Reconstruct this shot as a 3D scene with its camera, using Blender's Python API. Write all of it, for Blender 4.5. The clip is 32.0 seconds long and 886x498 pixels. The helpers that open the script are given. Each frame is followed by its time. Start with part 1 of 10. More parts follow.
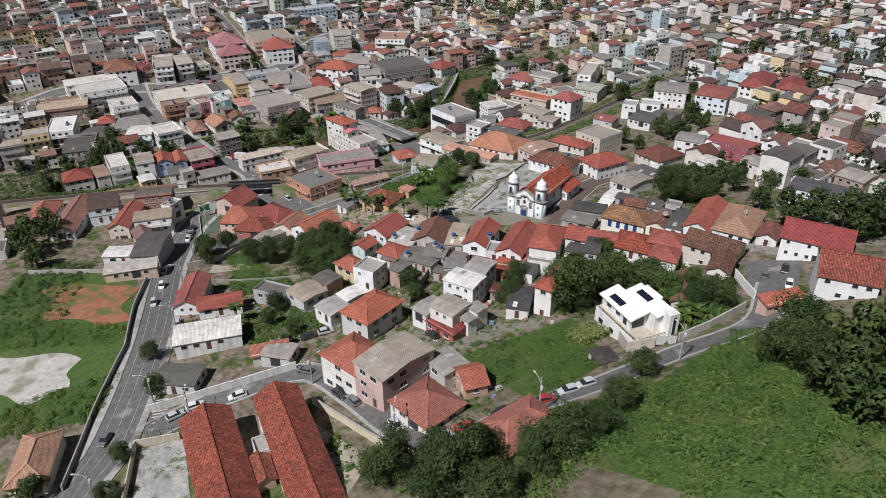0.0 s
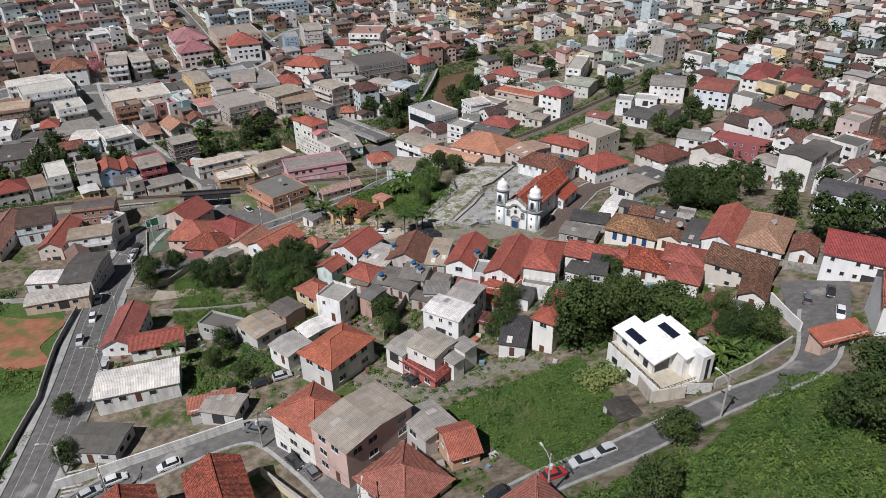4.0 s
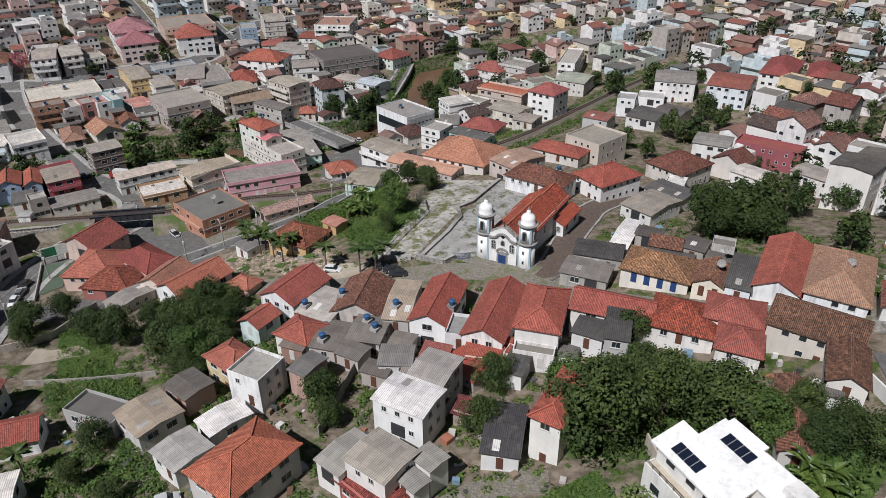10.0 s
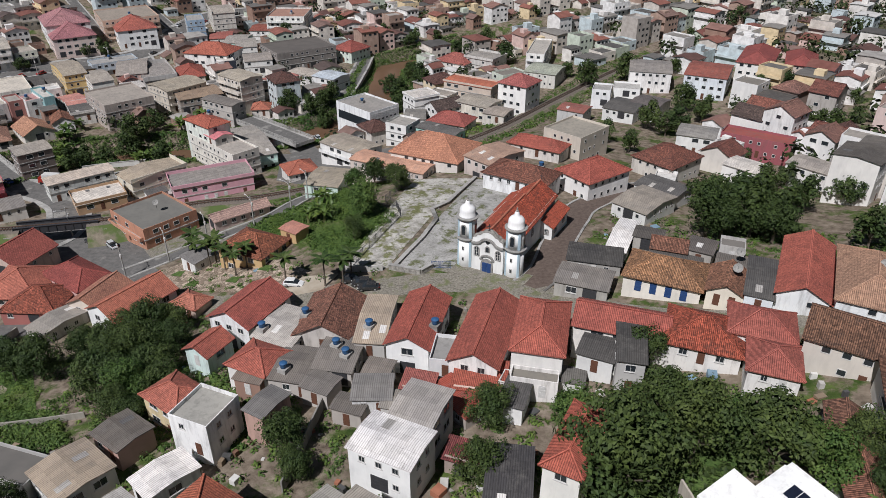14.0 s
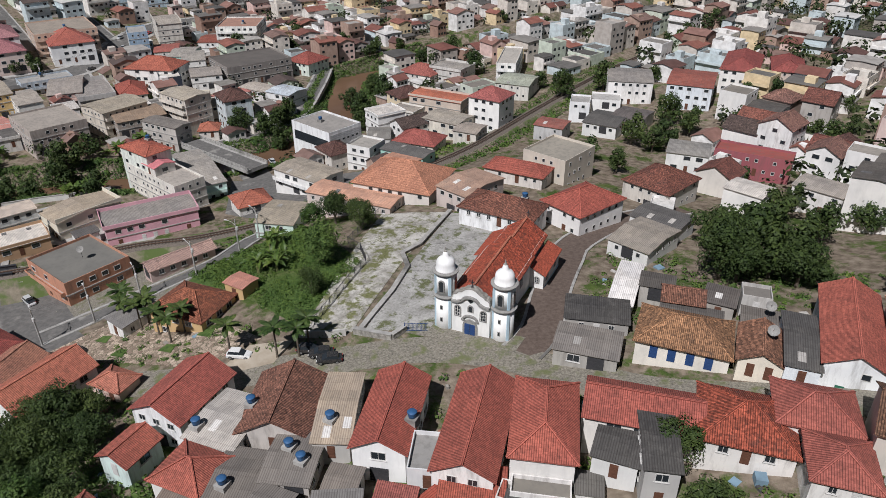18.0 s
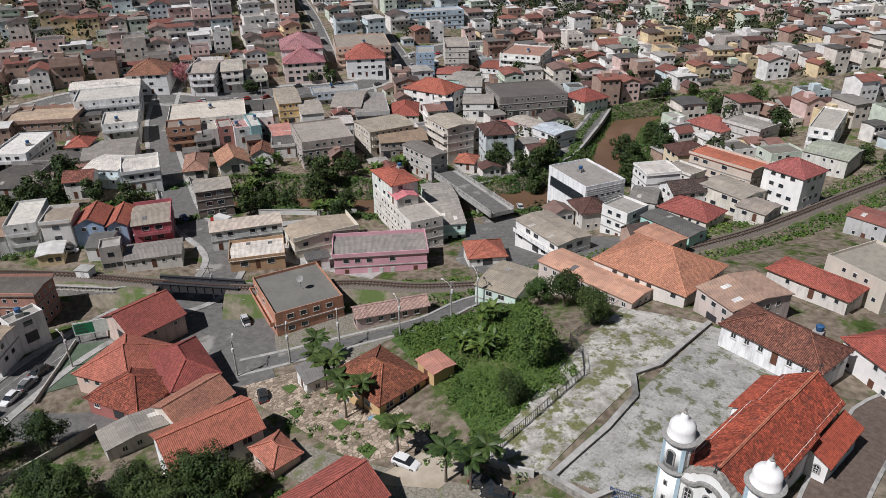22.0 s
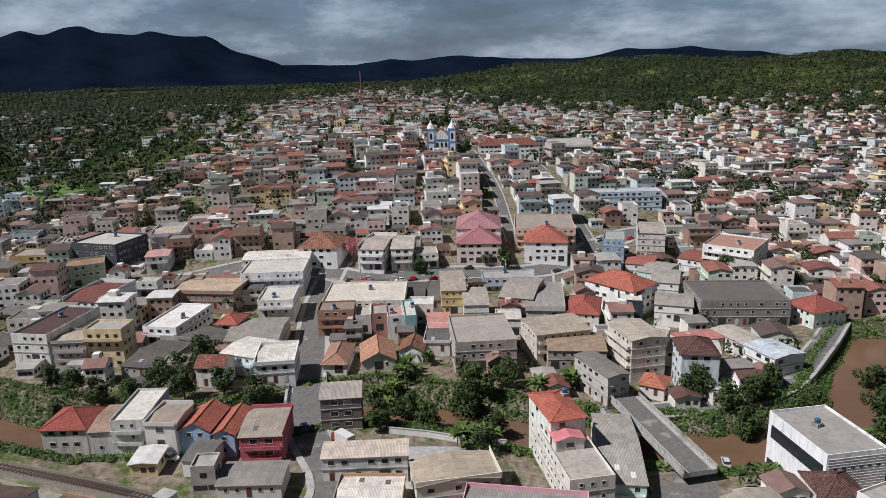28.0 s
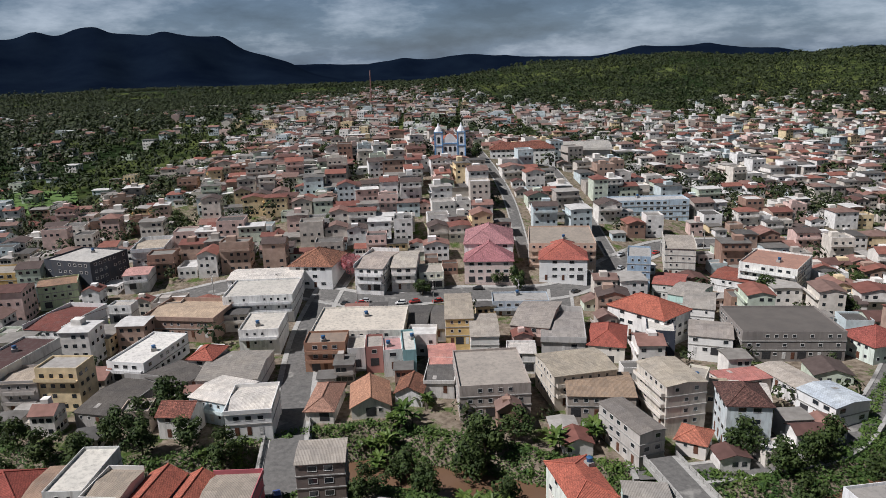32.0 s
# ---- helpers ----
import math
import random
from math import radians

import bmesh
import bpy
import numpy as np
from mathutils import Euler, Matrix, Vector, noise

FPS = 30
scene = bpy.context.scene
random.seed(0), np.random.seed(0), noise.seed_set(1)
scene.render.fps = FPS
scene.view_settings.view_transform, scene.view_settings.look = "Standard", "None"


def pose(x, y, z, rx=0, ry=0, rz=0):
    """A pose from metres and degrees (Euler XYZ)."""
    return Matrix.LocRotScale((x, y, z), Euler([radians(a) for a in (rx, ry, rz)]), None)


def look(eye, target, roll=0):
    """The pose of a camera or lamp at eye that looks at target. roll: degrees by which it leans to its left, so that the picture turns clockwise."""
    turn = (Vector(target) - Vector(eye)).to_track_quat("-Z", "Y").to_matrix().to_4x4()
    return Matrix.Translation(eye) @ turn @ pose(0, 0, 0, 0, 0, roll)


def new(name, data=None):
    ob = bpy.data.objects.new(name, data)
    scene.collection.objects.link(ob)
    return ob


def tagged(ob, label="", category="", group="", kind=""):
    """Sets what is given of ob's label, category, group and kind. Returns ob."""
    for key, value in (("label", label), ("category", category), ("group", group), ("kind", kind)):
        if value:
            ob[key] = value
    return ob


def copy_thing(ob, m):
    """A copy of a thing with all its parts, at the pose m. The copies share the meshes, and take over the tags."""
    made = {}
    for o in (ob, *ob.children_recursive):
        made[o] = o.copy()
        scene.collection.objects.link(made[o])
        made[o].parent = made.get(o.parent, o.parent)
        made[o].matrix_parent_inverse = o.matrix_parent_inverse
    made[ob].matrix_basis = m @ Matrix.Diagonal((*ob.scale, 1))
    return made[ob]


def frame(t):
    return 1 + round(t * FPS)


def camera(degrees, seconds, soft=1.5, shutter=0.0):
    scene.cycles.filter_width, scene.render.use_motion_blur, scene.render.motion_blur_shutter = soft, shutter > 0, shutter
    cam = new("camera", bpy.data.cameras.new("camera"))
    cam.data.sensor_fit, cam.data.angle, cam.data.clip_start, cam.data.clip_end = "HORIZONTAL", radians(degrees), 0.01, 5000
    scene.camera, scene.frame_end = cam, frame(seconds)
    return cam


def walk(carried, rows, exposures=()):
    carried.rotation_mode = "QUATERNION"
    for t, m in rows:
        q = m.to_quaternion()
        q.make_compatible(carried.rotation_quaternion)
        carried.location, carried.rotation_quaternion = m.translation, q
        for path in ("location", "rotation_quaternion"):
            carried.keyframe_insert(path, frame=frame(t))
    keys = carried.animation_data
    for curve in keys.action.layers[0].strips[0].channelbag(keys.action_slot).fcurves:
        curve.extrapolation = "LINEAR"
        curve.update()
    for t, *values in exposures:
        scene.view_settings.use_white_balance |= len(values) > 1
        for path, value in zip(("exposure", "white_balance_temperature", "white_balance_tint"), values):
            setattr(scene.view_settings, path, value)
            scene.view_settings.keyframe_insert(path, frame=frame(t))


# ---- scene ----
cam = camera(64.736, 32.0, 0.75)
PATH = [
    (0, pose(88.72, -177.84, 102.12) @ pose(0, 0, 0, 0, 0, 34.000) @ pose(0, 0, 0, 60.185) @ pose(0, 0, 0, 0, 0, -0.718)),
    (0.5, pose(87.09, -175.32, 101.02) @ pose(0, 0, 0, 0, 0, 34.116) @ pose(0, 0, 0, 60.195) @ pose(0, 0, 0, 0, 0, -0.741)),
    (1, pose(85.40, -172.71, 99.91) @ pose(0, 0, 0, 0, 0, 34.188) @ pose(0, 0, 0, 60.220) @ pose(0, 0, 0, 0, 0, -0.758)),
    (1.5, pose(83.65, -169.97, 98.72) @ pose(0, 0, 0, 0, 0, 34.071) @ pose(0, 0, 0, 60.229) @ pose(0, 0, 0, 0, 0, -0.763)),
    (2, pose(81.86, -167.13, 97.47) @ pose(0, 0, 0, 0, 0, 33.580) @ pose(0, 0, 0, 60.193) @ pose(0, 0, 0, 0, 0, -0.803)),
    (2.5, pose(79.98, -164.17, 96.16) @ pose(0, 0, 0, 0, 0, 33.306) @ pose(0, 0, 0, 60.181) @ pose(0, 0, 0, 0, 0, -0.787)),
    (3, pose(78.03, -161.10, 94.86) @ pose(0, 0, 0, 0, 0, 33.055) @ pose(0, 0, 0, 60.167) @ pose(0, 0, 0, 0, 0, -0.851)),
    (3.5, pose(76.10, -157.84, 93.64) @ pose(0, 0, 0, 0, 0, 32.636) @ pose(0, 0, 0, 60.119) @ pose(0, 0, 0, 0, 0, -0.857)),
    (5.5, pose(69.00, -144.14, 89.06) @ pose(0, 0, 0, 0, 0, 32.183) @ pose(0, 0, 0, 60.051) @ pose(0, 0, 0, 0, 0, -1.000)),
    (6, pose(67.33, -140.75, 87.95) @ pose(0, 0, 0, 0, 0, 31.942) @ pose(0, 0, 0, 60.013) @ pose(0, 0, 0, 0, 0, -0.988)),
    (6.5, pose(65.72, -137.46, 86.78) @ pose(0, 0, 0, 0, 0, 31.731) @ pose(0, 0, 0, 60.007) @ pose(0, 0, 0, 0, 0, -0.983)),
    (7, pose(64.12, -134.18, 85.58) @ pose(0, 0, 0, 0, 0, 31.522) @ pose(0, 0, 0, 60.001) @ pose(0, 0, 0, 0, 0, -0.955)),
    (7.5, pose(62.57, -130.95, 84.36) @ pose(0, 0, 0, 0, 0, 31.328) @ pose(0, 0, 0, 59.976) @ pose(0, 0, 0, 0, 0, -0.939)),
    (8, pose(61.10, -127.78, 83.13) @ pose(0, 0, 0, 0, 0, 31.328) @ pose(0, 0, 0, 59.976) @ pose(0, 0, 0, 0, 0, -0.923)),
    (8.5, pose(59.67, -124.69, 81.91) @ pose(0, 0, 0, 0, 0, 31.409) @ pose(0, 0, 0, 59.975) @ pose(0, 0, 0, 0, 0, -0.869)),
    (9, pose(58.20, -121.70, 80.71) @ pose(0, 0, 0, 0, 0, 31.484) @ pose(0, 0, 0, 60.002) @ pose(0, 0, 0, 0, 0, -0.749)),
    (9.5, pose(56.63, -118.81, 79.60) @ pose(0, 0, 0, 0, 0, 31.231) @ pose(0, 0, 0, 59.999) @ pose(0, 0, 0, 0, 0, -0.699)),
    (10, pose(55.02, -116.20, 78.46) @ pose(0, 0, 0, 0, 0, 31.047) @ pose(0, 0, 0, 60.020) @ pose(0, 0, 0, 0, 0, -0.571)),
    (10.5, pose(53.46, -113.88, 77.37) @ pose(0, 0, 0, 0, 0, 31.005) @ pose(0, 0, 0, 60.064) @ pose(0, 0, 0, 0, 0, -0.503)),
    (11, pose(51.94, -111.87, 76.32) @ pose(0, 0, 0, 0, 0, 30.828) @ pose(0, 0, 0, 60.076) @ pose(0, 0, 0, 0, 0, -0.394)),
    (11.5, pose(50.48, -110.17, 75.29) @ pose(0, 0, 0, 0, 0, 30.105) @ pose(0, 0, 0, 60.057) @ pose(0, 0, 0, 0, 0, -0.306)),
    (12, pose(49.08, -108.75, 74.32) @ pose(0, 0, 0, 0, 0, 29.200) @ pose(0, 0, 0, 59.997) @ pose(0, 0, 0, 0, 0, -0.211)),
    (12.5, pose(47.72, -107.52, 73.42) @ pose(0, 0, 0, 0, 0, 28.369) @ pose(0, 0, 0, 59.940) @ pose(0, 0, 0, 0, 0, -0.117)),
    (13, pose(46.42, -106.39, 72.61) @ pose(0, 0, 0, 0, 0, 27.882) @ pose(0, 0, 0, 59.927) @ pose(0, 0, 0, 0, 0, -0.042)),
    (13.5, pose(45.18, -105.19, 71.89) @ pose(0, 0, 0, 0, 0, 27.575) @ pose(0, 0, 0, 59.897) @ pose(0, 0, 0, 0, 0, 0.019)),
    (14, pose(43.88, -103.78, 71.20) @ pose(0, 0, 0, 0, 0, 27.221) @ pose(0, 0, 0, 59.884) @ pose(0, 0, 0, 0, 0, 0.019)),
    (14.5, pose(42.51, -101.96, 70.60) @ pose(0, 0, 0, 0, 0, 26.087) @ pose(0, 0, 0, 59.838) @ pose(0, 0, 0, 0, 0, -0.013)),
    (16.5, pose(36.69, -92.54, 69.02) @ pose(0, 0, 0, 0, 0, 23.466) @ pose(0, 0, 0, 59.881) @ pose(0, 0, 0, 0, 0, -0.116)),
    (17, pose(35.31, -89.77, 68.72) @ pose(0, 0, 0, 0, 0, 23.480) @ pose(0, 0, 0, 60.002) @ pose(0, 0, 0, 0, 0, -0.103)),
    (17.5, pose(34.05, -86.82, 68.51) @ pose(0, 0, 0, 0, 0, 23.559) @ pose(0, 0, 0, 60.063) @ pose(0, 0, 0, 0, 0, -0.146)),
    (18, pose(32.78, -83.87, 68.36) @ pose(0, 0, 0, 0, 0, 24.186) @ pose(0, 0, 0, 60.124) @ pose(0, 0, 0, 0, 0, -0.193)),
    (18.5, pose(31.50, -80.87, 68.20) @ pose(0, 0, 0, 0, 0, 25.842) @ pose(0, 0, 0, 60.217) @ pose(0, 0, 0, 0, 0, -0.230)),
    (19, pose(30.28, -77.76, 68.00) @ pose(0, 0, 0, 0, 0, 28.370) @ pose(0, 0, 0, 60.343) @ pose(0, 0, 0, 0, 0, -0.335)),
    (19.5, pose(28.95, -74.61, 67.84) @ pose(0, 0, 0, 0, 0, 31.558) @ pose(0, 0, 0, 60.405) @ pose(0, 0, 0, 0, 0, -0.377)),
    (20, pose(27.64, -71.38, 67.69) @ pose(0, 0, 0, 0, 0, 35.115) @ pose(0, 0, 0, 60.484) @ pose(0, 0, 0, 0, 0, -0.465)),
    (20.5, pose(26.35, -68.20, 67.52) @ pose(0, 0, 0, 0, 0, 38.035) @ pose(0, 0, 0, 60.554) @ pose(0, 0, 0, 0, 0, -0.522)),
    (21, pose(24.88, -65.03, 67.35) @ pose(0, 0, 0, 0, 0, 40.962) @ pose(0, 0, 0, 60.610) @ pose(0, 0, 0, 0, 0, -0.593)),
    (21.5, pose(23.27, -61.81, 67.23) @ pose(0, 0, 0, 0, 0, 44.496) @ pose(0, 0, 0, 60.824) @ pose(0, 0, 0, 0, 0, -0.646)),
    (22, pose(21.55, -58.64, 67.10) @ pose(0, 0, 0, 0, 0, 47.941) @ pose(0, 0, 0, 62.063) @ pose(0, 0, 0, 0, 0, -0.685)),
    (22.5, pose(19.79, -55.63, 66.97) @ pose(0, 0, 0, 0, 0, 50.696) @ pose(0, 0, 0, 63.355) @ pose(0, 0, 0, 0, 0, -0.739)),
    (23, pose(17.86, -52.75, 66.90) @ pose(0, 0, 0, 0, 0, 53.149) @ pose(0, 0, 0, 64.638) @ pose(0, 0, 0, 0, 0, -0.778)),
    (23.5, pose(15.72, -49.93, 66.77) @ pose(0, 0, 0, 0, 0, 55.486) @ pose(0, 0, 0, 65.934) @ pose(0, 0, 0, 0, 0, -0.814)),
    (24, pose(13.41, -47.17, 66.62) @ pose(0, 0, 0, 0, 0, 57.748) @ pose(0, 0, 0, 67.219) @ pose(0, 0, 0, 0, 0, -0.872)),
    (24.5, pose(10.98, -44.43, 66.51) @ pose(0, 0, 0, 0, 0, 59.584) @ pose(0, 0, 0, 68.492) @ pose(0, 0, 0, 0, 0, -0.926)),
    (25, pose(8.47, -41.84, 66.44) @ pose(0, 0, 0, 0, 0, 60.714) @ pose(0, 0, 0, 69.736) @ pose(0, 0, 0, 0, 0, -0.975)),
    (25.5, pose(5.84, -39.40, 66.39) @ pose(0, 0, 0, 0, 0, 61.815) @ pose(0, 0, 0, 70.995) @ pose(0, 0, 0, 0, 0, -1.046)),
    (26, pose(3.11, -37.05, 66.31) @ pose(0, 0, 0, 0, 0, 62.827) @ pose(0, 0, 0, 72.253) @ pose(0, 0, 0, 0, 0, -1.027)),
    (26.5, pose(0.28, -34.89, 66.29) @ pose(0, 0, 0, 0, 0, 63.589) @ pose(0, 0, 0, 73.504) @ pose(0, 0, 0, 0, 0, -1.069)),
    (28.5, pose(-11.17, -27.03, 66.73) @ pose(0, 0, 0, 0, 0, 63.890) @ pose(0, 0, 0, 75.394) @ pose(0, 0, 0, 0, 0, -1.530)),
    (29, pose(-14.17, -25.06, 66.80) @ pose(0, 0, 0, 0, 0, 63.850) @ pose(0, 0, 0, 75.320) @ pose(0, 0, 0, 0, 0, -1.539)),
    (29.5, pose(-17.24, -23.08, 66.79) @ pose(0, 0, 0, 0, 0, 64.609) @ pose(0, 0, 0, 75.323) @ pose(0, 0, 0, 0, 0, -1.600)),
    (30, pose(-20.32, -21.13, 66.72) @ pose(0, 0, 0, 0, 0, 65.334) @ pose(0, 0, 0, 75.311) @ pose(0, 0, 0, 0, 0, -1.649)),
    (30.5, pose(-23.42, -19.22, 66.65) @ pose(0, 0, 0, 0, 0, 65.288) @ pose(0, 0, 0, 75.273) @ pose(0, 0, 0, 0, 0, -1.690)),
    (31, pose(-26.52, -17.33, 66.59) @ pose(0, 0, 0, 0, 0, 65.234) @ pose(0, 0, 0, 75.238) @ pose(0, 0, 0, 0, 0, -1.707)),
    (31.5, pose(-29.63, -15.47, 66.54) @ pose(0, 0, 0, 0, 0, 65.183) @ pose(0, 0, 0, 75.234) @ pose(0, 0, 0, 0, 0, -1.725)),
    (32, pose(-32.73, -13.63, 66.50) @ pose(0, 0, 0, 0, 0, 65.118) @ pose(0, 0, 0, 75.223) @ pose(0, 0, 0, 0, 0, -1.794)),
]
# ---- path end ----
walk(cam, PATH, ((0.0, 0.0, 6000, 12), (11.0, -0.1, 6000, 12), (20.0, -0.05, 6050, 12), (26.0, 0.12, 6050, 12), (32.0, 0.1, 6100, 12)))

# ---- light ----
SUN_AZ, SUN_EL = 186.0, 52.0          # compass degrees from +y, clockwise
world = bpy.data.worlds.new("world")
scene.world = world
world.use_nodes = True
_n, _l = world.node_tree.nodes, world.node_tree.links
_sky = _n.new("ShaderNodeTexSky")
_sky.sky_type, _sky.sun_disc = 'NISHITA', False
_sky.sun_elevation, _sky.sun_rotation = radians(SUN_EL), radians(SUN_AZ)
# broken grey cloud all round over the blue
_tc = _n.new("ShaderNodeTexCoord")
_mp = _n.new("ShaderNodeMapping")
_mp.inputs["Scale"].default_value = (1.0, 1.0, 3.4)
_l.new(_tc.outputs["Generated"], _mp.inputs["Vector"])
_cn = _n.new("ShaderNodeTexNoise")
_cn.inputs["Scale"].default_value, _cn.inputs["Detail"].default_value, _cn.inputs["Roughness"].default_value = 5.2, 12.0, 0.60
_l.new(_mp.outputs[0], _cn.inputs["Vector"])
_cr = _n.new("ShaderNodeValToRGB")
_ce = _cr.color_ramp.elements
_ce[0].position, _ce[0].color = 0.34, (0.75, 1.15, 1.75, 1)
_ce[1].position, _ce[1].color = 0.68, (6.6, 7.2, 7.9, 1)
_ce.new(0.5).color = (1.7, 2.4, 3.3, 1)
_l.new(_cn.outputs["Fac"], _cr.inputs[0])
_mx = _n.new("ShaderNodeMix")
_mx.data_type = 'RGBA'
_mx.inputs[0].default_value = 0.72
_l.new(_sky.outputs[0], _mx.inputs[6])
_l.new(_cr.outputs[0], _mx.inputs[7])
# distant cloud near the horizon is sunlit, the cloud base overhead is darker
_sx = _n.new("ShaderNodeSeparateXYZ")
_l.new(_tc.outputs["Generated"], _sx.inputs[0])
_hz = _n.new("ShaderNodeValToRGB")
_he = _hz.color_ramp.elements
_he[0].position, _he[0].color = 0.0, (2.7, 2.8, 2.95, 1)
_he[1].position, _he[1].color = 0.32, (0.75, 0.78, 0.82, 1)
_l.new(_sx.outputs[2], _hz.inputs[0])
_mu = _n.new("ShaderNodeMix")
_mu.data_type, _mu.blend_type = 'RGBA', 'MULTIPLY'
_mu.inputs[0].default_value = 1.0
_l.new(_mx.outputs[2], _mu.inputs[6])
_l.new(_hz.outputs[0], _mu.inputs[7])
_l.new(_mu.outputs[2], _n["Background"].inputs[0])
_n["Background"].inputs[1].default_value = 0.028
_sd = bpy.data.lights.new("sun", 'SUN')
_sd.energy, _sd.angle, _sd.color = 5.0, radians(0.55), (1.0, 0.95, 0.90)
sun = new("sun", _sd)
_az, _el = radians(SUN_AZ), radians(SUN_EL)
sun.matrix_world = look((math.sin(_az) * math.cos(_el) * 300, math.cos(_az) * math.cos(_el) * 300, math.sin(_el) * 300), (0, 0, 0))


# ---- materials ----
def principled(name, rough=0.85, metal=0.0):
    m = bpy.data.materials.new(name)
    m.use_nodes = True
    n, l = m.node_tree.nodes, m.node_tree.links
    b = n["Principled BSDF"]
    b.inputs["Roughness"].default_value = rough
    b.inputs["Metallic"].default_value = metal
    b.inputs["Specular IOR Level"].default_value = 0.3
    return m, n, l, b


def node(n, kind, **kw):
    x = n.new(kind)
    for k, v in kw.items():
        x.inputs[k].default_value = v
    return x


def noise_at(n, l, scale, detail=4.0, stretch=(1, 1, 1), rough=0.55):
    """World-space noise in metres."""
    g = n.new("ShaderNodeNewGeometry")
    mp = n.new("ShaderNodeMapping")
    mp.inputs["Scale"].default_value = stretch
    l.new(g.outputs["Position"], mp.inputs["Vector"])
    t = node(n, "ShaderNodeTexNoise", Scale=scale, Detail=detail, Roughness=rough)
    l.new(mp.outputs[0], t.inputs["Vector"])
    return t.outputs["Fac"]


def ramp(n, l, fac, lo, hi, c0=(0, 0, 0, 1), c1=(1, 1, 1, 1)):
    r = n.new("ShaderNodeValToRGB")
    e = r.color_ramp.elements
    e[0].position, e[0].color, e[1].position, e[1].color = lo, c0, hi, c1
    l.new(fac, r.inputs[0])
    return r.outputs[0]


def mix(n, l, fac, a, b, mode='MIX'):
    x = n.new("ShaderNodeMix")
    x.data_type, x.blend_type = 'RGBA', mode
    for sock, v in ((x.inputs[0], fac), (x.inputs[6], a), (x.inputs[7], b)):
        if isinstance(v, (int, float)):
            sock.default_value = v
        elif isinstance(v, tuple):
            sock.default_value = (*v, 1) if len(v) == 3 else v
        else:
            l.new(v, sock)
    return x.outputs[2]


def bump(n, l, b, height, strength=0.3, dist=0.05):
    x = node(n, "ShaderNodeBump", Strength=strength, Distance=dist)
    l.new(height, x.inputs["Height"])
    l.new(x.outputs[0], b.inputs["Normal"])


def painted(name, rough=0.9, streak=0.55, stain=(0.16, 0.14, 0.12)):
    """Wall paint in the object's own colour, streaked and stained by rain."""
    m, n, l, b = principled(name, rough)
    o = n.new("ShaderNodeObjectInfo")
    s = ramp(n, l, noise_at(n, l, 0.9, 6, (1, 1, 0.2), 0.7), 0.47, 0.74)
    c = mix(n, l, streak, o.outputs["Color"], mix(n, l, s, o.outputs["Color"], stain))
    big = ramp(n, l, noise_at(n, l, 0.22, 3), 0.3, 0.75, (0.82, 0.82, 0.82, 1), (1.05, 1.04, 1.02, 1))
    c = mix(n, l, 1.0, c, big, 'MULTIPLY')
    l.new(c, b.inputs["Base Color"])
    bump(n, l, b, noise_at(n, l, 9, 4), 0.15, 0.02)
    return m


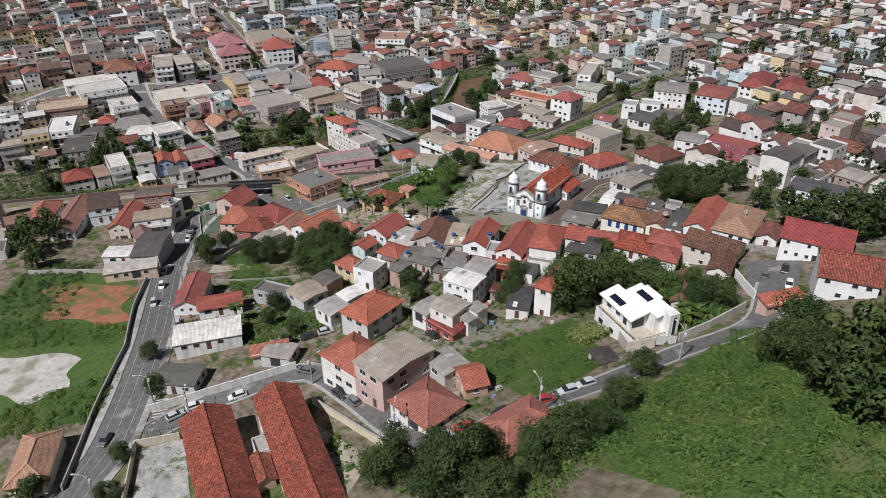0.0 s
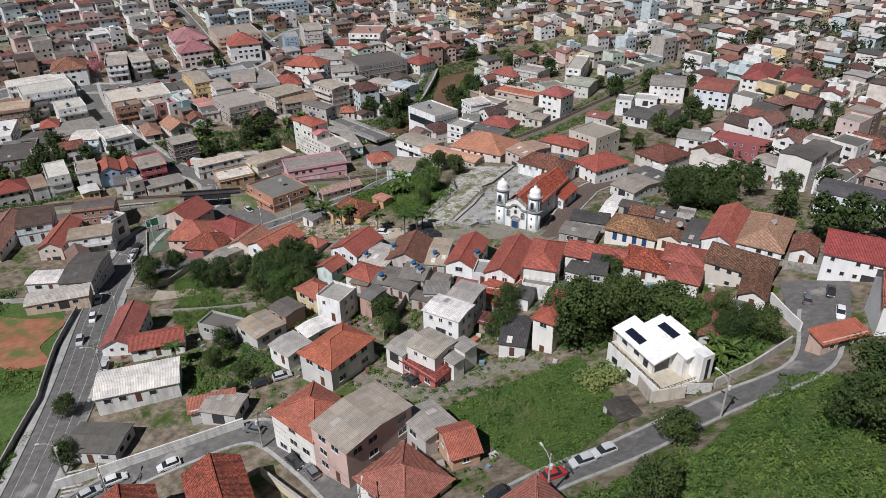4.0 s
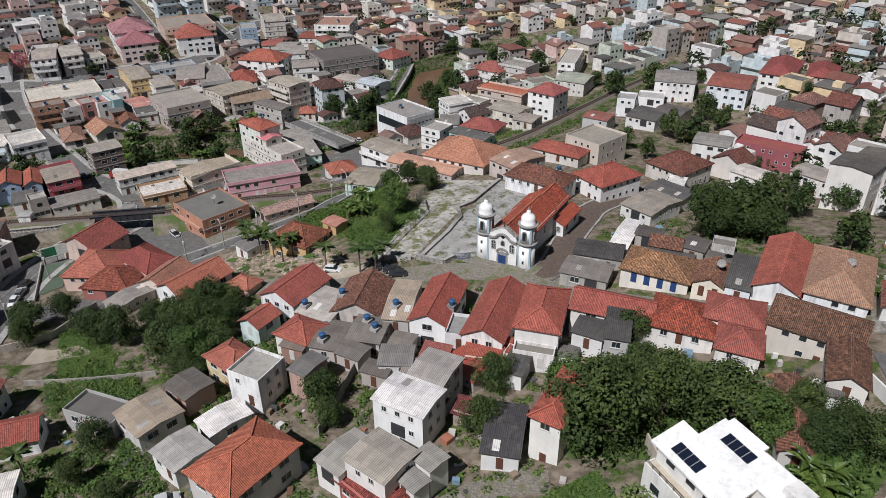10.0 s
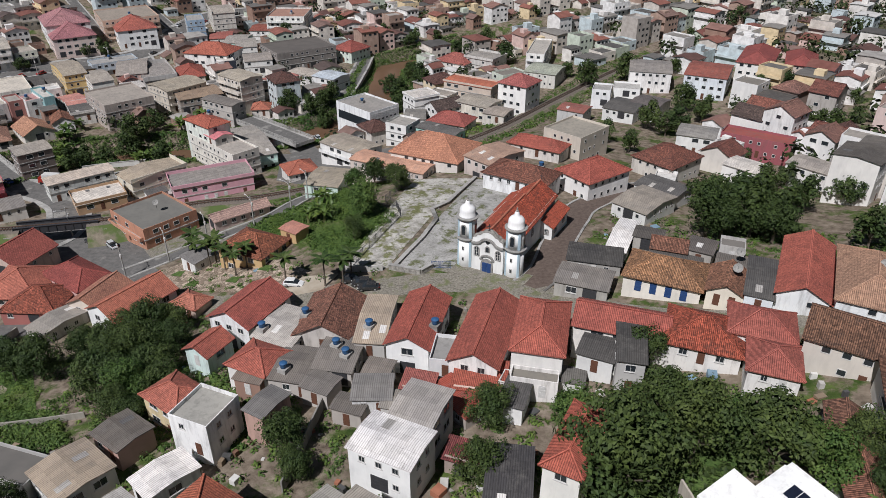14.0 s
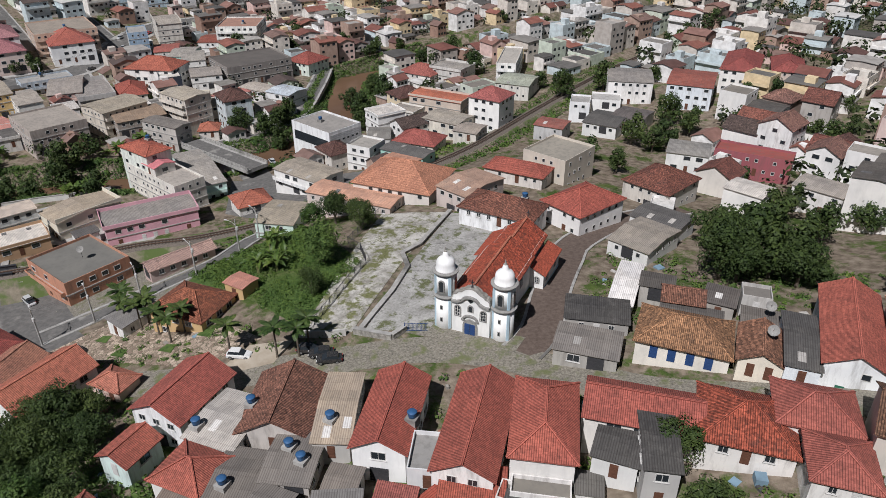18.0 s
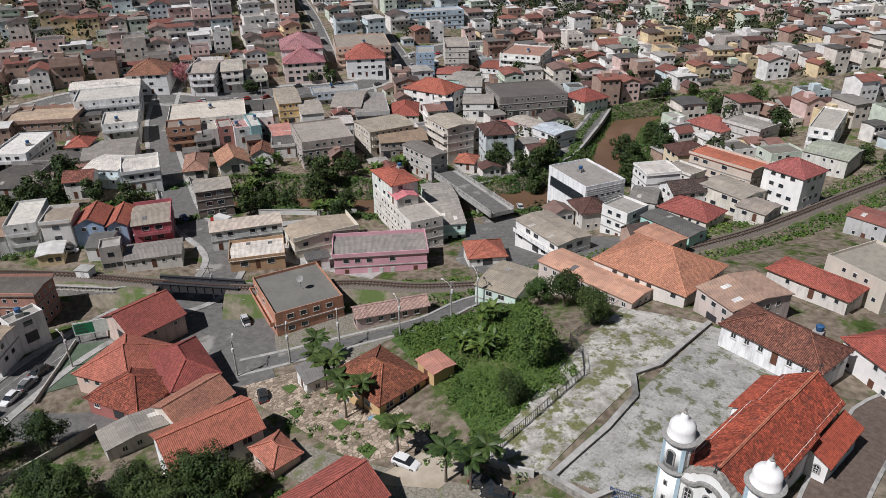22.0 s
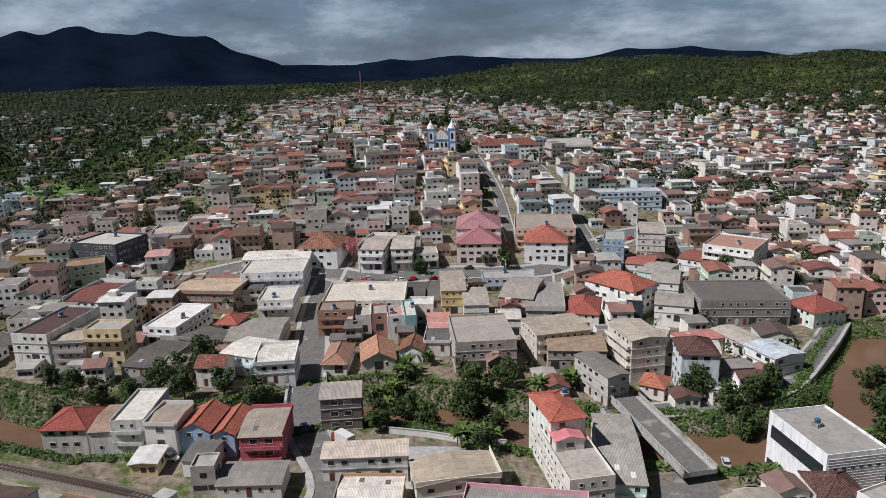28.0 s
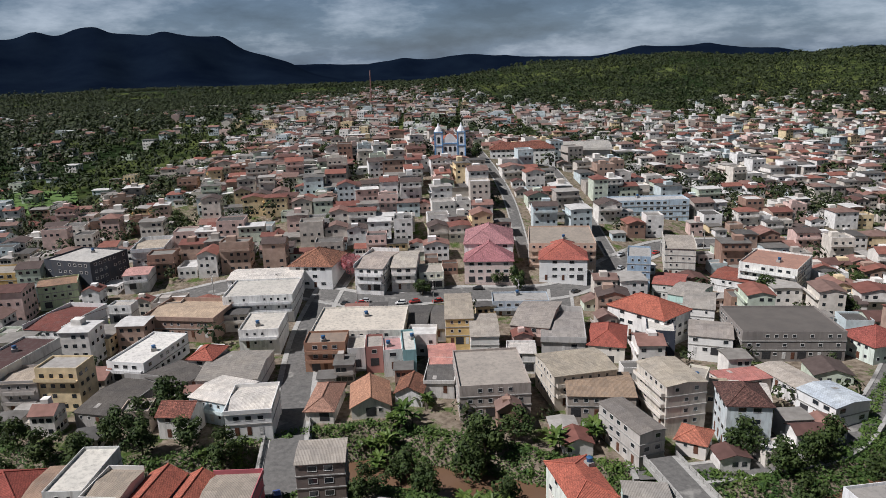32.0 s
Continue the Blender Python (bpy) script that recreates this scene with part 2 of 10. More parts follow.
def roofing(name, pitch, rough, wear, lichen, depth=0.05, groove_dark=0.4, moss=0.5, sheet=(0.4, 0.33), sheet_var=0.1):
    """Ribbed roof cover in the object's own colour; u runs along the eave, v up the slope, in metres."""
    m, n, l, b = principled(name, rough)
    o = n.new("ShaderNodeObjectInfo")
    uv = n.new("ShaderNodeUVMap")
    w = n.new("ShaderNodeTexWave")
    w.wave_type, w.bands_direction, w.wave_profile = 'BANDS', 'X', 'SIN'
    w.inputs["Scale"].default_value = 0.3142 / pitch
    w.inputs["Distortion"].default_value = 0.0
    l.new(uv.outputs[0], w.inputs["Vector"])
    # single pieces laid in courses, each of its own tone
    br = n.new("ShaderNodeTexBrick")
    br.offset = 0.0
    for k, v in (("Scale", 1.0), ("Brick Width", sheet[0]), ("Row Height", sheet[1]), ("Mortar Size", 0.018), ("Mortar Smooth", 0.4), ("Bias", 0.0)):
        br.inputs[k].default_value = v
    br.inputs["Color1"].default_value = (1 - sheet_var, 1 - sheet_var, 1 - sheet_var, 1)
    br.inputs["Color2"].default_value = (1 + sheet_var, 1 + sheet_var, 1 + sheet_var, 1)
    br.inputs["Mortar"].default_value = (0.62, 0.6, 0.6, 1)
    l.new(uv.outputs[0], br.inputs["Vector"])
    cell = n.new("ShaderNodeTexVoronoi")
    cell.inputs["Scale"].default_value = 3.2
    l.new(uv.outputs[0], cell.inputs["Vector"])
    sep = n.new("ShaderNodeSeparateColor")
    l.new(cell.outputs["Color"], sep.inputs[0])
    tint = ramp(n, l, sep.outputs[0], 0.0, 1.0, (1 - wear, 1 - wear, 1 - wear, 1), (1 + wear * 0.7, 1 + wear * 0.6, 1 + wear * 0.5, 1))
    c = mix(n, l, 1.0, o.outputs["Color"], tint, 'MULTIPLY')
    c = mix(n, l, 1.0, c, br.outputs["Color"], 'MULTIPLY')
    # soot and lichen, gathered in patches and drawn out down the slope
    mp = n.new("ShaderNodeMapping")
    mp.inputs["Scale"].default_value = (1.0, 0.3, 1.0)
    l.new(uv.outputs[0], mp.inputs["Vector"])
    t = node(n, "ShaderNodeTexNoise", Scale=1.6, Detail=7.0, Roughness=0.75)
    l.new(mp.outputs[0], t.inputs["Vector"])
    run = ramp(n, l, t.outputs["Fac"], 0.5, 0.75)
    c = mix(n, l, run, c, mix(n, l, moss * 0.8, c, lichen))
    spot = ramp(n, l, noise_at(n, l, 0.5, 7, rough=0.75), 0.53, 0.72)
    c = mix(n, l, spot, c, mix(n, l, moss, c, lichen))
    big = ramp(n, l, noise_at(n, l, 0.17, 3), 0.3, 0.7, (0.86, 0.86, 0.88, 1), (1.1, 1.08, 1.05, 1))
    c = mix(n, l, 1.0, c, big, 'MULTIPLY')
    # rib shade put into the colour: troughs darker, crowns lighter
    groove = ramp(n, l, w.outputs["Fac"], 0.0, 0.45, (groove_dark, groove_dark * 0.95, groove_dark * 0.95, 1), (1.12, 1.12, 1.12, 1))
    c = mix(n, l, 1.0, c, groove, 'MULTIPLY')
    l.new(c, b.inputs["Base Color"])
    bump(n, l, b, w.outputs["Fac"], 0.6, depth)
    return m


def mottled(name, c0, c1, scale, rough=0.9, scale2=None, bumpy=0.3, dist=0.05, c2=None, lo2=0.55, hi2=0.7):
    m, n, l, b = principled(name, rough)
    c = ramp(n, l, noise_at(n, l, scale, 6, rough=0.65), 0.32, 0.68, (*c0, 1), (*c1, 1))
    if c2:
        c = mix(n, l, ramp(n, l, noise_at(n, l, scale2 or scale * 0.13, 5), lo2, hi2), c, c2)
    l.new(c, b.inputs["Base Color"])
    bump(n, l, b, noise_at(n, l, scale * 2.5, 4), bumpy, dist)
    return m


def plain(name, c, rough=0.6, metal=0.0, var=0.12):
    m, n, l, b = principled(name, rough, metal)
    k = ramp(n, l, noise_at(n, l, 2.2, 4), 0.3, 0.7, tuple(max(0, v * (1 - var)) for v in c) + (1,), tuple(v * (1 + var) for v in c) + (1,))
    l.new(k, b.inputs["Base Color"])
    return m


M_WALL = painted("wall_paint", 0.9, 0.17)
M_OLDWALL = painted("weathered_wall_paint", 0.95, 0.55, (0.12, 0.10, 0.085))
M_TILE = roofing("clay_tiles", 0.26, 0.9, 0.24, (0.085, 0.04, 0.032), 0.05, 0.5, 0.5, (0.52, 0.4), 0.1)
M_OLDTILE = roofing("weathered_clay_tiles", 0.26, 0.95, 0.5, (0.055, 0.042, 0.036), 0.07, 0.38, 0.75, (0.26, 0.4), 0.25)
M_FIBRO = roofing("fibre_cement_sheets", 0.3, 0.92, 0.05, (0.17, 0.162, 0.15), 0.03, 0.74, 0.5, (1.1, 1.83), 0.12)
M_SLAB = painted("roof_slab_cement", 0.95, 0.6, (0.13, 0.125, 0.115))
M_GLASS, _n2, _l2, _b2 = principled("window_glass", 0.08)
_b2.inputs["Base Color"].default_value = (0.025, 0.03, 0.035, 1)
_b2.inputs["Specular IOR Level"].default_value = 0.6
M_FRAME = plain("window_frame_paint", (0.55, 0.54, 0.52), 0.6)
M_BLUE = plain("blue_joinery_paint", (0.025, 0.06, 0.17), 0.5)
M_BROWN = plain("brown_joinery_paint", (0.12, 0.055, 0.035), 0.6)
M_STONE = mottled("grey_soapstone", (0.20, 0.195, 0.185), (0.33, 0.32, 0.30), 3.0)
M_CONC = mottled("concrete", (0.27, 0.26, 0.245), (0.42, 0.41, 0.385), 0.9, c2=(0.13, 0.125, 0.115))
M_RUBBLE = mottled("rubble_stone", (0.14, 0.13, 0.115), (0.42, 0.40, 0.36), 1.6, bumpy=0.8, dist=0.15)
M_ASPHALT = mottled("asphalt", (0.095, 0.092, 0.088), (0.165, 0.158, 0.148), 0.8, scale2=0.16, c2=(0.26, 0.25, 0.23), lo2=0.6, hi2=0.68)
M_COBBLE = mottled("cobblestone", (0.10, 0.092, 0.075), (0.30, 0.275, 0.225), 2.9, bumpy=0.8, dist=0.08, c2=(0.13, 0.14, 0.065), scale2=0.45, lo2=0.52, hi2=0.66)
M_EARTH = mottled("bare_earth", (0.30, 0.25, 0.185), (0.42, 0.37, 0.30), 0.35, c2=(0.10, 0.125, 0.045), lo2=0.5, hi2=0.62)
M_REDSOIL = mottled("red_soil", (0.26, 0.095, 0.05), (0.38, 0.18, 0.105), 0.45, c2=(0.11, 0.14, 0.04), scale2=0.14, lo2=0.47, hi2=0.6)
M_GRASS = mottled("rough_grass", (0.040, 0.080, 0.017), (0.095, 0.145, 0.035), 0.9, bumpy=0.8, dist=0.3, c2=(0.15, 0.15, 0.065), scale2=0.09, lo2=0.55, hi2=0.75)
M_WATER, _n3, _l3, _b3 = principled("muddy_water", 0.12)
_l3.new(ramp(_n3, _l3, noise_at(_n3, _l3, 0.05, 4), 0.3, 0.7, (0.12, 0.07, 0.042, 1), (0.165, 0.10, 0.063, 1)), _b3.inputs["Base Color"])
bump(_n3, _l3, _b3, noise_at(_n3, _l3, 0.9, 3), 0.08, 0.1)
M_STEEL = plain("dark_painted_steel", (0.06, 0.06, 0.065), 0.5, 0.3)
M_RUST = mottled("rusty_steel", (0.075, 0.045, 0.03), (0.14, 0.085, 0.06), 1.5, 0.8)


# ---- mesh building ----
class Build:
    """Collects faces with uv and material slots and links them as one mesh object."""

    def __init__(self):
        self.v, self.f, self.uv, self.mi = [], [], [], []

    def face(self, pts, mi=0, uv=None):
        k = len(self.v)
        self.v += [tuple(p) for p in pts]
        self.f.append(tuple(range(k, k + len(pts))))
        self.mi.append(mi)
        if uv is None:
            a = Vector(pts[1]) - Vector(pts[0])
            a = a.normalized() if a.length > 1e-6 else Vector((1, 0, 0))
            nrm = a.cross(Vector(pts[-1]) - Vector(pts[0]))
            bb = nrm.normalized().cross(a) if nrm.length > 1e-9 else Vector((0, 0, 1))
            o = Vector(pts[0])
            off = o.dot(a), o.dot(bb)
            uv = [((Vector(p) - o).dot(a) + off[0], (Vector(p) - o).dot(bb) + off[1]) for p in pts]
        self.uv += uv

    def box(self, x0, y0, z0, x1, y1, z1, mi=0, bottom=True):
        c = [(x0, y0, z0), (x1, y0, z0), (x1, y1, z0), (x0, y1, z0), (x0, y0, z1), (x1, y0, z1), (x1, y1, z1), (x0, y1, z1)]
        for q in ((0, 1, 5, 4), (1, 2, 6, 5), (2, 3, 7, 6), (3, 0, 4, 7), (4, 5, 6, 7)) + (((3, 2, 1, 0),) if bottom else ()):
            self.face([c[i] for i in q], mi)

    def beam(self, a, b, wdt, hgt, mi=0):
        """A square bar from a to b."""
        a, b = Vector(a), Vector(b)
        d = (b - a).normalized()
        s = d.cross(Vector((0, 0, 1)))
        s = s.normalized() if s.length > 1e-4 else Vector((1, 0, 0))
        u = s.cross(d)
        s, u = s * wdt / 2, u * hgt / 2
        r = [[p - s - u, p + s - u, p + s + u, p - s + u] for p in (a, b)]
        for i in range(4):
            j = (i + 1) % 4
            self.face([r[0][i], r[0][j], r[1][j], r[1][i]], mi)
        self.face(r[0][::-1], mi), self.face(r[1], mi)

    def tube(self, profile, n=10, cx=0.0, cy=0.0, mi=0, squash=1.0, turn=0.0):
        """Rings of (radius, z), lathed about the upright through cx, cy."""
        ring = [[(cx + r * math.cos(turn + 2 * math.pi * k / n), cy + squash * r * math.sin(turn + 2 * math.pi * k / n), z) for k in range(n)] for r, z in profile]
        for a, b in zip(ring, ring[1:]):
            for k in range(n):
                j = (k + 1) % n
                self.face([a[k], a[j], b[j], b[k]], mi)
        self.face(ring[-1], mi)
        self.face(ring[0][::-1], mi)

    def mesh(self, name, mats):
        me = bpy.data.meshes.new(name)
        me.from_pydata(self.v, [], self.f)
        for m in mats:
            me.materials.append(m)
        if len(mats) > 1:
            me.polygons.foreach_set("material_index", self.mi)
        lay = me.uv_layers.new(name="uv")
        lay.data.foreach_set("uv", [c for p in self.uv for c in p])
        me.update()
        return me

    def part(self, name, mats, parent=None, label="", color=None, smooth=False):
        mats = mats if isinstance(mats, (list, tuple)) else [mats]
        return put(name, self.mesh(name, mats), parent, label, color, smooth)


def put(name, me, parent=None, label="", color=None, smooth=False):
    ob = new(name, me)
    if parent is not None:
        ob.parent = parent
    if label:
        tagged(ob, label)
    if color:
        ob.color = (*color, 1)
    if smooth:
        bm = bmesh.new()
        bm.from_mesh(me)
        bmesh.ops.remove_doubles(bm, verts=bm.verts, dist=0.001)
        bm.to_mesh(me)
        bm.free()
        for p in me.polygons:
            p.use_smooth = True
    return ob


def root(name, x, y, z, rot=0.0, label="", category="", group=""):
    e = new(name)
    e.empty_display_size = 0.5
    e.matrix_basis = pose(x, y, z, 0, 0, rot)
    return tagged(e, label, category, group)


# ---- the lie of the land ----
HILLS = []


def hill(x, y, s, a):
    HILLS.append((x, y, s, a))


hill(-500, 50, 130, -6.30)
hill(-500, 280, 130, -8.63)
hill(-385, -65, 130, -8.60)
hill(-385, 50, 130, 9.08)
hill(-385, 165, 130, 52.70)
hill(-385, 280, 130, 1.45)
hill(-270, -180, 130, 7.42)
hill(-270, -65, 130, -2.53)
hill(-270, 50, 130, -14.88)
hill(-270, 165, 130, -19.34)
hill(-270, 280, 130, -20.41)
hill(-155, -65, 130, 3.39)
hill(-155, 50, 130, 9.01)
hill(-155, 165, 130, -2.39)
hill(-155, 280, 130, 15.48)
hill(-40, -180, 130, -15.68)
hill(-40, -65, 130, -2.38)
hill(-40, 50, 130, 4.12)
hill(-40, 165, 130, -8.54)
hill(-40, 280, 130, 1.58)
hill(75, -180, 130, 22.13)
hill(75, -65, 130, 16.40)
hill(75, 50, 130, -0.45)
hill(75, 165, 130, -6.17)
hill(75, 280, 130, 6.20)
hill(190, 50, 130, 13.02)
hill(190, 165, 130, 11.52)
hill(-108, -76, 38, -0.59)
hill(-108, -38, 38, -1.37)
hill(-108, 0, 38, -1.47)
hill(-108, 76, 38, -3.57)
hill(-70, -114, 38, 5.25)
hill(-70, -76, 38, -0.64)
hill(-70, -38, 38, -6.30)
hill(-70, 38, 38, -8.12)
hill(-70, 114, 38, -0.87)
hill(-32, -114, 38, -2.85)
hill(-32, -76, 38, -0.64)
hill(-32, -38, 38, -3.64)
hill(-32, 0, 38, 9.11)
hill(-32, 38, 38, 6.29)
hill(-32, 76, 38, 3.01)
hill(-32, 114, 38, -3.86)
hill(6, -114, 38, -6.43)
hill(6, -76, 38, 9.11)
hill(6, -38, 38, -6.40)
hill(6, 0, 38, -2.05)
hill(6, 38, 38, -9.74)
hill(6, 76, 38, 4.52)
hill(44, -76, 38, -7.90)
hill(44, -38, 38, -1.82)
hill(44, 0, 38, 5.64)
hill(44, 76, 38, -2.13)
hill(44, 114, 38, -8.59)
hill(82, -114, 38, 15.25)
hill(82, -76, 38, -5.90)
hill(82, -38, 38, 0.97)
hill(82, 0, 38, -6.09)
hill(120, -114, 38, 3.76)
hill(120, -76, 38, 15.99)
hill(120, 0, 38, 8.10)
hill(120, 76, 38, -0.87)
FAR_HILLS = [(-830, 240, 240, 170, 20, 17), (-1500, 420, 420, 240, 0, 5), (-1500, -500, 380, 320, 0, 8)]
_hr = random.Random(11)


def crest(a0, a1, step, dist, along, across, rise, ragged):
    """A ridge seen from the town between two bearings, as a chain of overlapping hills."""
    share = math.sqrt(2 * math.pi) * along / (dist * radians(step))
    a = a0
    while a < a1:
        d = dist * _hr.uniform(0.97, 1.03)
        FAR_HILLS.append((-33 - d * math.sin(radians(a)), -14 + d * math.cos(radians(a)), along, across, a, rise(a) / share * _hr.uniform(1 - ragged, 1 + ragged)))
        a += step


def ease(v):
    v = min(1.0, max(0.0, v))
    return v * v * (3 - 2 * v)


def bell(a, c, s):
    return math.exp(-((a - c) / s) ** 2)


crest(73.5, 114, 1.0, 4050, 95, 320, lambda a: 18 + 226 * ease((a - 73.0) / 11.0) + 12 * bell(a, 83.4, 1.8), 0.1)
crest(24, 78, 0.8, 4560, 95, 150, lambda a: 84 + 78 * bell(a, 46.5, 4.5) + 36 * bell(a, 64, 5.0), 0.16)
crest(24, 69, 1.2, 1650, 80, 250, lambda a: 52 + 20 * bell(a, 45, 3.4) + 7 * bell(a, 53, 4.5) - 34 * ease((a - 58) / 10), 0.12)
# knolls along the skylines
for _a0, _a1, _n, _d0, _lo, _hi in ((76, 104, 60, 4050, 3, 11), (26, 76, 60, 4560, 3, 10), (27, 62, 40, 1650, 1, 4)):
    for _k in range(_n):
        _a = radians(_hr.uniform(_a0, _a1))
        _d = _d0 * _hr.uniform(0.985, 1.015)
        FAR_HILLS.append((-33 - _d * math.sin(_a), -14 + _d * math.cos(_a), _hr.uniform(0.008, 0.016) * _d0, _hr.uniform(0.015, 0.03) * _d0, math.degrees(_a), _hr.uniform(_lo, _hi)))
for _k in range(60):
    _a = radians(28 + 80 * _k / 59 + _hr.uniform(-1, 1))
    _d = _hr.uniform(1900, 3500)
    FAR_HILLS.append((-_d * math.sin(_a), _d * math.cos(_a), _hr.uniform(120, 260), _hr.uniform(90, 180), _hr.uniform(0, 90), _hr.uniform(1, 5)))
# spurs and gullies down the front of the ridges
for _k in range(30):
    _a = _hr.uniform(77, 104)
    _d = _hr.uniform(3350, 3750)
    FAR_HILLS.append((-33 - _d * math.sin(radians(_a)), -14 + _d * math.cos(radians(_a)), _hr.uniform(70, 120), _hr.uniform(180, 300), _a, _hr.uniform(-14, 34)))
for _k in range(26):
    _a = _hr.uniform(28, 66)
    _d = _hr.uniform(1180, 1500)
    FAR_HILLS.append((-33 - _d * math.sin(radians(_a)), -14 + _d * math.cos(radians(_a)), _hr.uniform(40, 75), _hr.uniform(110, 190), _a + _hr.uniform(-20, 20), _hr.uniform(-7, 12)))

RIVER = ((120, 470), (40, 400), (-40, 330), (-112, 230), (-134, 185), (-120, 155), (-109, 137), (-108, 107), (-112, 94), (-125, 78), (-139, 59), (-156, 44), (-169, 29), (-172, 10), (-173, -16), (-180, -36), (-205, -60), (-235, -85), (-270, -140), (-330, -230))
RIVER_Z = -23.5
RAIL_LINE = ((-230, -120), (-169, -58), (-143, -32), (-128, -20), (-107, -3), (-92, 16), (-80, 27), (-68, 43), (-57, 65), (-48, 90), (-43, 107), (-40, 122), (-37, 140), (-33, 162), (-28, 187), (-20, 221), (-5, 270))


def seg_dist(x, y, line):
    best = np.full(np.shape(x), 1e9)
    for (ax, ay), (bx, by) in zip(line, line[1:]):
        dx, dy = bx - ax, by - ay
        t = np.clip(((x - ax) * dx + (y - ay) * dy) / max(1e-9, dx * dx + dy * dy), 0, 1)
        best = np.minimum(best, np.hypot(x - ax - t * dx, y - ay - t * dy))
    return best


def land0(x, y):
    """Height of the land for arrays of x and y, the river bed left out."""
    x, y = np.asarray(x, float), np.asarray(y, float)
    z = np.full(x.shape, -15.0)
    for hx, hy, s, a in HILLS:
        z = z + a * np.exp(-((x - hx) ** 2 + (y - hy) ** 2) / (2 * s * s))
    far = np.hypot(x + 150, y - 60)
    k = np.clip((far - 380) / 500, 0, 1)
    z = z + k * k * (3 - 2 * k) * 12.0
    for hx, hy, sx, sy, turn, a in FAR_HILLS:
        c, s = math.cos(radians(turn)), math.sin(radians(turn))
        u, v = (x - hx) * c + (y - hy) * s, -(x - hx) * s + (y - hy) * c
        z = z + a * np.exp(-(u * u / (2 * sx * sx) + v * v / (2 * sy * sy)))
    return z


def land(x, y):
    """Ground height for arrays of x and y."""
    x, y = np.asarray(x, float), np.asarray(y, float)
    z = land0(x, y)
    side = np.clip((seg_dist(x, y, RAIL_LINE) - 5.0) / 9.0, 0, 1)
    z = np.minimum(z, -13.2 * (1 - side) + z * side)
    bank = np.clip((seg_dist(x, y, RIVER) - 5.0) / 7.0, 0, 1)
    return np.minimum(z, (RIVER_Z - 1.5) * (1 - bank) + z * bank)


_ha = np.array(HILLS)
_fa = np.array(FAR_HILLS)
_fc, _fs = np.cos(np.radians(_fa[:, 4])), np.sin(np.radians(_fa[:, 4]))
_ra = np.array(RIVER, float)


def H0(x, y):
    """Height of the land at one point, the river bed left out."""
    z = -15.0 + float(np.sum(_ha[:, 3] * np.exp(-((x - _ha[:, 0]) ** 2 + (y - _ha[:, 1]) ** 2) / (2 * _ha[:, 2] ** 2))))
    k = min(1.0, max(0.0, (math.hypot(x + 150, y - 60) - 380) / 500))
    u, v = (x - _fa[:, 0]) * _fc + (y - _fa[:, 1]) * _fs, -(x - _fa[:, 0]) * _fs + (y - _fa[:, 1]) * _fc
    return z + k * k * (3 - 2 * k) * 12.0 + float(np.sum(_fa[:, 5] * np.exp(-(u * u / (2 * _fa[:, 2] ** 2) + v * v / (2 * _fa[:, 3] ** 2)))))


_rla = np.array(RAIL_LINE, float)


def line_dist(x, y, a):
    d = a[1:] - a[:-1]
    t = np.clip(((x - a[:-1, 0]) * d[:, 0] + (y - a[:-1, 1]) * d[:, 1]) / (d ** 2).sum(1), 0, 1)
    return float(np.min(np.hypot(x - a[:-1, 0] - t * d[:, 0], y - a[:-1, 1] - t * d[:, 1])))


def river_dist(x, y):
    return line_dist(x, y, _ra)


def H(x, y):
    """Ground height at one point."""
    z = H0(x, y)
    side = min(1.0, max(0.0, (line_dist(x, y, _rla) - 5.0) / 9.0))
    z = min(z, -13.2 * (1 - side) + z * side)
    bank = min(1.0, max(0.0, (river_dist(x, y) - 5.0) / 7.0))
    return min(z, (RIVER_Z - 1.5) * (1 - bank) + z * bank)




# ---- ground ----
def axis(marks):
    out = []
    for a, b, step in marks:
        out += list(np.arange(a, b, step))
    return np.array(out + [marks[-1][1]])


_gx = axis(((-8000, -6600, 350), (-6600, -4800, 300), (-4800, -1500, 48), (-1500, -600, 22), (-600, -250, 8), (-250, 130, 2.5), (130, 300, 10), (300, 900, 60), (900, 2600, 180)))
_gy = axis(((-2600, -500, 150), (-500, -170, 20), (-170, 200, 2.5), (200, 460, 8), (460, 1800, 28), (1800, 4600, 55), (4600, 7600, 350)))
_X, _Y = np.meshgrid(_gx, _gy)
_Z = land(_X, _Y)
_verts = np.stack([_X, _Y, _Z], -1).reshape(-1, 3)
_nx = len(_gx)
_i, _j = np.meshgrid(np.arange(_nx - 1), np.arange(len(_gy) - 1))
_a = (_j * _nx + _i).ravel()
_faces = np.stack([_a, _a + 1, _a + 1 + _nx, _a + _nx], -1)
_me = bpy.data.meshes.new("ground")
_me.from_pydata(_verts.tolist(), [], _faces.tolist())
_m, _n4, _l4, _b4 = principled("town_ground", 1.0)
_b4.inputs["Specular IOR Level"].default_value = 0.0
_green = ramp(_n4, _l4, noise_at(_n4, _l4, 0.45, 6), 0.3, 0.7, (0.034, 0.056, 0.016, 1), (0.095, 0.13, 0.038, 1))
_dirt = ramp(_n4, _l4, noise_at(_n4, _l4, 0.6, 5), 0.3, 0.7, (0.10, 0.078, 0.058, 1), (0.27, 0.225, 0.175, 1))
_sel = ramp(_n4, _l4, noise_at(_n4, _l4, 0.16, 7, rough=0.72), 0.40, 0.50)
_c4 = mix(_n4, _l4, _sel, _green, _dirt)
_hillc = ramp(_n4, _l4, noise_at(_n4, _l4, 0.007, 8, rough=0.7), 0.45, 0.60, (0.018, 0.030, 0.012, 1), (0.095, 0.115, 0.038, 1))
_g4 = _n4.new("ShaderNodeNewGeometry")
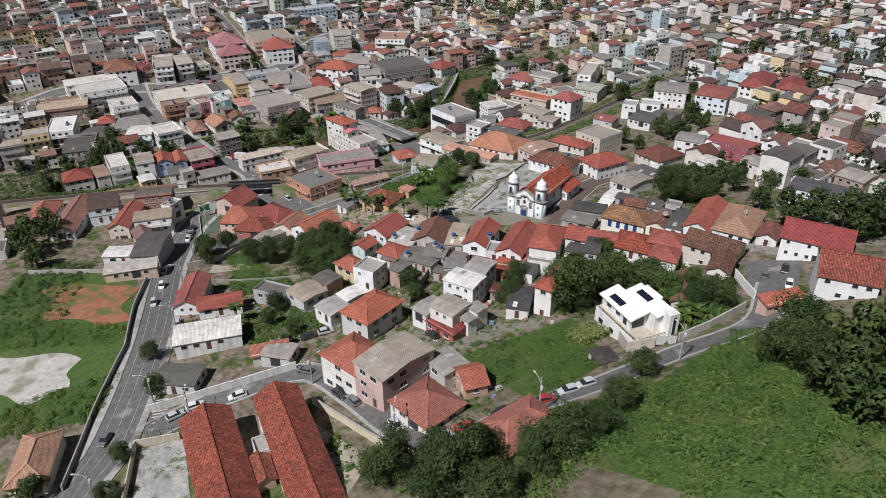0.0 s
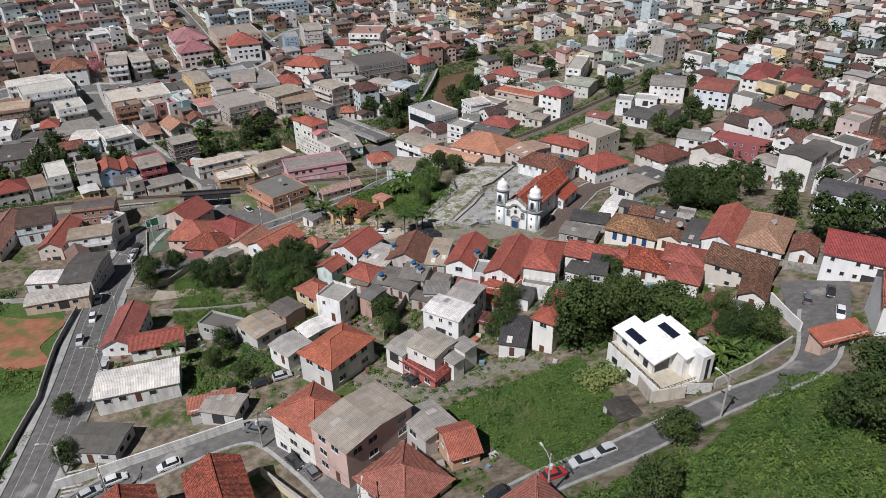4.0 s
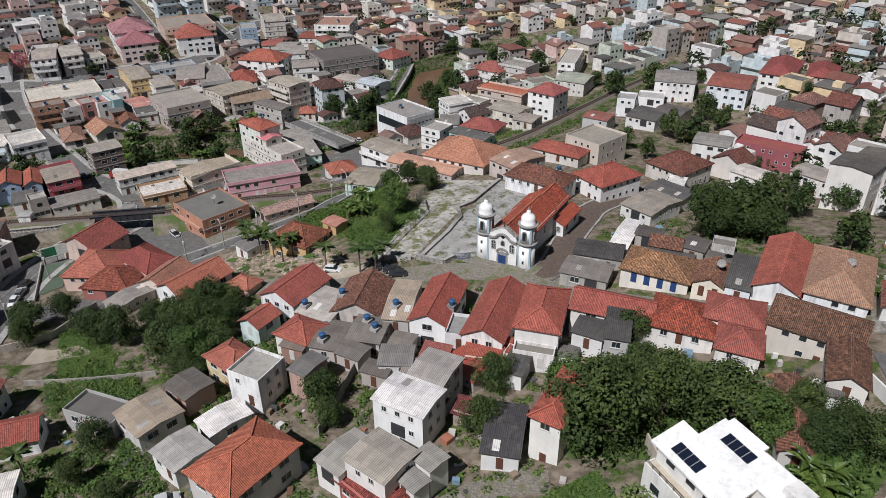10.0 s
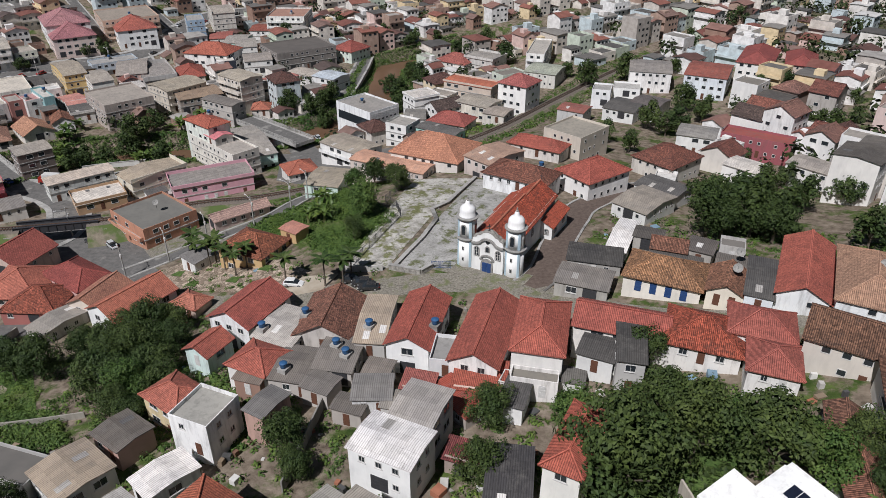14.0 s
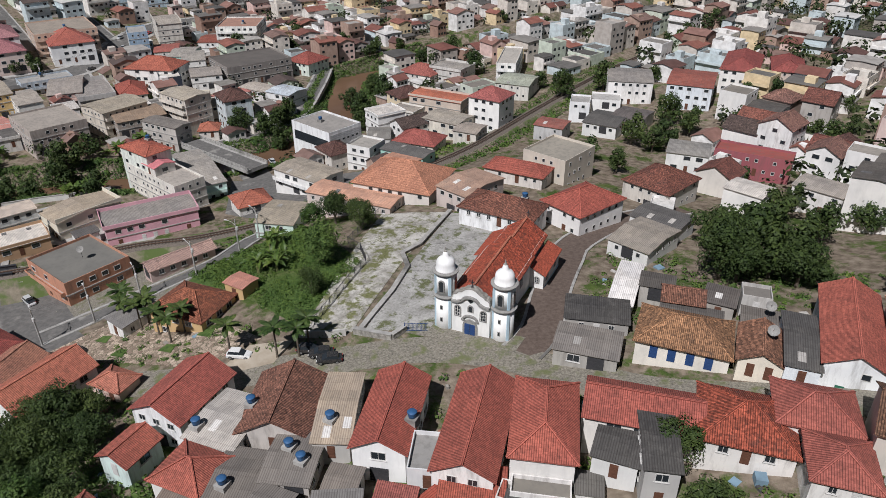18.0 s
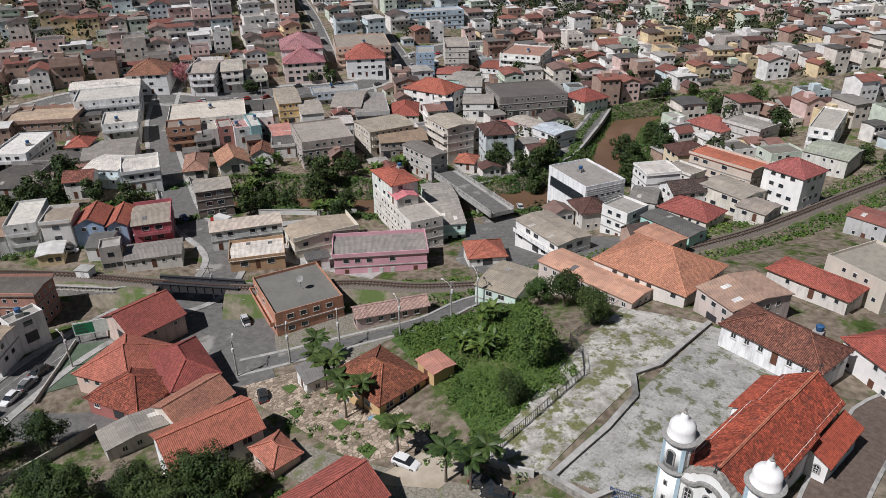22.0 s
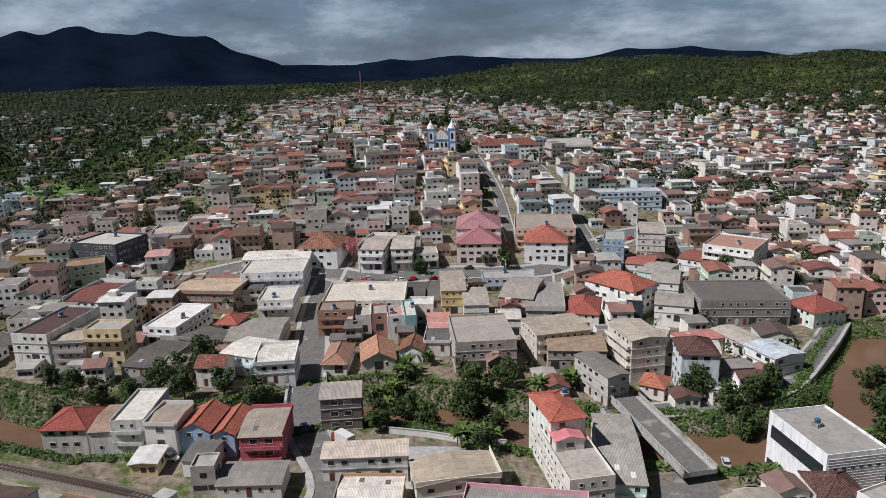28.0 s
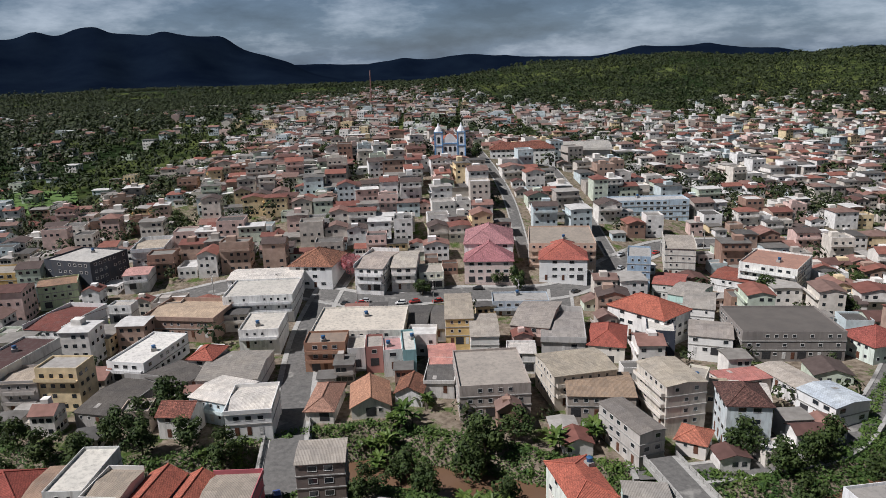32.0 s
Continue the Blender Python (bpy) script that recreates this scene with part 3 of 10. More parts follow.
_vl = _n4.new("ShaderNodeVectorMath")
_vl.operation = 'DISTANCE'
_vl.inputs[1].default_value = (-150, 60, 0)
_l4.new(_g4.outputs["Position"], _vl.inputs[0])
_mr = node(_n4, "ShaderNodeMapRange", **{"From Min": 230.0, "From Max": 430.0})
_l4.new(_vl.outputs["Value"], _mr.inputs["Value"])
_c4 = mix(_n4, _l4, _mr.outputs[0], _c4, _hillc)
# dark forest, with distance haze and cloud shade put into its blue colour
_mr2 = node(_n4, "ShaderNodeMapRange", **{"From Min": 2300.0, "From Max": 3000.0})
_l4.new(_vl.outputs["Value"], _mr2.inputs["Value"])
_haze_blue = ramp(_n4, _l4, noise_at(_n4, _l4, 0.004, 7, rough=0.65), 0.35, 0.65, (0.003, 0.006, 0.014, 1), (0.006, 0.011, 0.021, 1))
_c4 = mix(_n4, _l4, _mr2.outputs[0], _c4, _haze_blue)
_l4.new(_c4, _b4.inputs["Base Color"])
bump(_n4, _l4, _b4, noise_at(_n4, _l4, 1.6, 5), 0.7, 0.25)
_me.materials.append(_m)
for _p in _me.polygons:
    _p.use_smooth = True
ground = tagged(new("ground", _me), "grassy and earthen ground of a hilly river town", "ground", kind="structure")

_w = Build()
_pts = [Vector((*p, RIVER_Z)) for p in RIVER]
_side = []
for _k, _p in enumerate(_pts):
    _d = (_pts[min(_k + 1, len(_pts) - 1)] - _pts[max(_k - 1, 0)]).normalized()
    _side.append(_d.cross(Vector((0, 0, 1))) * 12)
for _k in range(len(_pts) - 1):
    _w.face([_pts[_k] + _side[_k], _pts[_k + 1] + _side[_k + 1], _pts[_k + 1] - _side[_k + 1], _pts[_k] - _side[_k]])
river = tagged(_w.part("water", M_WATER), "muddy brown river between overgrown banks", "river", kind="structure")


# ---- houses ----
def window_mesh(w, h, name="window", mat=None):
    b = Build()
    t = 0.09
    for x0, z0, x1, z1 in ((-w / 2, -h / 2, w / 2, -h / 2 + t), (-w / 2, h / 2 - t, w / 2, h / 2), (-w / 2, -h / 2, -w / 2 + t, h / 2), (w / 2 - t, -h / 2, w / 2, h / 2), (-t / 3, -h / 2, t / 3, h / 2)):
        b.box(x0, -0.05, z0, x1, 0.02, z1)
    b.box(-w / 2 - 0.1, -0.14, -h / 2 - 0.1, w / 2 + 0.1, 0.02, -h / 2 - 0.003)
    return b.mesh(name, [mat or M_FRAME])


def pane_mesh(w, h):
    b = Build()
    b.box(-w / 2 + 0.08, -0.015, -h / 2 + 0.08, w / 2 - 0.08, 0.02, h / 2 - 0.08)
    return b.mesh("pane", [M_GLASS])


def door_mesh(w, h, mat):
    b = Build()
    b.box(-w / 2, -0.05, 0, w / 2, 0.02, h)
    for k in range(4):
        b.box(-w / 2 + 0.1, -0.07, 0.12 + k * (h - 0.2) / 4, w / 2 - 0.1, -0.05, (k + 1) * (h - 0.2) / 4)
    return b.mesh("door", [mat])


def glazed_mesh(w, h):
    """Frame, sill and pane in one mesh, for houses that stay far off."""
    b = Build()
    t = 0.1
    for x0, z0, x1, z1 in ((-w / 2, -h / 2, w / 2, -h / 2 + t), (-w / 2, h / 2 - t, w / 2, h / 2), (-w / 2, -h / 2 + t, -w / 2 + t, h / 2 - t), (w / 2 - t, -h / 2 + t, w / 2, h / 2 - t)):
        b.box(x0, -0.06, z0, x1, 0.02, z1, 0, False)
    b.box(-w / 2 + t, -0.02, -h / 2 + t, w / 2 - t, 0.02, h / 2 - t, 1, False)
    return b.mesh("window", [M_FRAME, M_GLASS])


GLAZED = {(w, h): glazed_mesh(w, h) for w, h in ((1.2, 1.1), (1.5, 1.2), (0.9, 1.0), (1.9, 1.3))}
WALK = ((89, -178), (60, -128), (30, -78), (3, -37), (-33, -14))      # the plan's line of flight


def nearness(x, y):
    return min(math.hypot(x - px, y - py) for px, py in WALK)


WINDOWS = {(w, h): (window_mesh(w, h), pane_mesh(w, h)) for w, h in ((1.2, 1.1), (1.5, 1.2), (0.9, 1.0), (1.9, 1.3))}
DOORS = [door_mesh(1.0, 2.1, M_BROWN), door_mesh(1.0, 2.1, M_FRAME), door_mesh(2.4, 2.3, M_STEEL), door_mesh(1.1, 2.3, M_BLUE), door_mesh(1.1, 2.2, plain("green_joinery_paint", (0.03, 0.13, 0.08), 0.5))]
LABELS = {"hip": "hipped clay-tile roof", "gablex": "gabled clay-tile roof", "gabley": "gabled clay-tile roof", "shed": "lean-to tiled roof", "low": "low corrugated sheet roof", "flat": "flat roof slab with parapet"}


def colour_word(c):
    r, g, b = c
    if max(c) < 0.2:
        return "dark"
    if max(c) - min(c) < 0.1:
        return "white" if min(c) > 0.7 else "grey"
    if r > g * 1.5 and b > g:
        return "pink"
    if r > g * 2.2:
        return "brick red" if r < 0.5 else "orange"
    if g > r and b > r * 0.95:
        return "pale blue" if b >= g else "pale green"
    return "cream" if r > 0.65 else "ochre"


def roof_build(kind, w, d, z, rise, over):
    """Roof cover over a w by d rectangle round the origin, eaves at z. Returns the cover, the ridge cap and the gable tops."""
    b, cap, gab = Build(), Build(), []
    X, Y, T = w / 2 + over, d / 2 + over, 0.13
    e = rise * over / (min(w, d) / 2) if kind == "hip" else rise * over / ((d if kind in ("gablex", "low", "shed") else w) / 2)
    z0 = z - e

    def slope(pts):
        b.face(pts)
        b.face([(p[0], p[1], p[2] - T) for p in pts][::-1])
        for p, q in zip(pts, pts[1:] + pts[:1]):
            b.face([p, (p[0], p[1], p[2] - T), (q[0], q[1], q[2] - T), q])

    top = z + rise
    if kind == "hip":
        if w >= d:
            r = max(0.05, (w - d) / 2)
            R = [(-r, 0, top), (r, 0, top)]
            C = [(-X, -Y, z0), (X, -Y, z0), (X, Y, z0), (-X, Y, z0)]
            slope([C[0], C[1], R[1], R[0]]), slope([C[2], C[3], R[0], R[1]]), slope([C[1], C[2], R[1]]), slope([C[3], C[0], R[0]])
            ends = ((R[0], C[0]), (R[0], C[3]), (R[1], C[1]), (R[1], C[2]), (R[0], R[1]))
        else:
            r = max(0.05, (d - w) / 2)
            R = [(0, -r, top), (0, r, top)]
            C = [(-X, -Y, z0), (X, -Y, z0), (X, Y, z0), (-X, Y, z0)]
            slope([C[0], C[1], R[0]]), slope([C[1], C[2], R[1], R[0]]), slope([C[2], C[3], R[1]]), slope([C[3], C[0], R[0], R[1]])
            ends = ((R[0], C[0]), (R[0], C[1]), (R[1], C[2]), (R[1], C[3]), (R[0], R[1]))
        for p, q in ends:
            cap.beam(Vector(p) + Vector((0, 0, 0.04)), Vector(q) + Vector((0, 0, 0.04)), 0.3, 0.14)
    elif kind in ("gablex", "low"):
        slope([(-X, -Y, z0), (X, -Y, z0), (X, 0, top), (-X, 0, top)])
        slope([(X, Y, z0), (-X, Y, z0), (-X, 0, top), (X, 0, top)])
        cap.beam((-X, 0, top + 0.04), (X, 0, top + 0.04), 0.34, 0.12)
        gab = [[(-w / 2, d / 2, z), (-w / 2, -d / 2, z), (-w / 2, 0, top - 0.12)], [(w / 2, -d / 2, z), (w / 2, d / 2, z), (w / 2, 0, top - 0.12)]]
    elif kind == "gabley":
        slope([(-X, Y, z0), (-X, -Y, z0), (0, -Y, top), (0, Y, top)])
        slope([(X, -Y, z0), (X, Y, z0), (0, Y, top), (0, -Y, top)])
        cap.beam((0, -Y, top + 0.04), (0, Y, top + 0.04), 0.34, 0.12)
        gab = [[(-w / 2, -d / 2, z), (w / 2, -d / 2, z), (0, -d / 2, top - 0.12)], [(w / 2, d / 2, z), (-w / 2, d / 2, z), (0, d / 2, top - 0.12)]]
    elif kind == "shed":
        slope([(-X, -Y, z0), (X, -Y, z0), (X, Y, top + e), (-X, Y, top + e)])
        gab = [[(w / 2, -d / 2, z), (w / 2, d / 2, z), (w / 2, d / 2, top - 0.1)], [(-w / 2, d / 2, z), (-w / 2, -d / 2, z), (-w / 2, d / 2, top - 0.1)], [(w / 2, d / 2, z), (-w / 2, d / 2, z), (-w / 2, d / 2, top - 0.1), (w / 2, d / 2, top - 0.1)]]
    else:
        b.box(-w / 2 + 0.16, -d / 2 + 0.16, z - 0.5, w / 2 - 0.16, d / 2 - 0.16, z - 0.35)
    return b, cap, gab


HOUSES = []
HOUSE_OBS = []
TANK_SPOTS = []


def house(x, y, rot, w, d, top, kind, wall, tile, base=None, rise=None, door=None, win=None, sides="fblr", label="", name="house", old=None, row=None, group="houses of the town"):
    """A house on a w by d plan, its front facing its own -y, walls up to the height top."""
    rng = random.Random(int(x * 13.7) * 7919 + int(y * 11.3))
    c, s = math.cos(radians(rot)), math.sin(radians(rot))
    if base is None:
        base = min(H(x + px * c - py * s, y + px * s + py * c) for px in (-w / 2, 0, w / 2) for py in (-d / 2, 0, d / 2)) - 0.4
    h = max(2.4, top - base)
    tiled = kind in ("hip", "gablex", "gabley", "shed")
    if rise is None:
        span = {"hip": min(w, d), "gablex": d, "gabley": w, "shed": d, "low": d, "flat": 0}[kind]
        rise = span * (0.26 if kind in ("hip", "gablex", "gabley") else 0.17 if kind == "shed" else 0.06)
    lum = sum(wall) / 3
    wall = tuple(0.78 * v + 0.22 * lum for v in wall)
    old = (rng.random() < (0.4 if x > -100 else 0.62)) if old is None else old
    words = label or f"{colour_word(wall)} {'weathered ' if old else ''}rendered house under a {LABELS[kind]}"
    e = root(name, x, y, base, rot, words, "house", group)
    HOUSES.append((x, y, max(w, d) / 2))
    HOUSE_OBS.append((x, y, e, w, d, h))
    b = Build()
    z = h
    if kind == "flat":
        b.box(-w / 2, -d / 2, 0, w / 2, d / 2, z - 0.5, bottom=False)
        for x0, y0, x1, y1 in ((-w / 2, -d / 2, w / 2, -d / 2 + 0.15), (-w / 2, d / 2 - 0.15, w / 2, d / 2), (-w / 2, -d / 2 + 0.15, -w / 2 + 0.15, d / 2 - 0.15), (w / 2 - 0.15, -d / 2 + 0.15, w / 2, d / 2 - 0.15)):
            b.box(x0, y0, z - 0.5, x1, y1, z + 0.25)
    else:
        b.box(-w / 2, -d / 2, 0, w / 2, d / 2, z, bottom=False)
    over = 0.45 if tiled else 0.3
    near0 = nearness(x, y)
    cover, cap, gab = roof_build(kind, w, d, z, rise, over)
    for g in gab:
        b.face(g)
    if kind == "low" and w > 6 and d > 6 and max(w, d) < 2.6 * min(w, d) and x < -60 and rng.random() < 0.4:
        # upstands that hide the sheets at the street and party walls
        up = rise + rng.uniform(0.05, 0.3)
        for x0, y0, x1, y1 in rng.sample(((-w / 2, -d / 2, w / 2, -d / 2 + 0.16), (-w / 2, d / 2 - 0.16, w / 2, d / 2), (-w / 2, -d / 2 + 0.165, -w / 2 + 0.16, d / 2 - 0.165), (w / 2 - 0.16, -d / 2 + 0.165, w / 2, d / 2 - 0.165)), rng.choice((2, 3, 4))):
            b.box(x0 * 1.04, y0 * 1.04, z - 0.05, x1 * 1.04, y1 * 1.04, z + up)
    b.part("wall", M_OLDWALL if old else M_WALL, e, color=wall)
    worn = tiled and tile[0] < 0.31
    tile = tuple(v * ((1.0, 1.0, 1.0) if worn else (0.80, 0.80, 1.02))[k] if tiled else v * (0.88, 0.85, 0.81)[k] for k, v in enumerate(tile))
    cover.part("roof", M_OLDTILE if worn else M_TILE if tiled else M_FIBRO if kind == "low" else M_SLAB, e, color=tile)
    if kind == "low" and near0 < 190 and w > 4 and d > 5 and rng.random() < 0.45:
        # newer sheets let into the old cover
        tone = rng.choice(((0.62, 0.61, 0.58), (0.46, 0.44, 0.40), (0.12, 0.12, 0.12), (0.34, 0.33, 0.31)))
        for k in range(rng.choice((1, 1, 2))):
            sx, sd = (k - 0.5) * w * 0.4 + rng.uniform(-0.5, 0.3), rng.choice((-1, 1))
            v0 = rng.uniform(0.08, 0.5)
            lift = lambda xx, t: (xx, sd * (d / 2 + 0.3) * (1 - t), z + rise * t + 0.03 - (0.3 * rise / (d / 2)) * (1 - t))
            v1 = min(0.95, v0 + 1.8 / (d / 2))
            pts = [lift(sx, v0), lift(sx + 1.05, v0), lift(sx + 1.05, v1), lift(sx, v1)]
            pts = pts if sd < 0 else pts[::-1]
            sh = Build()
            sh.face(pts), sh.face([(a, c, g - 0.02) for a, c, g in pts][::-1])
            for a, c in zip(pts, pts[1:] + pts[:1]):
                sh.face([a, (a[0], a[1], a[2] - 0.02), (c[0], c[1], c[2] - 0.02), c])
            sh.part("replaced_sheet", M_FIBRO, e, "replaced roof sheet of another tone", tone)
    if cap.f and tiled:
        cap.part("ridge_cap", M_OLDTILE if worn else M_TILE, e, color=tuple(min(1, v * 1.2) for v in tile))
    if kind == "flat" and group == "houses of the town" and rng.random() < 0.4 and x < -60:
        TANK_SPOTS.append((x + rng.uniform(-w, w) * 0.25, y + rng.uniform(-d, d) * 0.2, top - 0.35))
    size = win or rng.choice(list(WINDOWS))
    frame_me, pane_me = WINDOWS[size]
    near = nearness(x, y)
    far = Build()
    storeys = max(1, int((h - 0.3) / 2.8))
    foot = h - storeys * 2.8
    if kind in ("flat", "low") and storeys >= 2 and x < -60 and w > 7 and max(wall) > 0.15:
        # projecting floor slabs round the upper storeys
        for st in range(1, storeys):
            band = Build()
            zz = foot + st * 2.8 - 0.12
            band.box(-w / 2 - 0.14, -d / 2 - 0.14, zz, w / 2 + 0.14, d / 2 + 0.14, zz + 0.24)
            band.part("floor_band", M_CONC, e)
    if kind in ("flat", "low") and storeys >= 2 and x < -60 and near < 330 and min(w, d) > 6.5 and max(wall) > 0.3 and rng.random() < 0.5:
        # balconies on the street side
        bal = Build()
        for st in range(1, storeys):
            zz = foot + st * 2.8 - 0.1
            bal.box(-w / 2 + 0.4, -d / 2 - 1.15, zz, w / 2 - 0.4, -d / 2 - 0.145, zz + 0.14)
            for x0, y0, x1, y1 in ((-w / 2 + 0.4, -d / 2 - 1.15, w / 2 - 0.4, -d / 2 - 1.05), (-w / 2 + 0.4, -d / 2 - 1.05, -w / 2 + 0.5, -d / 2 - 0.145), (w / 2 - 0.5, -d / 2 - 1.05, w / 2 - 0.4, -d / 2 - 0.145)):
                bal.box(x0, y0, zz + 0.14, x1, y1, zz + 0.95)
        bal.part("balcony", M_OLDWALL, e, "", tuple(min(0.85, v * 1.1) for v in wall))
    face = {"f": (0, -d / 2, 0, w), "b": (0, d / 2, 180, w), "l": (-w / 2, 0, -90, d), "r": (w / 2, 0, 90, d)}
    for key in sides:
        px, py, turn, length = face[key]
        wx, wy = math.sin(radians(rot + turn)), -math.cos(radians(rot + turn))
        if wx * 0.55 - wy * 0.83 < -0.35:
            continue
        step = max(2.3, size[0] + 1.3)
        count = int((length - 0.9) / step)
        for st in range(storeys):
            for k in range(count):
                off = (k - (count - 1) / 2) * step
                zz = foot + st * 2.8 + 1.55
                m = pose(px, py, 0, 0, 0, turn) @ pose(off, 0, zz)
                if st == 0 and key == "f" and (row is not None or k == count // 2 or x < -100 and k % 2 == 0 and storeys > 1):
                    dm = DOORS[row if row is not None else door if door is not None else rng.choice((0, 0, 1, 2))]
                    o = put("door", dm, e)
                    o.matrix_basis = pose(px, py, 0, 0, 0, turn) @ pose(off, 0, foot)
                    continue
                if rng.random() < (0.22 if near < 150 else 0.28):
                    continue
                if near < 62:
                    f = put("window", frame_me, e)
                    f.matrix_basis = m
                    put("pane", pane_me, f)
                elif near < 420:
                    put("window", GLAZED[size], e).matrix_basis = m
                else:
                    a, g = size
                    for grow, dep, mi in ((0.0, 0.03, 0), (-0.1, 0.05, 1)):
                        far.face([m @ Vector((sx * (a / 2 + grow), -dep, sz * (g / 2 + grow))) for sx, sz in ((-1, -1), (1, -1), (1, 1), (-1, 1))], mi)
    if far.f:
        tagged(far.part("windows", [M_FRAME, M_GLASS], e), kind="stuff")
    return e

house(4.4, -125.8, 59.9, 9.3, 30.7, 5.7, "gabley", (0.75,0.72,0.66), (0.30,0.085,0.055))
house(14.5, -116.2, 58.8, 8.4, 32.4, 8.5, "gabley", (0.75,0.72,0.66), (0.30,0.085,0.055))
house(10.6, -121.6, 59.0, 3.4, 6.4, 5.2, "gabley", (0.5,0.3,0.22), (0.28,0.09,0.06), label="small brick link block between the school wings")
house(6.6, -117.6, 59.0, 3.2, 4.2, 5.6, "flat", (0.62,0.6,0.56), (0.42,0.41,0.38), label="small rendered tank block between the school wings")
house(-33.0, -141.0, 46.8, 7.0, 13.6, -0.1, "hip", (0.7,0.62,0.5), (0.50,0.30,0.16))
house(17.0, -89.9, -11.0, 8.8, 14.0, 12.6, "low", (0.62,0.42,0.36), (0.36,0.33,0.29))
house(6.6, -90.4, -7.6, 10.8, 9.6, 9.2, "hip", (0.8,0.78,0.72), (0.48,0.17,0.09))
house(29.1, -95.5, -12.7, 10.5, 9.8, 10.4, "hip", (0.75,0.72,0.68), (0.42,0.17,0.10))
house(32.2, -84.5, -38.5, 6.8, 4.6, 10.5, "gabley", (0.6,0.35,0.2), (0.50,0.17,0.09))
house(25.2, -82.7, -19.8, 6.9, 6.4, 9.9, "low", (0.5,0.48,0.45), (0.33,0.32,0.30))
house(50.7, -99.8, -19.8, 8.1, 12.6, 19.4, "hip", (0.72,0.7,0.66), (0.44,0.18,0.11))
house(-4.0, -71.6, -4.9, 8.7, 12.1, 6.5, "hip", (0.62,0.60,0.57), (0.52,0.17,0.08))
house(7.4, -63.4, -9.3, 4.5, 7.4, 6.1, "low", (0.78,0.76,0.72), (0.34,0.34,0.32))
house(13.2, -63.2, -6.5, 7.1, 6.8, 8.3, "low", (0.78,0.76,0.72), (0.38,0.36,0.32))
house(18.7, -59.8, -13.6, 3.5, 3.4, 7.8, "low", (0.78,0.76,0.72), (0.34,0.34,0.32))
house(18.0, -63.4, -15.3, 4.0, 2.7, 6.9, "low", (0.78,0.76,0.72), (0.34,0.34,0.32))
house(13.3, -65.9, -11.8, 9.8, 4.2, 4.7, "shed", (0.5,0.12,0.1), (0.22,0.06,0.05))
house(9.9, -51.4, 1.7, 8.5, 6.7, 8.4, "low", (0.85,0.85,0.83), (0.75,0.76,0.78))
house(10.0, -44.2, 4.8, 5.9, 7.9, 8.3, "low", (0.8,0.8,0.78), (0.38,0.37,0.36))
house(24.3, -48.5, 18.7, 5.2, 10.3, 6.2, "low", (0.8,0.8,0.78), (0.06,0.06,0.065))
house(30.7, -43.6, -1.1, 4.4, 11.3, 11.4, "hip", (0.82,0.8,0.74), (0.45,0.13,0.07))
house(19.0, -33.3, 7.9, 3.3, 5.7, 5.3, "low", (0.8,0.8,0.78), (0.10,0.10,0.10))
house(-1.2, -24.5, 13.7, 6.7, 14.1, 5.5, "gabley", (0.85,0.85,0.84), (0.42,0.12,0.07))
house(10.1, -23.3, 10.4, 7.2, 17.1, 6.6, "gabley", (0.85,0.83,0.8), (0.40,0.12,0.07))
house(12.9, -31.7, 16.4, 7.0, 5.3, 4.4, "shed", (0.7,0.5,0.4), (0.38,0.11,0.06))
house(18.2, -21.5, 14.6, 7.3, 13.3, 9.0, "hip", (0.8,0.78,0.74), (0.47,0.14,0.08))
house(28.6, -14.7, 8.4, 13.4, 7.2, 9.1, "gablex", (0.78,0.74,0.68), (0.42,0.125,0.075))
house(31.2, 5.4, 2.6, 12.7, 9.2, 7.6, "hip", (0.80,0.75,0.66), (0.30,0.17,0.095), win=(1.2, 1.1), row=3, old=False, label="cream colonial house with a row of deep blue doors")
house(41.3, 4.0, 1.6, 5.6, 8.2, 9.1, "gabley", (0.78,0.70,0.56), (0.25,0.13,0.085), win=(0.9, 1.0), row=0, old=False, label="small cream house with two dark brown doors")
house(46.0, 5.9, 3.1, 4.2, 12.8, 10.1, "low", (0.75,0.8,0.84), (0.09,0.09,0.09), win=(1.2, 1.1))
house(52.3, 10.4, 0.1, 7.5, 19.7, 11.2, "gabley", (0.82,0.84,0.84), (0.46,0.14,0.08), win=(1.2, 1.1), row=4)
house(61.4, 7.9, -0.2, 9.6, 17.6, 13.3, "hip", (0.75,0.78,0.8), (0.45,0.28,0.15), win=(1.2, 1.1), row=3)
house(70.1, 1.3, 1.6, 4.9, 8.0, 15.2, "gabley", (0.8,0.78,0.75), (0.25,0.11,0.08))
house(18.4, 0.5, 5.8, 9.2, 6.7, 5.2, "low", (0.42,0.40,0.36), (0.22,0.21,0.20))
house(17.6, 9.7, 12.4, 9.7, 6.5, 4.8, "low", (0.4,0.38,0.35), (0.07,0.07,0.07))
house(20.3, 19.8, 2.2, 3.7, 13.7, 4.6, "low", (0.7,0.7,0.68), (0.75,0.76,0.77))
house(47.4, -9.2, 6.6, 8.8, 7.6, 11.3, "hip", (0.82,0.8,0.76), (0.40,0.13,0.08))
house(49.7, -17.9, 5.9, 6.4, 7.1, 11.8, "hip", (0.8,0.78,0.74), (0.40,0.13,0.08))
house(40.2, -13.0, 6.0, 10.4, 9.6, 9.9, "hip", (0.75,0.72,0.68), (0.30,0.08,0.05))
house(59.6, -10.9, -4.9, 13.0, 9.0, 14.3, "gablex", (0.66,0.6,0.52), (0.16,0.09,0.06))
house(64.1, -22.0, 3.7, 4.9, 9.5, 15.7, "gabley", (0.75,0.72,0.66), (0.17,0.09,0.06))
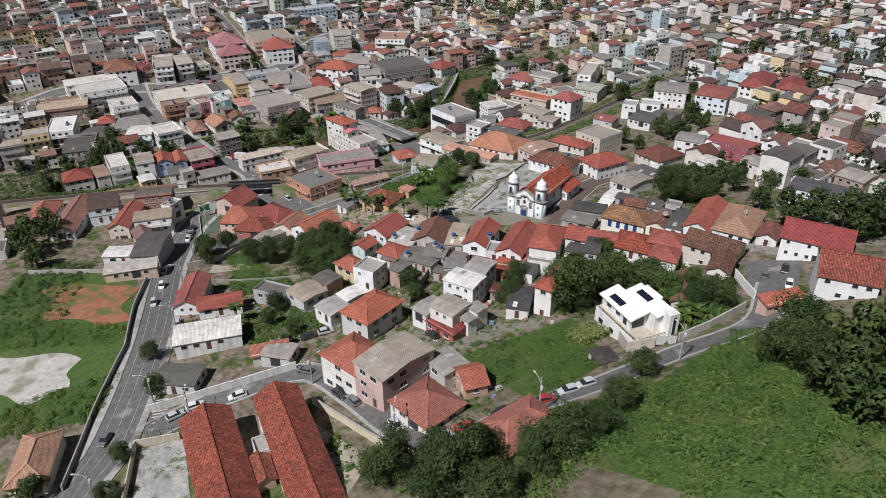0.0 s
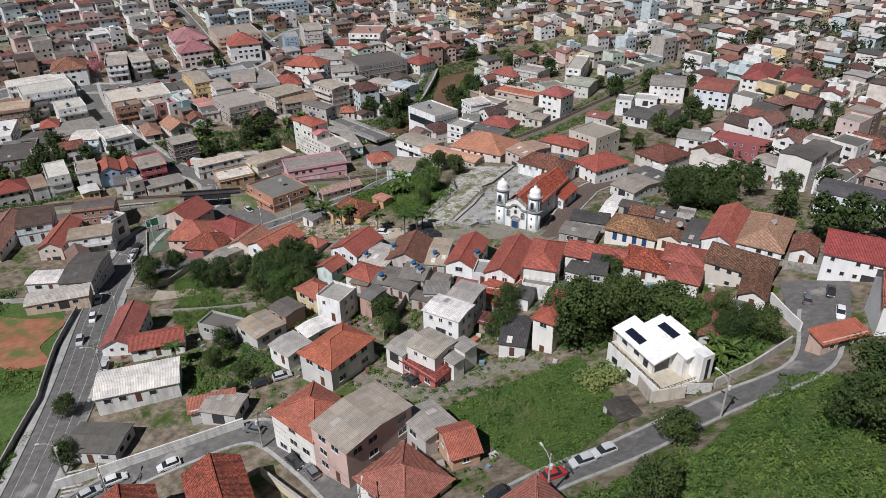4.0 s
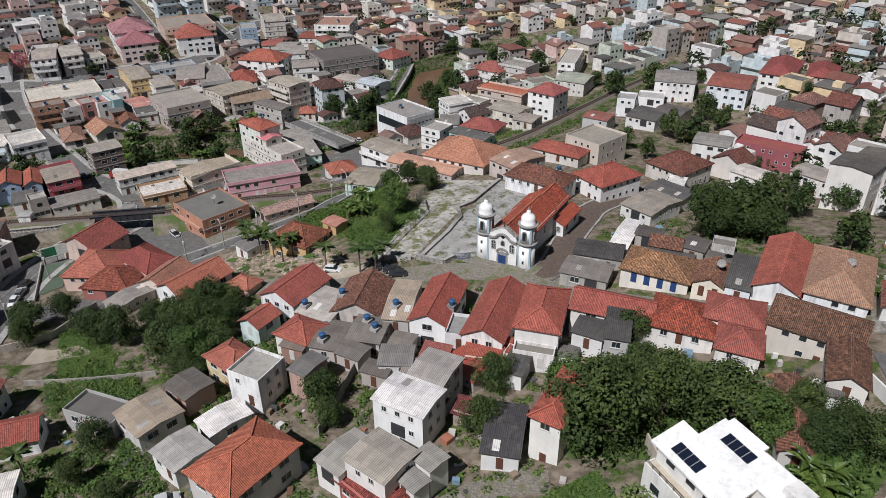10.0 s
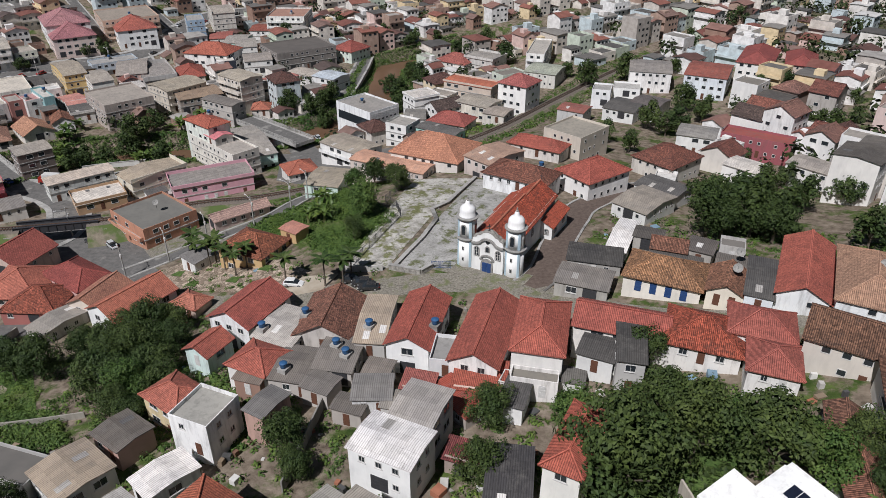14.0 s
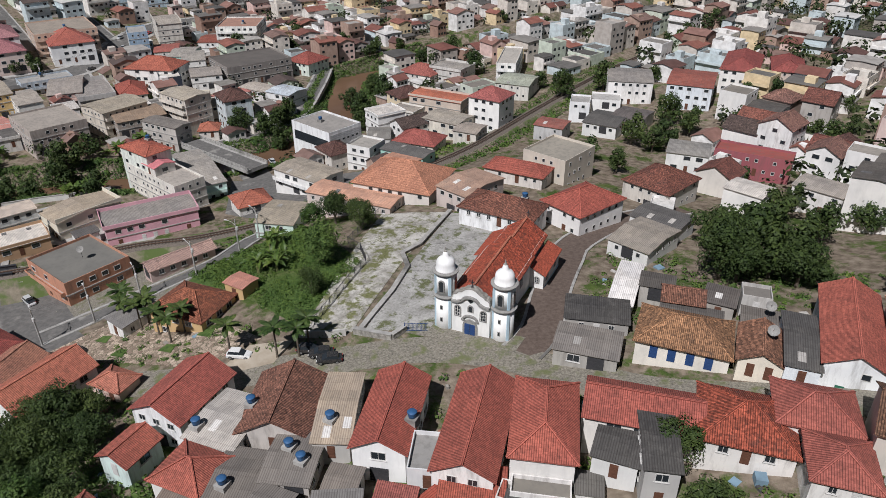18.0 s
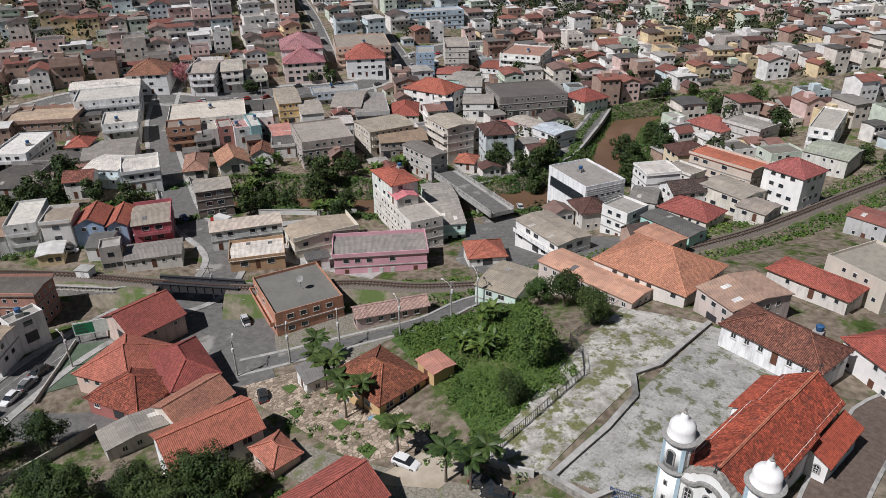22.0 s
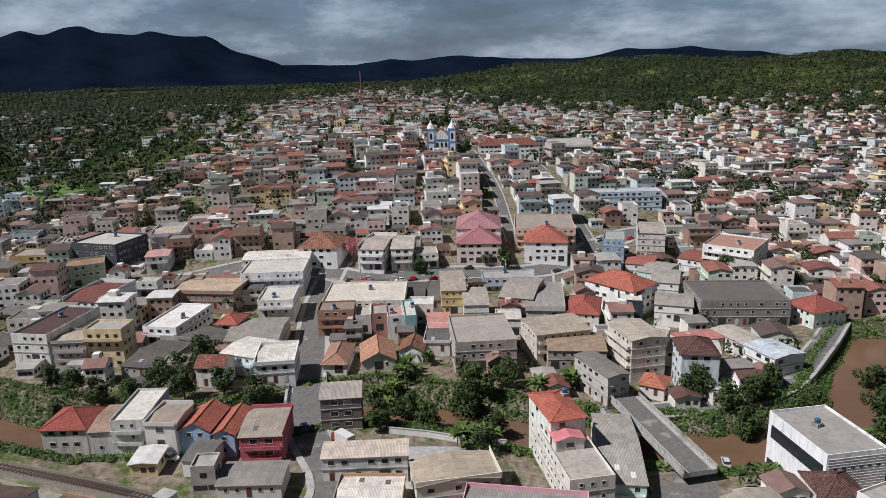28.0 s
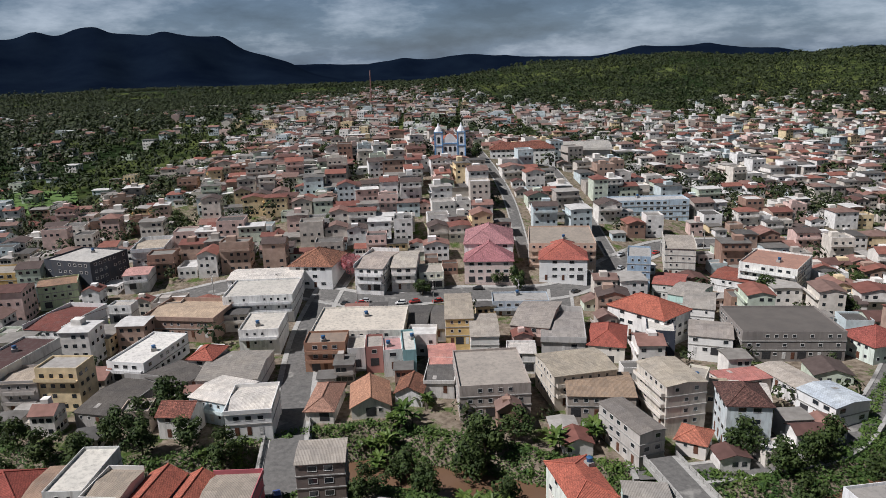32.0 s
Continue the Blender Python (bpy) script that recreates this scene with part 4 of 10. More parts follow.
house(58.2, -29.5, 4.6, 3.8, 7.6, 12.9, "gabley", (0.6,0.58,0.54), (0.19,0.10,0.07))
house(59.7, -37.5, 11.0, 4.0, 7.1, 13.6, "gabley", (0.6,0.58,0.54), (0.21,0.10,0.07))
house(-60.2, -32.0, -5.1, 8.6, 13.4, -4.2, "gabley", (0.86,0.86,0.84), (0.52,0.19,0.10))
house(-33.1, -28.7, 1.3, 8.5, 11.5, 0.8, "gabley", (0.82,0.82,0.82), (0.43,0.13,0.08))
house(-22.6, -31.3, 4.1, 7.5, 9.9, 1.5, "low", (0.7,0.7,0.68), (0.46,0.45,0.43))
house(-21.3, -40.3, 1.9, 7.1, 6.5, 1.7, "hip", (0.8,0.78,0.74), (0.44,0.14,0.08))
house(-33.1, -39.3, -0.9, 4.9, 5.7, -0.4, "gabley", (0.62,0.78,0.74), (0.44,0.14,0.08))
house(-27.5, -51.7, -8.0, 7.9, 5.9, 0.9, "hip", (0.72,0.58,0.3), (0.46,0.16,0.09))
house(-18.0, -54.9, 4.3, 6.4, 6.8, 4.9, "flat", (0.85,0.85,0.84), (0.40,0.40,0.38))
house(-29.1, -68.5, -11.4, 7.9, 7.6, 0.3, "low", (0.6,0.58,0.54), (0.36,0.31,0.25))
house(-29.1, -60.3, -7.4, 6.0, 5.6, 0.1, "low", (0.5,0.3,0.24), (0.14,0.13,0.12))
house(-16.7, -64.0, -15.6, 4.6, 7.1, 1.5, "low", (0.8,0.8,0.78), (0.8,0.8,0.8))
house(-16.2, -72.5, -8.9, 6.2, 6.3, 2.5, "low", (0.78,0.77,0.74), (0.42,0.42,0.41))
house(-11.9, -49.3, -2.7, 3.4, 5.6, 3.7, "low", (0.55,0.33,0.26), (0.18,0.18,0.18))
house(-59.2, -82.4, 38.2, 6.6, 15.1, -2.7, "gabley", (0.84,0.84,0.83), (0.40,0.14,0.09))
house(-47.8, -82.3, 49.0, 10.9, 6.1, -1.8, "gablex", (0.84,0.84,0.83), (0.40,0.12,0.07))
house(-36.6, -95.2, 50.0, 15.5, 8.3, 0.9, "low", (0.75,0.75,0.72), (0.72,0.72,0.70))
house(-17.5, -92.9, 51.4, 8.3, 3.0, 1.6, "shed", (0.6,0.58,0.54), (0.46,0.18,0.1))
house(-147.1, -65.9, 42.4, 8.6, 26.4, -10.6, "gabley", (0.7,0.68,0.64), (0.34,0.18,0.11))
house(-160.9, -68.4, 44.3, 8.9, 13.3, -10.9, "hip", (0.7,0.68,0.64), (0.46,0.18,0.1))
house(-99.9, -66.9, 38.2, 8.5, 16.2, -7.6, "low", (0.6,0.58,0.55), (0.10,0.095,0.09))
house(-104.2, -75.0, 36.3, 9.3, 6.6, -7.8, "low", (0.75,0.74,0.72), (0.7,0.7,0.7))
house(-91.7, -79.8, 50.8, 14.8, 6.2, -6.6, "low", (0.7,0.52,0.38), (0.50,0.48,0.45))
house(-128.8, -56.5, 37.9, 6.9, 17.8, -9.9, "gabley", (0.7,0.6,0.5), (0.42,0.14,0.08))
house(-96.8, -31.6, 27.9, 12.2, 12.9, -11.4, "hip", (0.7,0.5,0.4), (0.50,0.18,0.1))
house(-87.1, -24.8, -6.5, 13.5, 8.4, -10.4, "hip", (0.72,0.42,0.38), (0.32,0.09,0.06))
house(-87.8, -33.7, 24.0, 11.6, 10.4, -11.6, "hip", (0.4,0.12,0.1), (0.28,0.09,0.06))
house(-75.5, -28.2, 8.8, 7.5, 10.3, -9.9, "gabley", (0.7,0.6,0.5), (0.45,0.22,0.12))
house(-110.2, -23.4, 8.3, 12.2, 11.3, -11.8, "gabley", (0.6,0.45,0.38), (0.36,0.11,0.07))
house(-76.8, -38.0, -4.3, 5.2, 9.8, -11.0, "low", (0.6,0.58,0.55), (0.3,0.29,0.27))
house(-50.9, -26.2, 1.7, 5.7, 4.4, -5.2, "hip", (0.7,0.5,0.4), (0.50,0.2,0.11))
house(-51.9, -6.4, 1.9, 11.4, 9.5, -2.7, "hip", (0.62,0.40,0.15), (0.26,0.10,0.06))
house(-46.6, 1.0, -5.7, 4.5, 4.0, -1.3, "low", (0.62,0.40,0.15), (0.5,0.25,0.2))
house(-65.1, -9.9, -13.0, 5.4, 6.0, -7.5, "low", (0.8,0.8,0.78), (0.2,0.2,0.2))
house(-95.2, 4.3, -13.8, 16.7, 14.6, -10.0, "flat", (0.55,0.24,0.13), (0.20,0.20,0.19))
house(-75.1, 13.9, -24.1, 4.1, 14.8, -9.5, "gabley", (0.55,0.4,0.36), (0.52,0.36,0.24))
house(-104.1, 33.5, 53.8, 22.6, 11.1, -13.6, "low", (0.72,0.34,0.42), (0.28,0.27,0.26))
house(-122.3, 28.0, -16.2, 10.0, 17.0, -13.5, "low", (0.72,0.66,0.52), (0.40,0.35,0.28))
house(-92.2, 101.0, -17.3, 18.8, 13.6, -9.6, "flat", (0.82,0.83,0.84), (0.35,0.34,0.33))
house(-69.9, 88.2, -3.6, 8.1, 8.7, -8.7, "flat", (0.8,0.79,0.76), (0.4,0.39,0.37))
house(-46.1, 42.1, 0.8, 21.8, 7.4, -1.1, "low", (0.6,0.5,0.45), (0.56,0.34,0.25))
house(-38.7, 52.6, 1.9, 19.5, 15.3, 0.6, "hip", (0.72,0.66,0.6), (0.56,0.27,0.135))
house(-20.7, 50.5, -18.8, 8.6, 13.3, 2.9, "low", (0.6,0.5,0.45), (0.40,0.28,0.22))
house(-9.3, 40.5, -4.6, 16.0, 9.0, 3.9, "hip", (0.84,0.85,0.86), (0.20,0.09,0.065))
house(4.9, 51.5, -26.6, 10.6, 14.0, 3.3, "hip", (0.82,0.8,0.78), (0.42,0.12,0.07))
house(19.6, 41.8, -19.3, 8.6, 12.4, 2.6, "low", (0.7,0.7,0.68), (0.30,0.28,0.25))
house(-8.5, 80.6, -17.3, 12.5, 13.9, 2.0, "flat", (0.62,0.55,0.45), (0.36,0.34,0.30))
house(-15.7, 69.7, -4.0, 15.2, 6.9, -0.1, "hip", (0.7,0.65,0.6), (0.40,0.12,0.07))
house(17.8, 76.9, -23.0, 12.1, 13.6, -0.1, "hip", (0.6,0.56,0.5), (0.19,0.08,0.06))
house(20.6, 110.7, 2.7, 11.0, 10.4, -4.2, "low", (0.75,0.75,0.73), (0.28,0.28,0.27))
house(37.4, 112.1, -6.5, 19.6, 7.6, -3.0, "flat", (0.36,0.08,0.10), (0.34,0.10,0.09))
house(-45.9, 131.6, -8.0, 11.5, 10.8, -3.3, "hip", (0.84,0.83,0.8), (0.42,0.14,0.1))
house(-176.5, -27.8, 64.7, 7.6, 16.2, -9.4, "flat", (0.62,0.62,0.60), (0.70,0.69,0.65))
house(-165.5, -22.3, 59.9, 6.9, 10.1, -8.3, "low", (0.70,0.68,0.64), (0.34,0.30,0.25))
house(-163.2, -15.2, 58.6, 7.0, 10.8, -10.0, "gabley", (0.30,0.45,0.68), (0.46,0.15,0.08), door=3)
house(-160.1, -9.4, 59.8, 4.8, 11.9, -10.7, "gabley", (0.36,0.50,0.70), (0.46,0.15,0.08), door=3)
house(-156.1, -2.6, 65.9, 9.5, 13.2, -10.9, "low", (0.52,0.10,0.13), (0.33,0.30,0.26))
house(-183.1, -42.3, 63.4, 10.5, 10.6, -12.2, "hip", (0.6,0.55,0.5), (0.36,0.10,0.06))
house(-153.4, -16.9, 58.2, 5.6, 9.3, -12.4, "low", (0.7,0.7,0.7), (0.14,0.14,0.14))
house(-179.0, -34.6, 67.9, 5.0, 13.3, -12.3, "low", (0.7,0.68,0.66), (0.30,0.22,0.17))
house(-140.4, -9.0, 64.0, 12.9, 8.6, -13.3, "low", (0.7,0.66,0.6), (0.25,0.24,0.23))
house(-159.8, 16.5, 69.0, 9.7, 9.0, -9.1, "low", (0.19,0.145,0.125), (0.36,0.34,0.31))
house(-135.9, 13.8, 65.7, 17.9, 6.5, -11.9, "low", (0.70,0.72,0.68), (0.56,0.50,0.44))
house(-124.6, 10.5, 61.7, 13.0, 9.6, -14.4, "low", (0.5,0.3,0.15), (0.66,0.64,0.60))
house(-112.9, 20.5, 65.4, 5.5, 4.0, -15.1, "low", (0.8,0.8,0.78), (0.12,0.12,0.12))
house(-116.1, 52.5, -16.8, 26.3, 9.3, -11.6, "flat", (0.74,0.70,0.62), (0.46,0.43,0.40))
house(-124.2, 54.7, -13.0, 13.3, 7.9, -6.6, "hip", (0.74,0.78,0.70), (0.48,0.15,0.08), rise=1.2)
house(-116.6, 65.8, 56.3, 8.7, 29.4, -16.1, "low", (0.55,0.75,0.68), (0.34,0.33,0.31))
house(-86.1, 52.5, 54.9, 9.2, 8.7, -14.6, "hip", (0.72,0.7,0.66), (0.48,0.17,0.09))
house(-77.4, 68.0, -11.8, 17.2, 10.3, -10.9, "low", (0.80,0.79,0.76), (0.36,0.33,0.28))
house(-61.9, 34.9, 14.6, 9.2, 11.7, -5.9, "low", (0.58,0.75,0.66), (0.35,0.32,0.26))
house(-133.4, -40.9, 47.1, 12.6, 7.9, -7.8, "low", (0.48,0.22,0.15), (0.13,0.12,0.11))
house(-119.7, -51.9, 50.1, 12.3, 7.9, -8.8, "low", (0.80,0.79,0.77), (0.34,0.29,0.23))
house(-143.4, -55.4, 55.3, 10.0, 13.6, -8.1, "low", (0.68,0.76,0.82), (0.09,0.06,0.05))
house(-121.3, -42.6, 101.3, 6.5, 4.0, -8.4, "flat", (0.8,0.79,0.76), (0.4,0.39,0.37))
house(-334.9, -28.9, 47.8, 21.9, 20.0, -1.9, "flat", (0.06,0.07,0.09), (0.55,0.55,0.54))
house(-353.0, -56.6, 68.3, 21.0, 13.2, -8.1, "flat", (0.60,0.38,0.10), (0.35,0.33,0.30))
house(-319.6, -38.8, 88.0, 13.0, 9.5, -7.2, "low", (0.58,0.70,0.42), (0.30,0.20,0.14))
house(-276.0, -34.5, 54.2, 13.3, 21.0, -8.4, "low", (0.8,0.8,0.79), (0.17,0.06,0.05))
house(-244.9, -47.0, 55.1, 11.6, 25.1, -6.6, "flat", (0.75,0.75,0.70), (0.09,0.05,0.05))
house(-243.7, -12.1, 53.1, 11.7, 22.5, -11.2, "flat", (0.84,0.84,0.83), (0.78,0.78,0.77))
house(-267.1, 2.7, 56.7, 23.4, 18.7, -9.8, "low", (0.42,0.26,0.19), (0.46,0.37,0.28))
house(-345.3, -3.8, 75.0, 12.6, 21.9, -3.9, "low", (0.75,0.80,0.84), (0.42,0.38,0.32))
house(-319.6, -10.9, 74.1, 9.2, 12.2, -7.3, "low", (0.78,0.76,0.75), (0.5,0.3,0.28))
house(-283.8, -17.8, 64.2, 7.7, 5.5, -8.7, "flat", (0.82,0.82,0.80), (0.5,0.48,0.45))
house(-216.5, -20.1, 52.0, 12.8, 19.3, -13.0, "low", (0.4,0.38,0.36), (0.10,0.095,0.09))
house(-233.1, -41.9, 65.6, 9.7, 9.8, -9.0, "low", (0.42,0.38,0.35), (0.38,0.34,0.29))
house(-205.0, -16.7, 70.9, 6.8, 6.8, -11.4, "flat", (0.62,0.48,0.38), (0.3,0.29,0.27))
house(-230.1, 2.8, 56.3, 7.2, 9.7, -10.8, "hip", (0.75,0.66,0.58), (0.44,0.14,0.08))
house(-220.9, 9.2, 65.0, 16.2, 19.4, -12.4, "low", (0.72,0.70,0.66), (0.28,0.27,0.25))
house(-204.0, 3.5, 42.2, 11.2, 13.0, -11.2, "low", (0.66,0.78,0.84), (0.66,0.65,0.62))
house(-192.3, 8.6, 69.7, 10.6, 13.9, -10.2, "low", (0.82,0.81,0.78), (0.62,0.61,0.58))
house(-270.4, 27.1, 66.5, 23.4, 19.1, -6.7, "flat", (0.84,0.84,0.82), (0.6,0.59,0.56))
house(-243.9, 21.6, 66.8, 12.1, 15.6, -9.4, "flat", (0.84,0.83,0.80), (0.62,0.6,0.56))
house(-223.7, -6.9, 115.9, 12.2, 14.2, -12.8, "low", (0.3,0.29,0.28), (0.11,0.105,0.10))
house(-287.6, 32.3, 66.7, 26.7, 13.9, -6.8, "low", (0.80,0.79,0.77), (0.66,0.65,0.62))
house(-231.4, 49.6, 63.5, 27.9, 21.7, -9.8, "flat", (0.80,0.75,0.66), (0.66,0.62,0.56))
house(-220.2, 35.1, 65.4, 11.8, 9.1, -9.2, "flat", (0.42,0.21,0.12), (0.30,0.24,0.20))
house(-213.5, 47.3, 69.6, 4.8, 9.5, -10.5, "flat", (0.46,0.18,0.15), (0.4,0.38,0.36))
house(-209.3, 51.2, 70.9, 5.3, 9.9, -10.6, "flat", (0.8,0.78,0.76), (0.5,0.3,0.3))
house(-207.5, 55.5, 70.4, 3.7, 15.7, -9.7, "flat", (0.25,0.50,0.52), (0.6,0.6,0.58))
house(-216.9, 43.0, 69.4, 5.1, 9.5, -11.3, "flat", (0.75,0.73,0.70), (0.46,0.44,0.40))
house(-190.3, 37.6, 71.2, 9.7, 13.4, -14.7, "gabley", (0.75,0.7,0.62), (0.52,0.29,0.15))
house(-194.0, 26.8, 61.8, 7.0, 15.5, -14.4, "hip", (0.75,0.7,0.62), (0.44,0.26,0.15))
house(-190.0, 48.9, 57.2, 7.0, 9.0, -14.8, "gabley", (0.8,0.78,0.76), (0.25,0.12,0.08))
house(-179.9, 66.9, 68.2, 17.6, 22.2, -9.5, "flat", (0.46,0.39,0.34), (0.40,0.37,0.34), old=True)
house(-173.3, 89.0, 76.6, 16.9, 14.6, -10.3, "low", (0.62,0.55,0.45), (0.37,0.34,0.28), old=True)
house(-163.3, 89.1, 58.8, 16.4, 14.1, -12.5, "low", (0.38,0.32,0.27), (0.30,0.23,0.17), old=True)
house(-223.5, 79.6, 65.1, 8.5, 24.1, -8.3, "low", (0.74,0.50,0.16), (0.36,0.33,0.28))
house(-208.6, 80.7, 64.0, 8.2, 19.0, -10.1, "low", (0.82,0.80,0.74), (0.36,0.34,0.31))
house(-231.9, 107.8, 62.9, 19.4, 10.1, -12.7, "flat", (0.46,0.54,0.62), (0.4,0.4,0.4))
house(-233.7, 69.4, 59.2, 8.0, 22.5, -13.6, "low", (0.4,0.38,0.36), (0.09,0.09,0.09))
house(-231.1, 76.0, 64.5, 4.5, 22.2, -13.8, "low", (0.4,0.38,0.36), (0.12,0.12,0.12))
house(-193.3, 59.2, 59.8, 8.0, 14.7, -14.6, "low", (0.66,0.64,0.6), (0.11,0.11,0.11))
house(-215.9, 104.5, 46.8, 12.1, 25.2, -13.0, "low", (0.62,0.42,0.36), (0.33,0.31,0.29))
house(-205.4, 107.3, 56.5, 12.9, 26.4, -14.6, "low", (0.5,0.48,0.46), (0.30,0.29,0.28))
house(-202.4, 63.9, 68.0, 7.7, 18.4, -14.5, "low", (0.6,0.57,0.52), (0.50,0.25,0.22))
house(-289.0, 52.2, 56.1, 16.6, 20.1, -4.4, "hip", (0.85,0.85,0.84), (0.30,0.15,0.10))
house(-275.1, 71.2, 53.7, 10.6, 23.4, -4.2, "low", (0.84,0.82,0.80), (0.40,0.36,0.33))
house(-272.0, 81.6, 63.0, 9.0, 23.2, -4.7, "low", (0.78,0.74,0.70), (0.44,0.42,0.38))
house(-265.3, 88.8, 69.4, 9.1, 11.7, -7.9, "flat", (0.78,0.76,0.64), (0.45,0.42,0.38))
house(-266.3, 114.6, 60.7, 18.3, 27.6, -5.1, "hip", (0.80,0.62,0.56), (0.44,0.20,0.17))
house(-275.5, 119.7, 60.5, 19.0, 24.4, -1.4, "hip", (0.85,0.84,0.82), (0.46,0.24,0.2))
house(-253.5, 140.6, 56.6, 17.9, 21.7, -6.0, "hip", (0.86,0.86,0.85), (0.46,0.15,0.09))
house(-268.8, 150.0, 58.5, 26.4, 30.8, -3.5, "flat", (0.62,0.42,0.30), (0.36,0.32,0.28))
house(-234.6, 162.5, 49.5, 8.4, 15.4, -4.8, "flat", (0.28,0.42,0.58), (0.4,0.4,0.4))
house(-242.6, 189.9, 50.4, 11.6, 22.8, -6.2, "low", (0.66,0.62,0.55), (0.36,0.34,0.31))
house(-214.5, 194.7, 25.1, 17.1, 16.5, -13.9, "low", (0.84,0.83,0.81), (0.24,0.08,0.06))
house(-207.5, 204.3, 25.8, 20.0, 22.8, -7.3, "flat", (0.80,0.79,0.74), (0.42,0.25,0.2))
house(-171.1, 163.1, 60.2, 29.3, 22.2, -11.5, "flat", (0.27,0.24,0.22), (0.14,0.13,0.125))
house(-177.8, 141.7, 45.1, 12.2, 13.6, -12.9, "low", (0.80,0.79,0.76), (0.33,0.31,0.29))
house(-196.5, 155.8, 43.6, 9.6, 17.9, -11.6, "low", (0.80,0.78,0.74), (0.34,0.33,0.31))
house(-197.2, 134.7, 14.5, 21.0, 14.5, -10.4, "hip", (0.82,0.80,0.76), (0.46,0.15,0.08))
house(-184.9, 128.6, 50.6, 8.1, 9.8, -11.7, "flat", (0.035,0.045,0.07), (0.66,0.65,0.62))
house(-193.1, 115.4, 49.1, 10.6, 17.5, -14.8, "hip", (0.75,0.70,0.62), (0.40,0.12,0.07))
house(-152.7, 102.6, -13.4, 15.0, 10.4, -7.8, "low", (0.64,0.58,0.50), (0.42,0.39,0.33), old=True)
house(-145.7, 84.6, -5.0, 16.1, 6.5, -11.8, "low", (0.5,0.46,0.42), (0.20,0.19,0.18), old=True)
house(-134.4, 137.7, -5.8, 11.6, 10.7, -14.4, "low", (0.78,0.78,0.77), (0.50,0.58,0.66))
house(-153.4, 181.4, -8.8, 13.0, 13.4, -14.5, "hip", (0.70,0.80,0.70), (0.36,0.11,0.07))
house(-153.4, 118.0, 53.5, 7.8, 10.1, -15.8, "low", (0.66,0.58,0.46), (0.38,0.33,0.26))
house(-144.2, 120.4, 47.7, 8.6, 10.8, -13.8, "low", (0.82,0.81,0.79), (0.58,0.57,0.54))
house(-156.0, 130.2, 74.5, 13.7, 7.4, -16.3, "low", (0.7,0.6,0.56), (0.46,0.20,0.18))
house(-209.3, 164.5, 28.4, 10.4, 17.5, -13.0, "low", (0.42,0.66,0.60), (0.35,0.34,0.32))
house(-148.4, 140.2, -8.6, 15.9, 8.6, -15.7, "low", (0.7,0.68,0.66), (0.45,0.42,0.38))
house(-222.3, 167.1, 40.6, 10.9, 15.2, -13.1, "low", (0.7,0.66,0.62), (0.34,0.12,0.1))
house(-139.3, 97.8, 33.8, 6.6, 7.4, -17.0, "hip", (0.7,0.64,0.58), (0.50,0.19,0.1))
house(-152.7, 110.6, 36.5, 4.9, 16.6, -11.8, "flat", (0.75,0.70,0.56), (0.4,0.38,0.35))
house(-68.6, 140.2, -3.7, 20.7, 9.3, -9.1, "low", (0.62,0.50,0.40), (0.46,0.16,0.10))
house(-57.7, 121.8, -8.9, 13.9, 10.6, -9.6, "low", (0.72,0.67,0.56), (0.36,0.34,0.30))
house(-47.3, 116.1, -1.5, 8.1, 8.9, -10.1, "low", (0.66,0.62,0.55), (0.33,0.30,0.27))
house(-59.9, 104.8, 0.7, 13.8, 10.0, -11.4, "hip", (0.7,0.64,0.56), (0.38,0.12,0.08))
house(-56.6, 89.7, -7.5, 15.0, 6.8, -9.5, "low", (0.38,0.72,0.62), (0.13,0.13,0.13))
house(-53.6, 79.1, -6.1, 9.7, 7.1, -8.2, "low", (0.66,0.5,0.42), (0.50,0.28,0.20))
house(-76.9, 130.0, -8.3, 9.7, 7.1, -11.9, "low", (0.75,0.72,0.66), (0.35,0.33,0.30))
house(-75.4, 106.4, 24.9, 7.2, 10.9, -12.7, "low", (0.62,0.62,0.60), (0.22,0.22,0.21))
house(-19.5, 148.0, 10.5, 6.7, 8.7, -6.4, "flat", (0.80,0.81,0.82), (0.4,0.4,0.4))
house(-12.8, 157.9, 12.3, 9.9, 9.1, -7.7, "flat", (0.82,0.82,0.80), (0.5,0.5,0.5))
house(-7.9, 137.0, -6.7, 11.1, 13.9, -8.1, "low", (0.72,0.72,0.7), (0.10,0.10,0.10))
house(-1.0, 142.9, -8.7, 10.3, 14.8, -7.9, "low", (0.72,0.72,0.7), (0.13,0.12,0.12))
house(-8.3, 174.4, 13.5, 15.4, 17.8, -3.6, "low", (0.80,0.78,0.76), (0.27,0.26,0.25))
house(13.6, 174.0, 1.0, 14.9, 20.6, -2.1, "low", (0.72,0.78,0.84), (0.28,0.10,0.08))
house(28.3, 195.5, -1.8, 12.3, 25.9, -0.0, "hip", (0.8,0.78,0.75), (0.34,0.10,0.07))
house(43.5, 196.4, 2.4, 10.7, 19.9, 0.3, "hip", (0.62,0.5,0.42), (0.34,0.10,0.07))
house(-22.7, 125.4, -3.3, 9.4, 8.3, -7.9, "low", (0.5,0.5,0.5), (0.3,0.12,0.1))
house(-49.6, 170.3, 1.6, 13.2, 14.9, -8.9, "low", (0.66,0.64,0.58), (0.36,0.40,0.34))
house(-82.2, 182.8, -7.0, 14.4, 12.4, -10.6, "low", (0.62,0.60,0.56), (0.33,0.32,0.30))
house(-94.3, 178.6, -8.1, 15.3, 11.4, -12.5, "hip", (0.7,0.66,0.6), (0.40,0.14,0.09))
house(-60.2, 191.4, 12.5, 7.8, 27.5, -5.8, "flat", (0.82,0.8,0.76), (0.5,0.48,0.45))
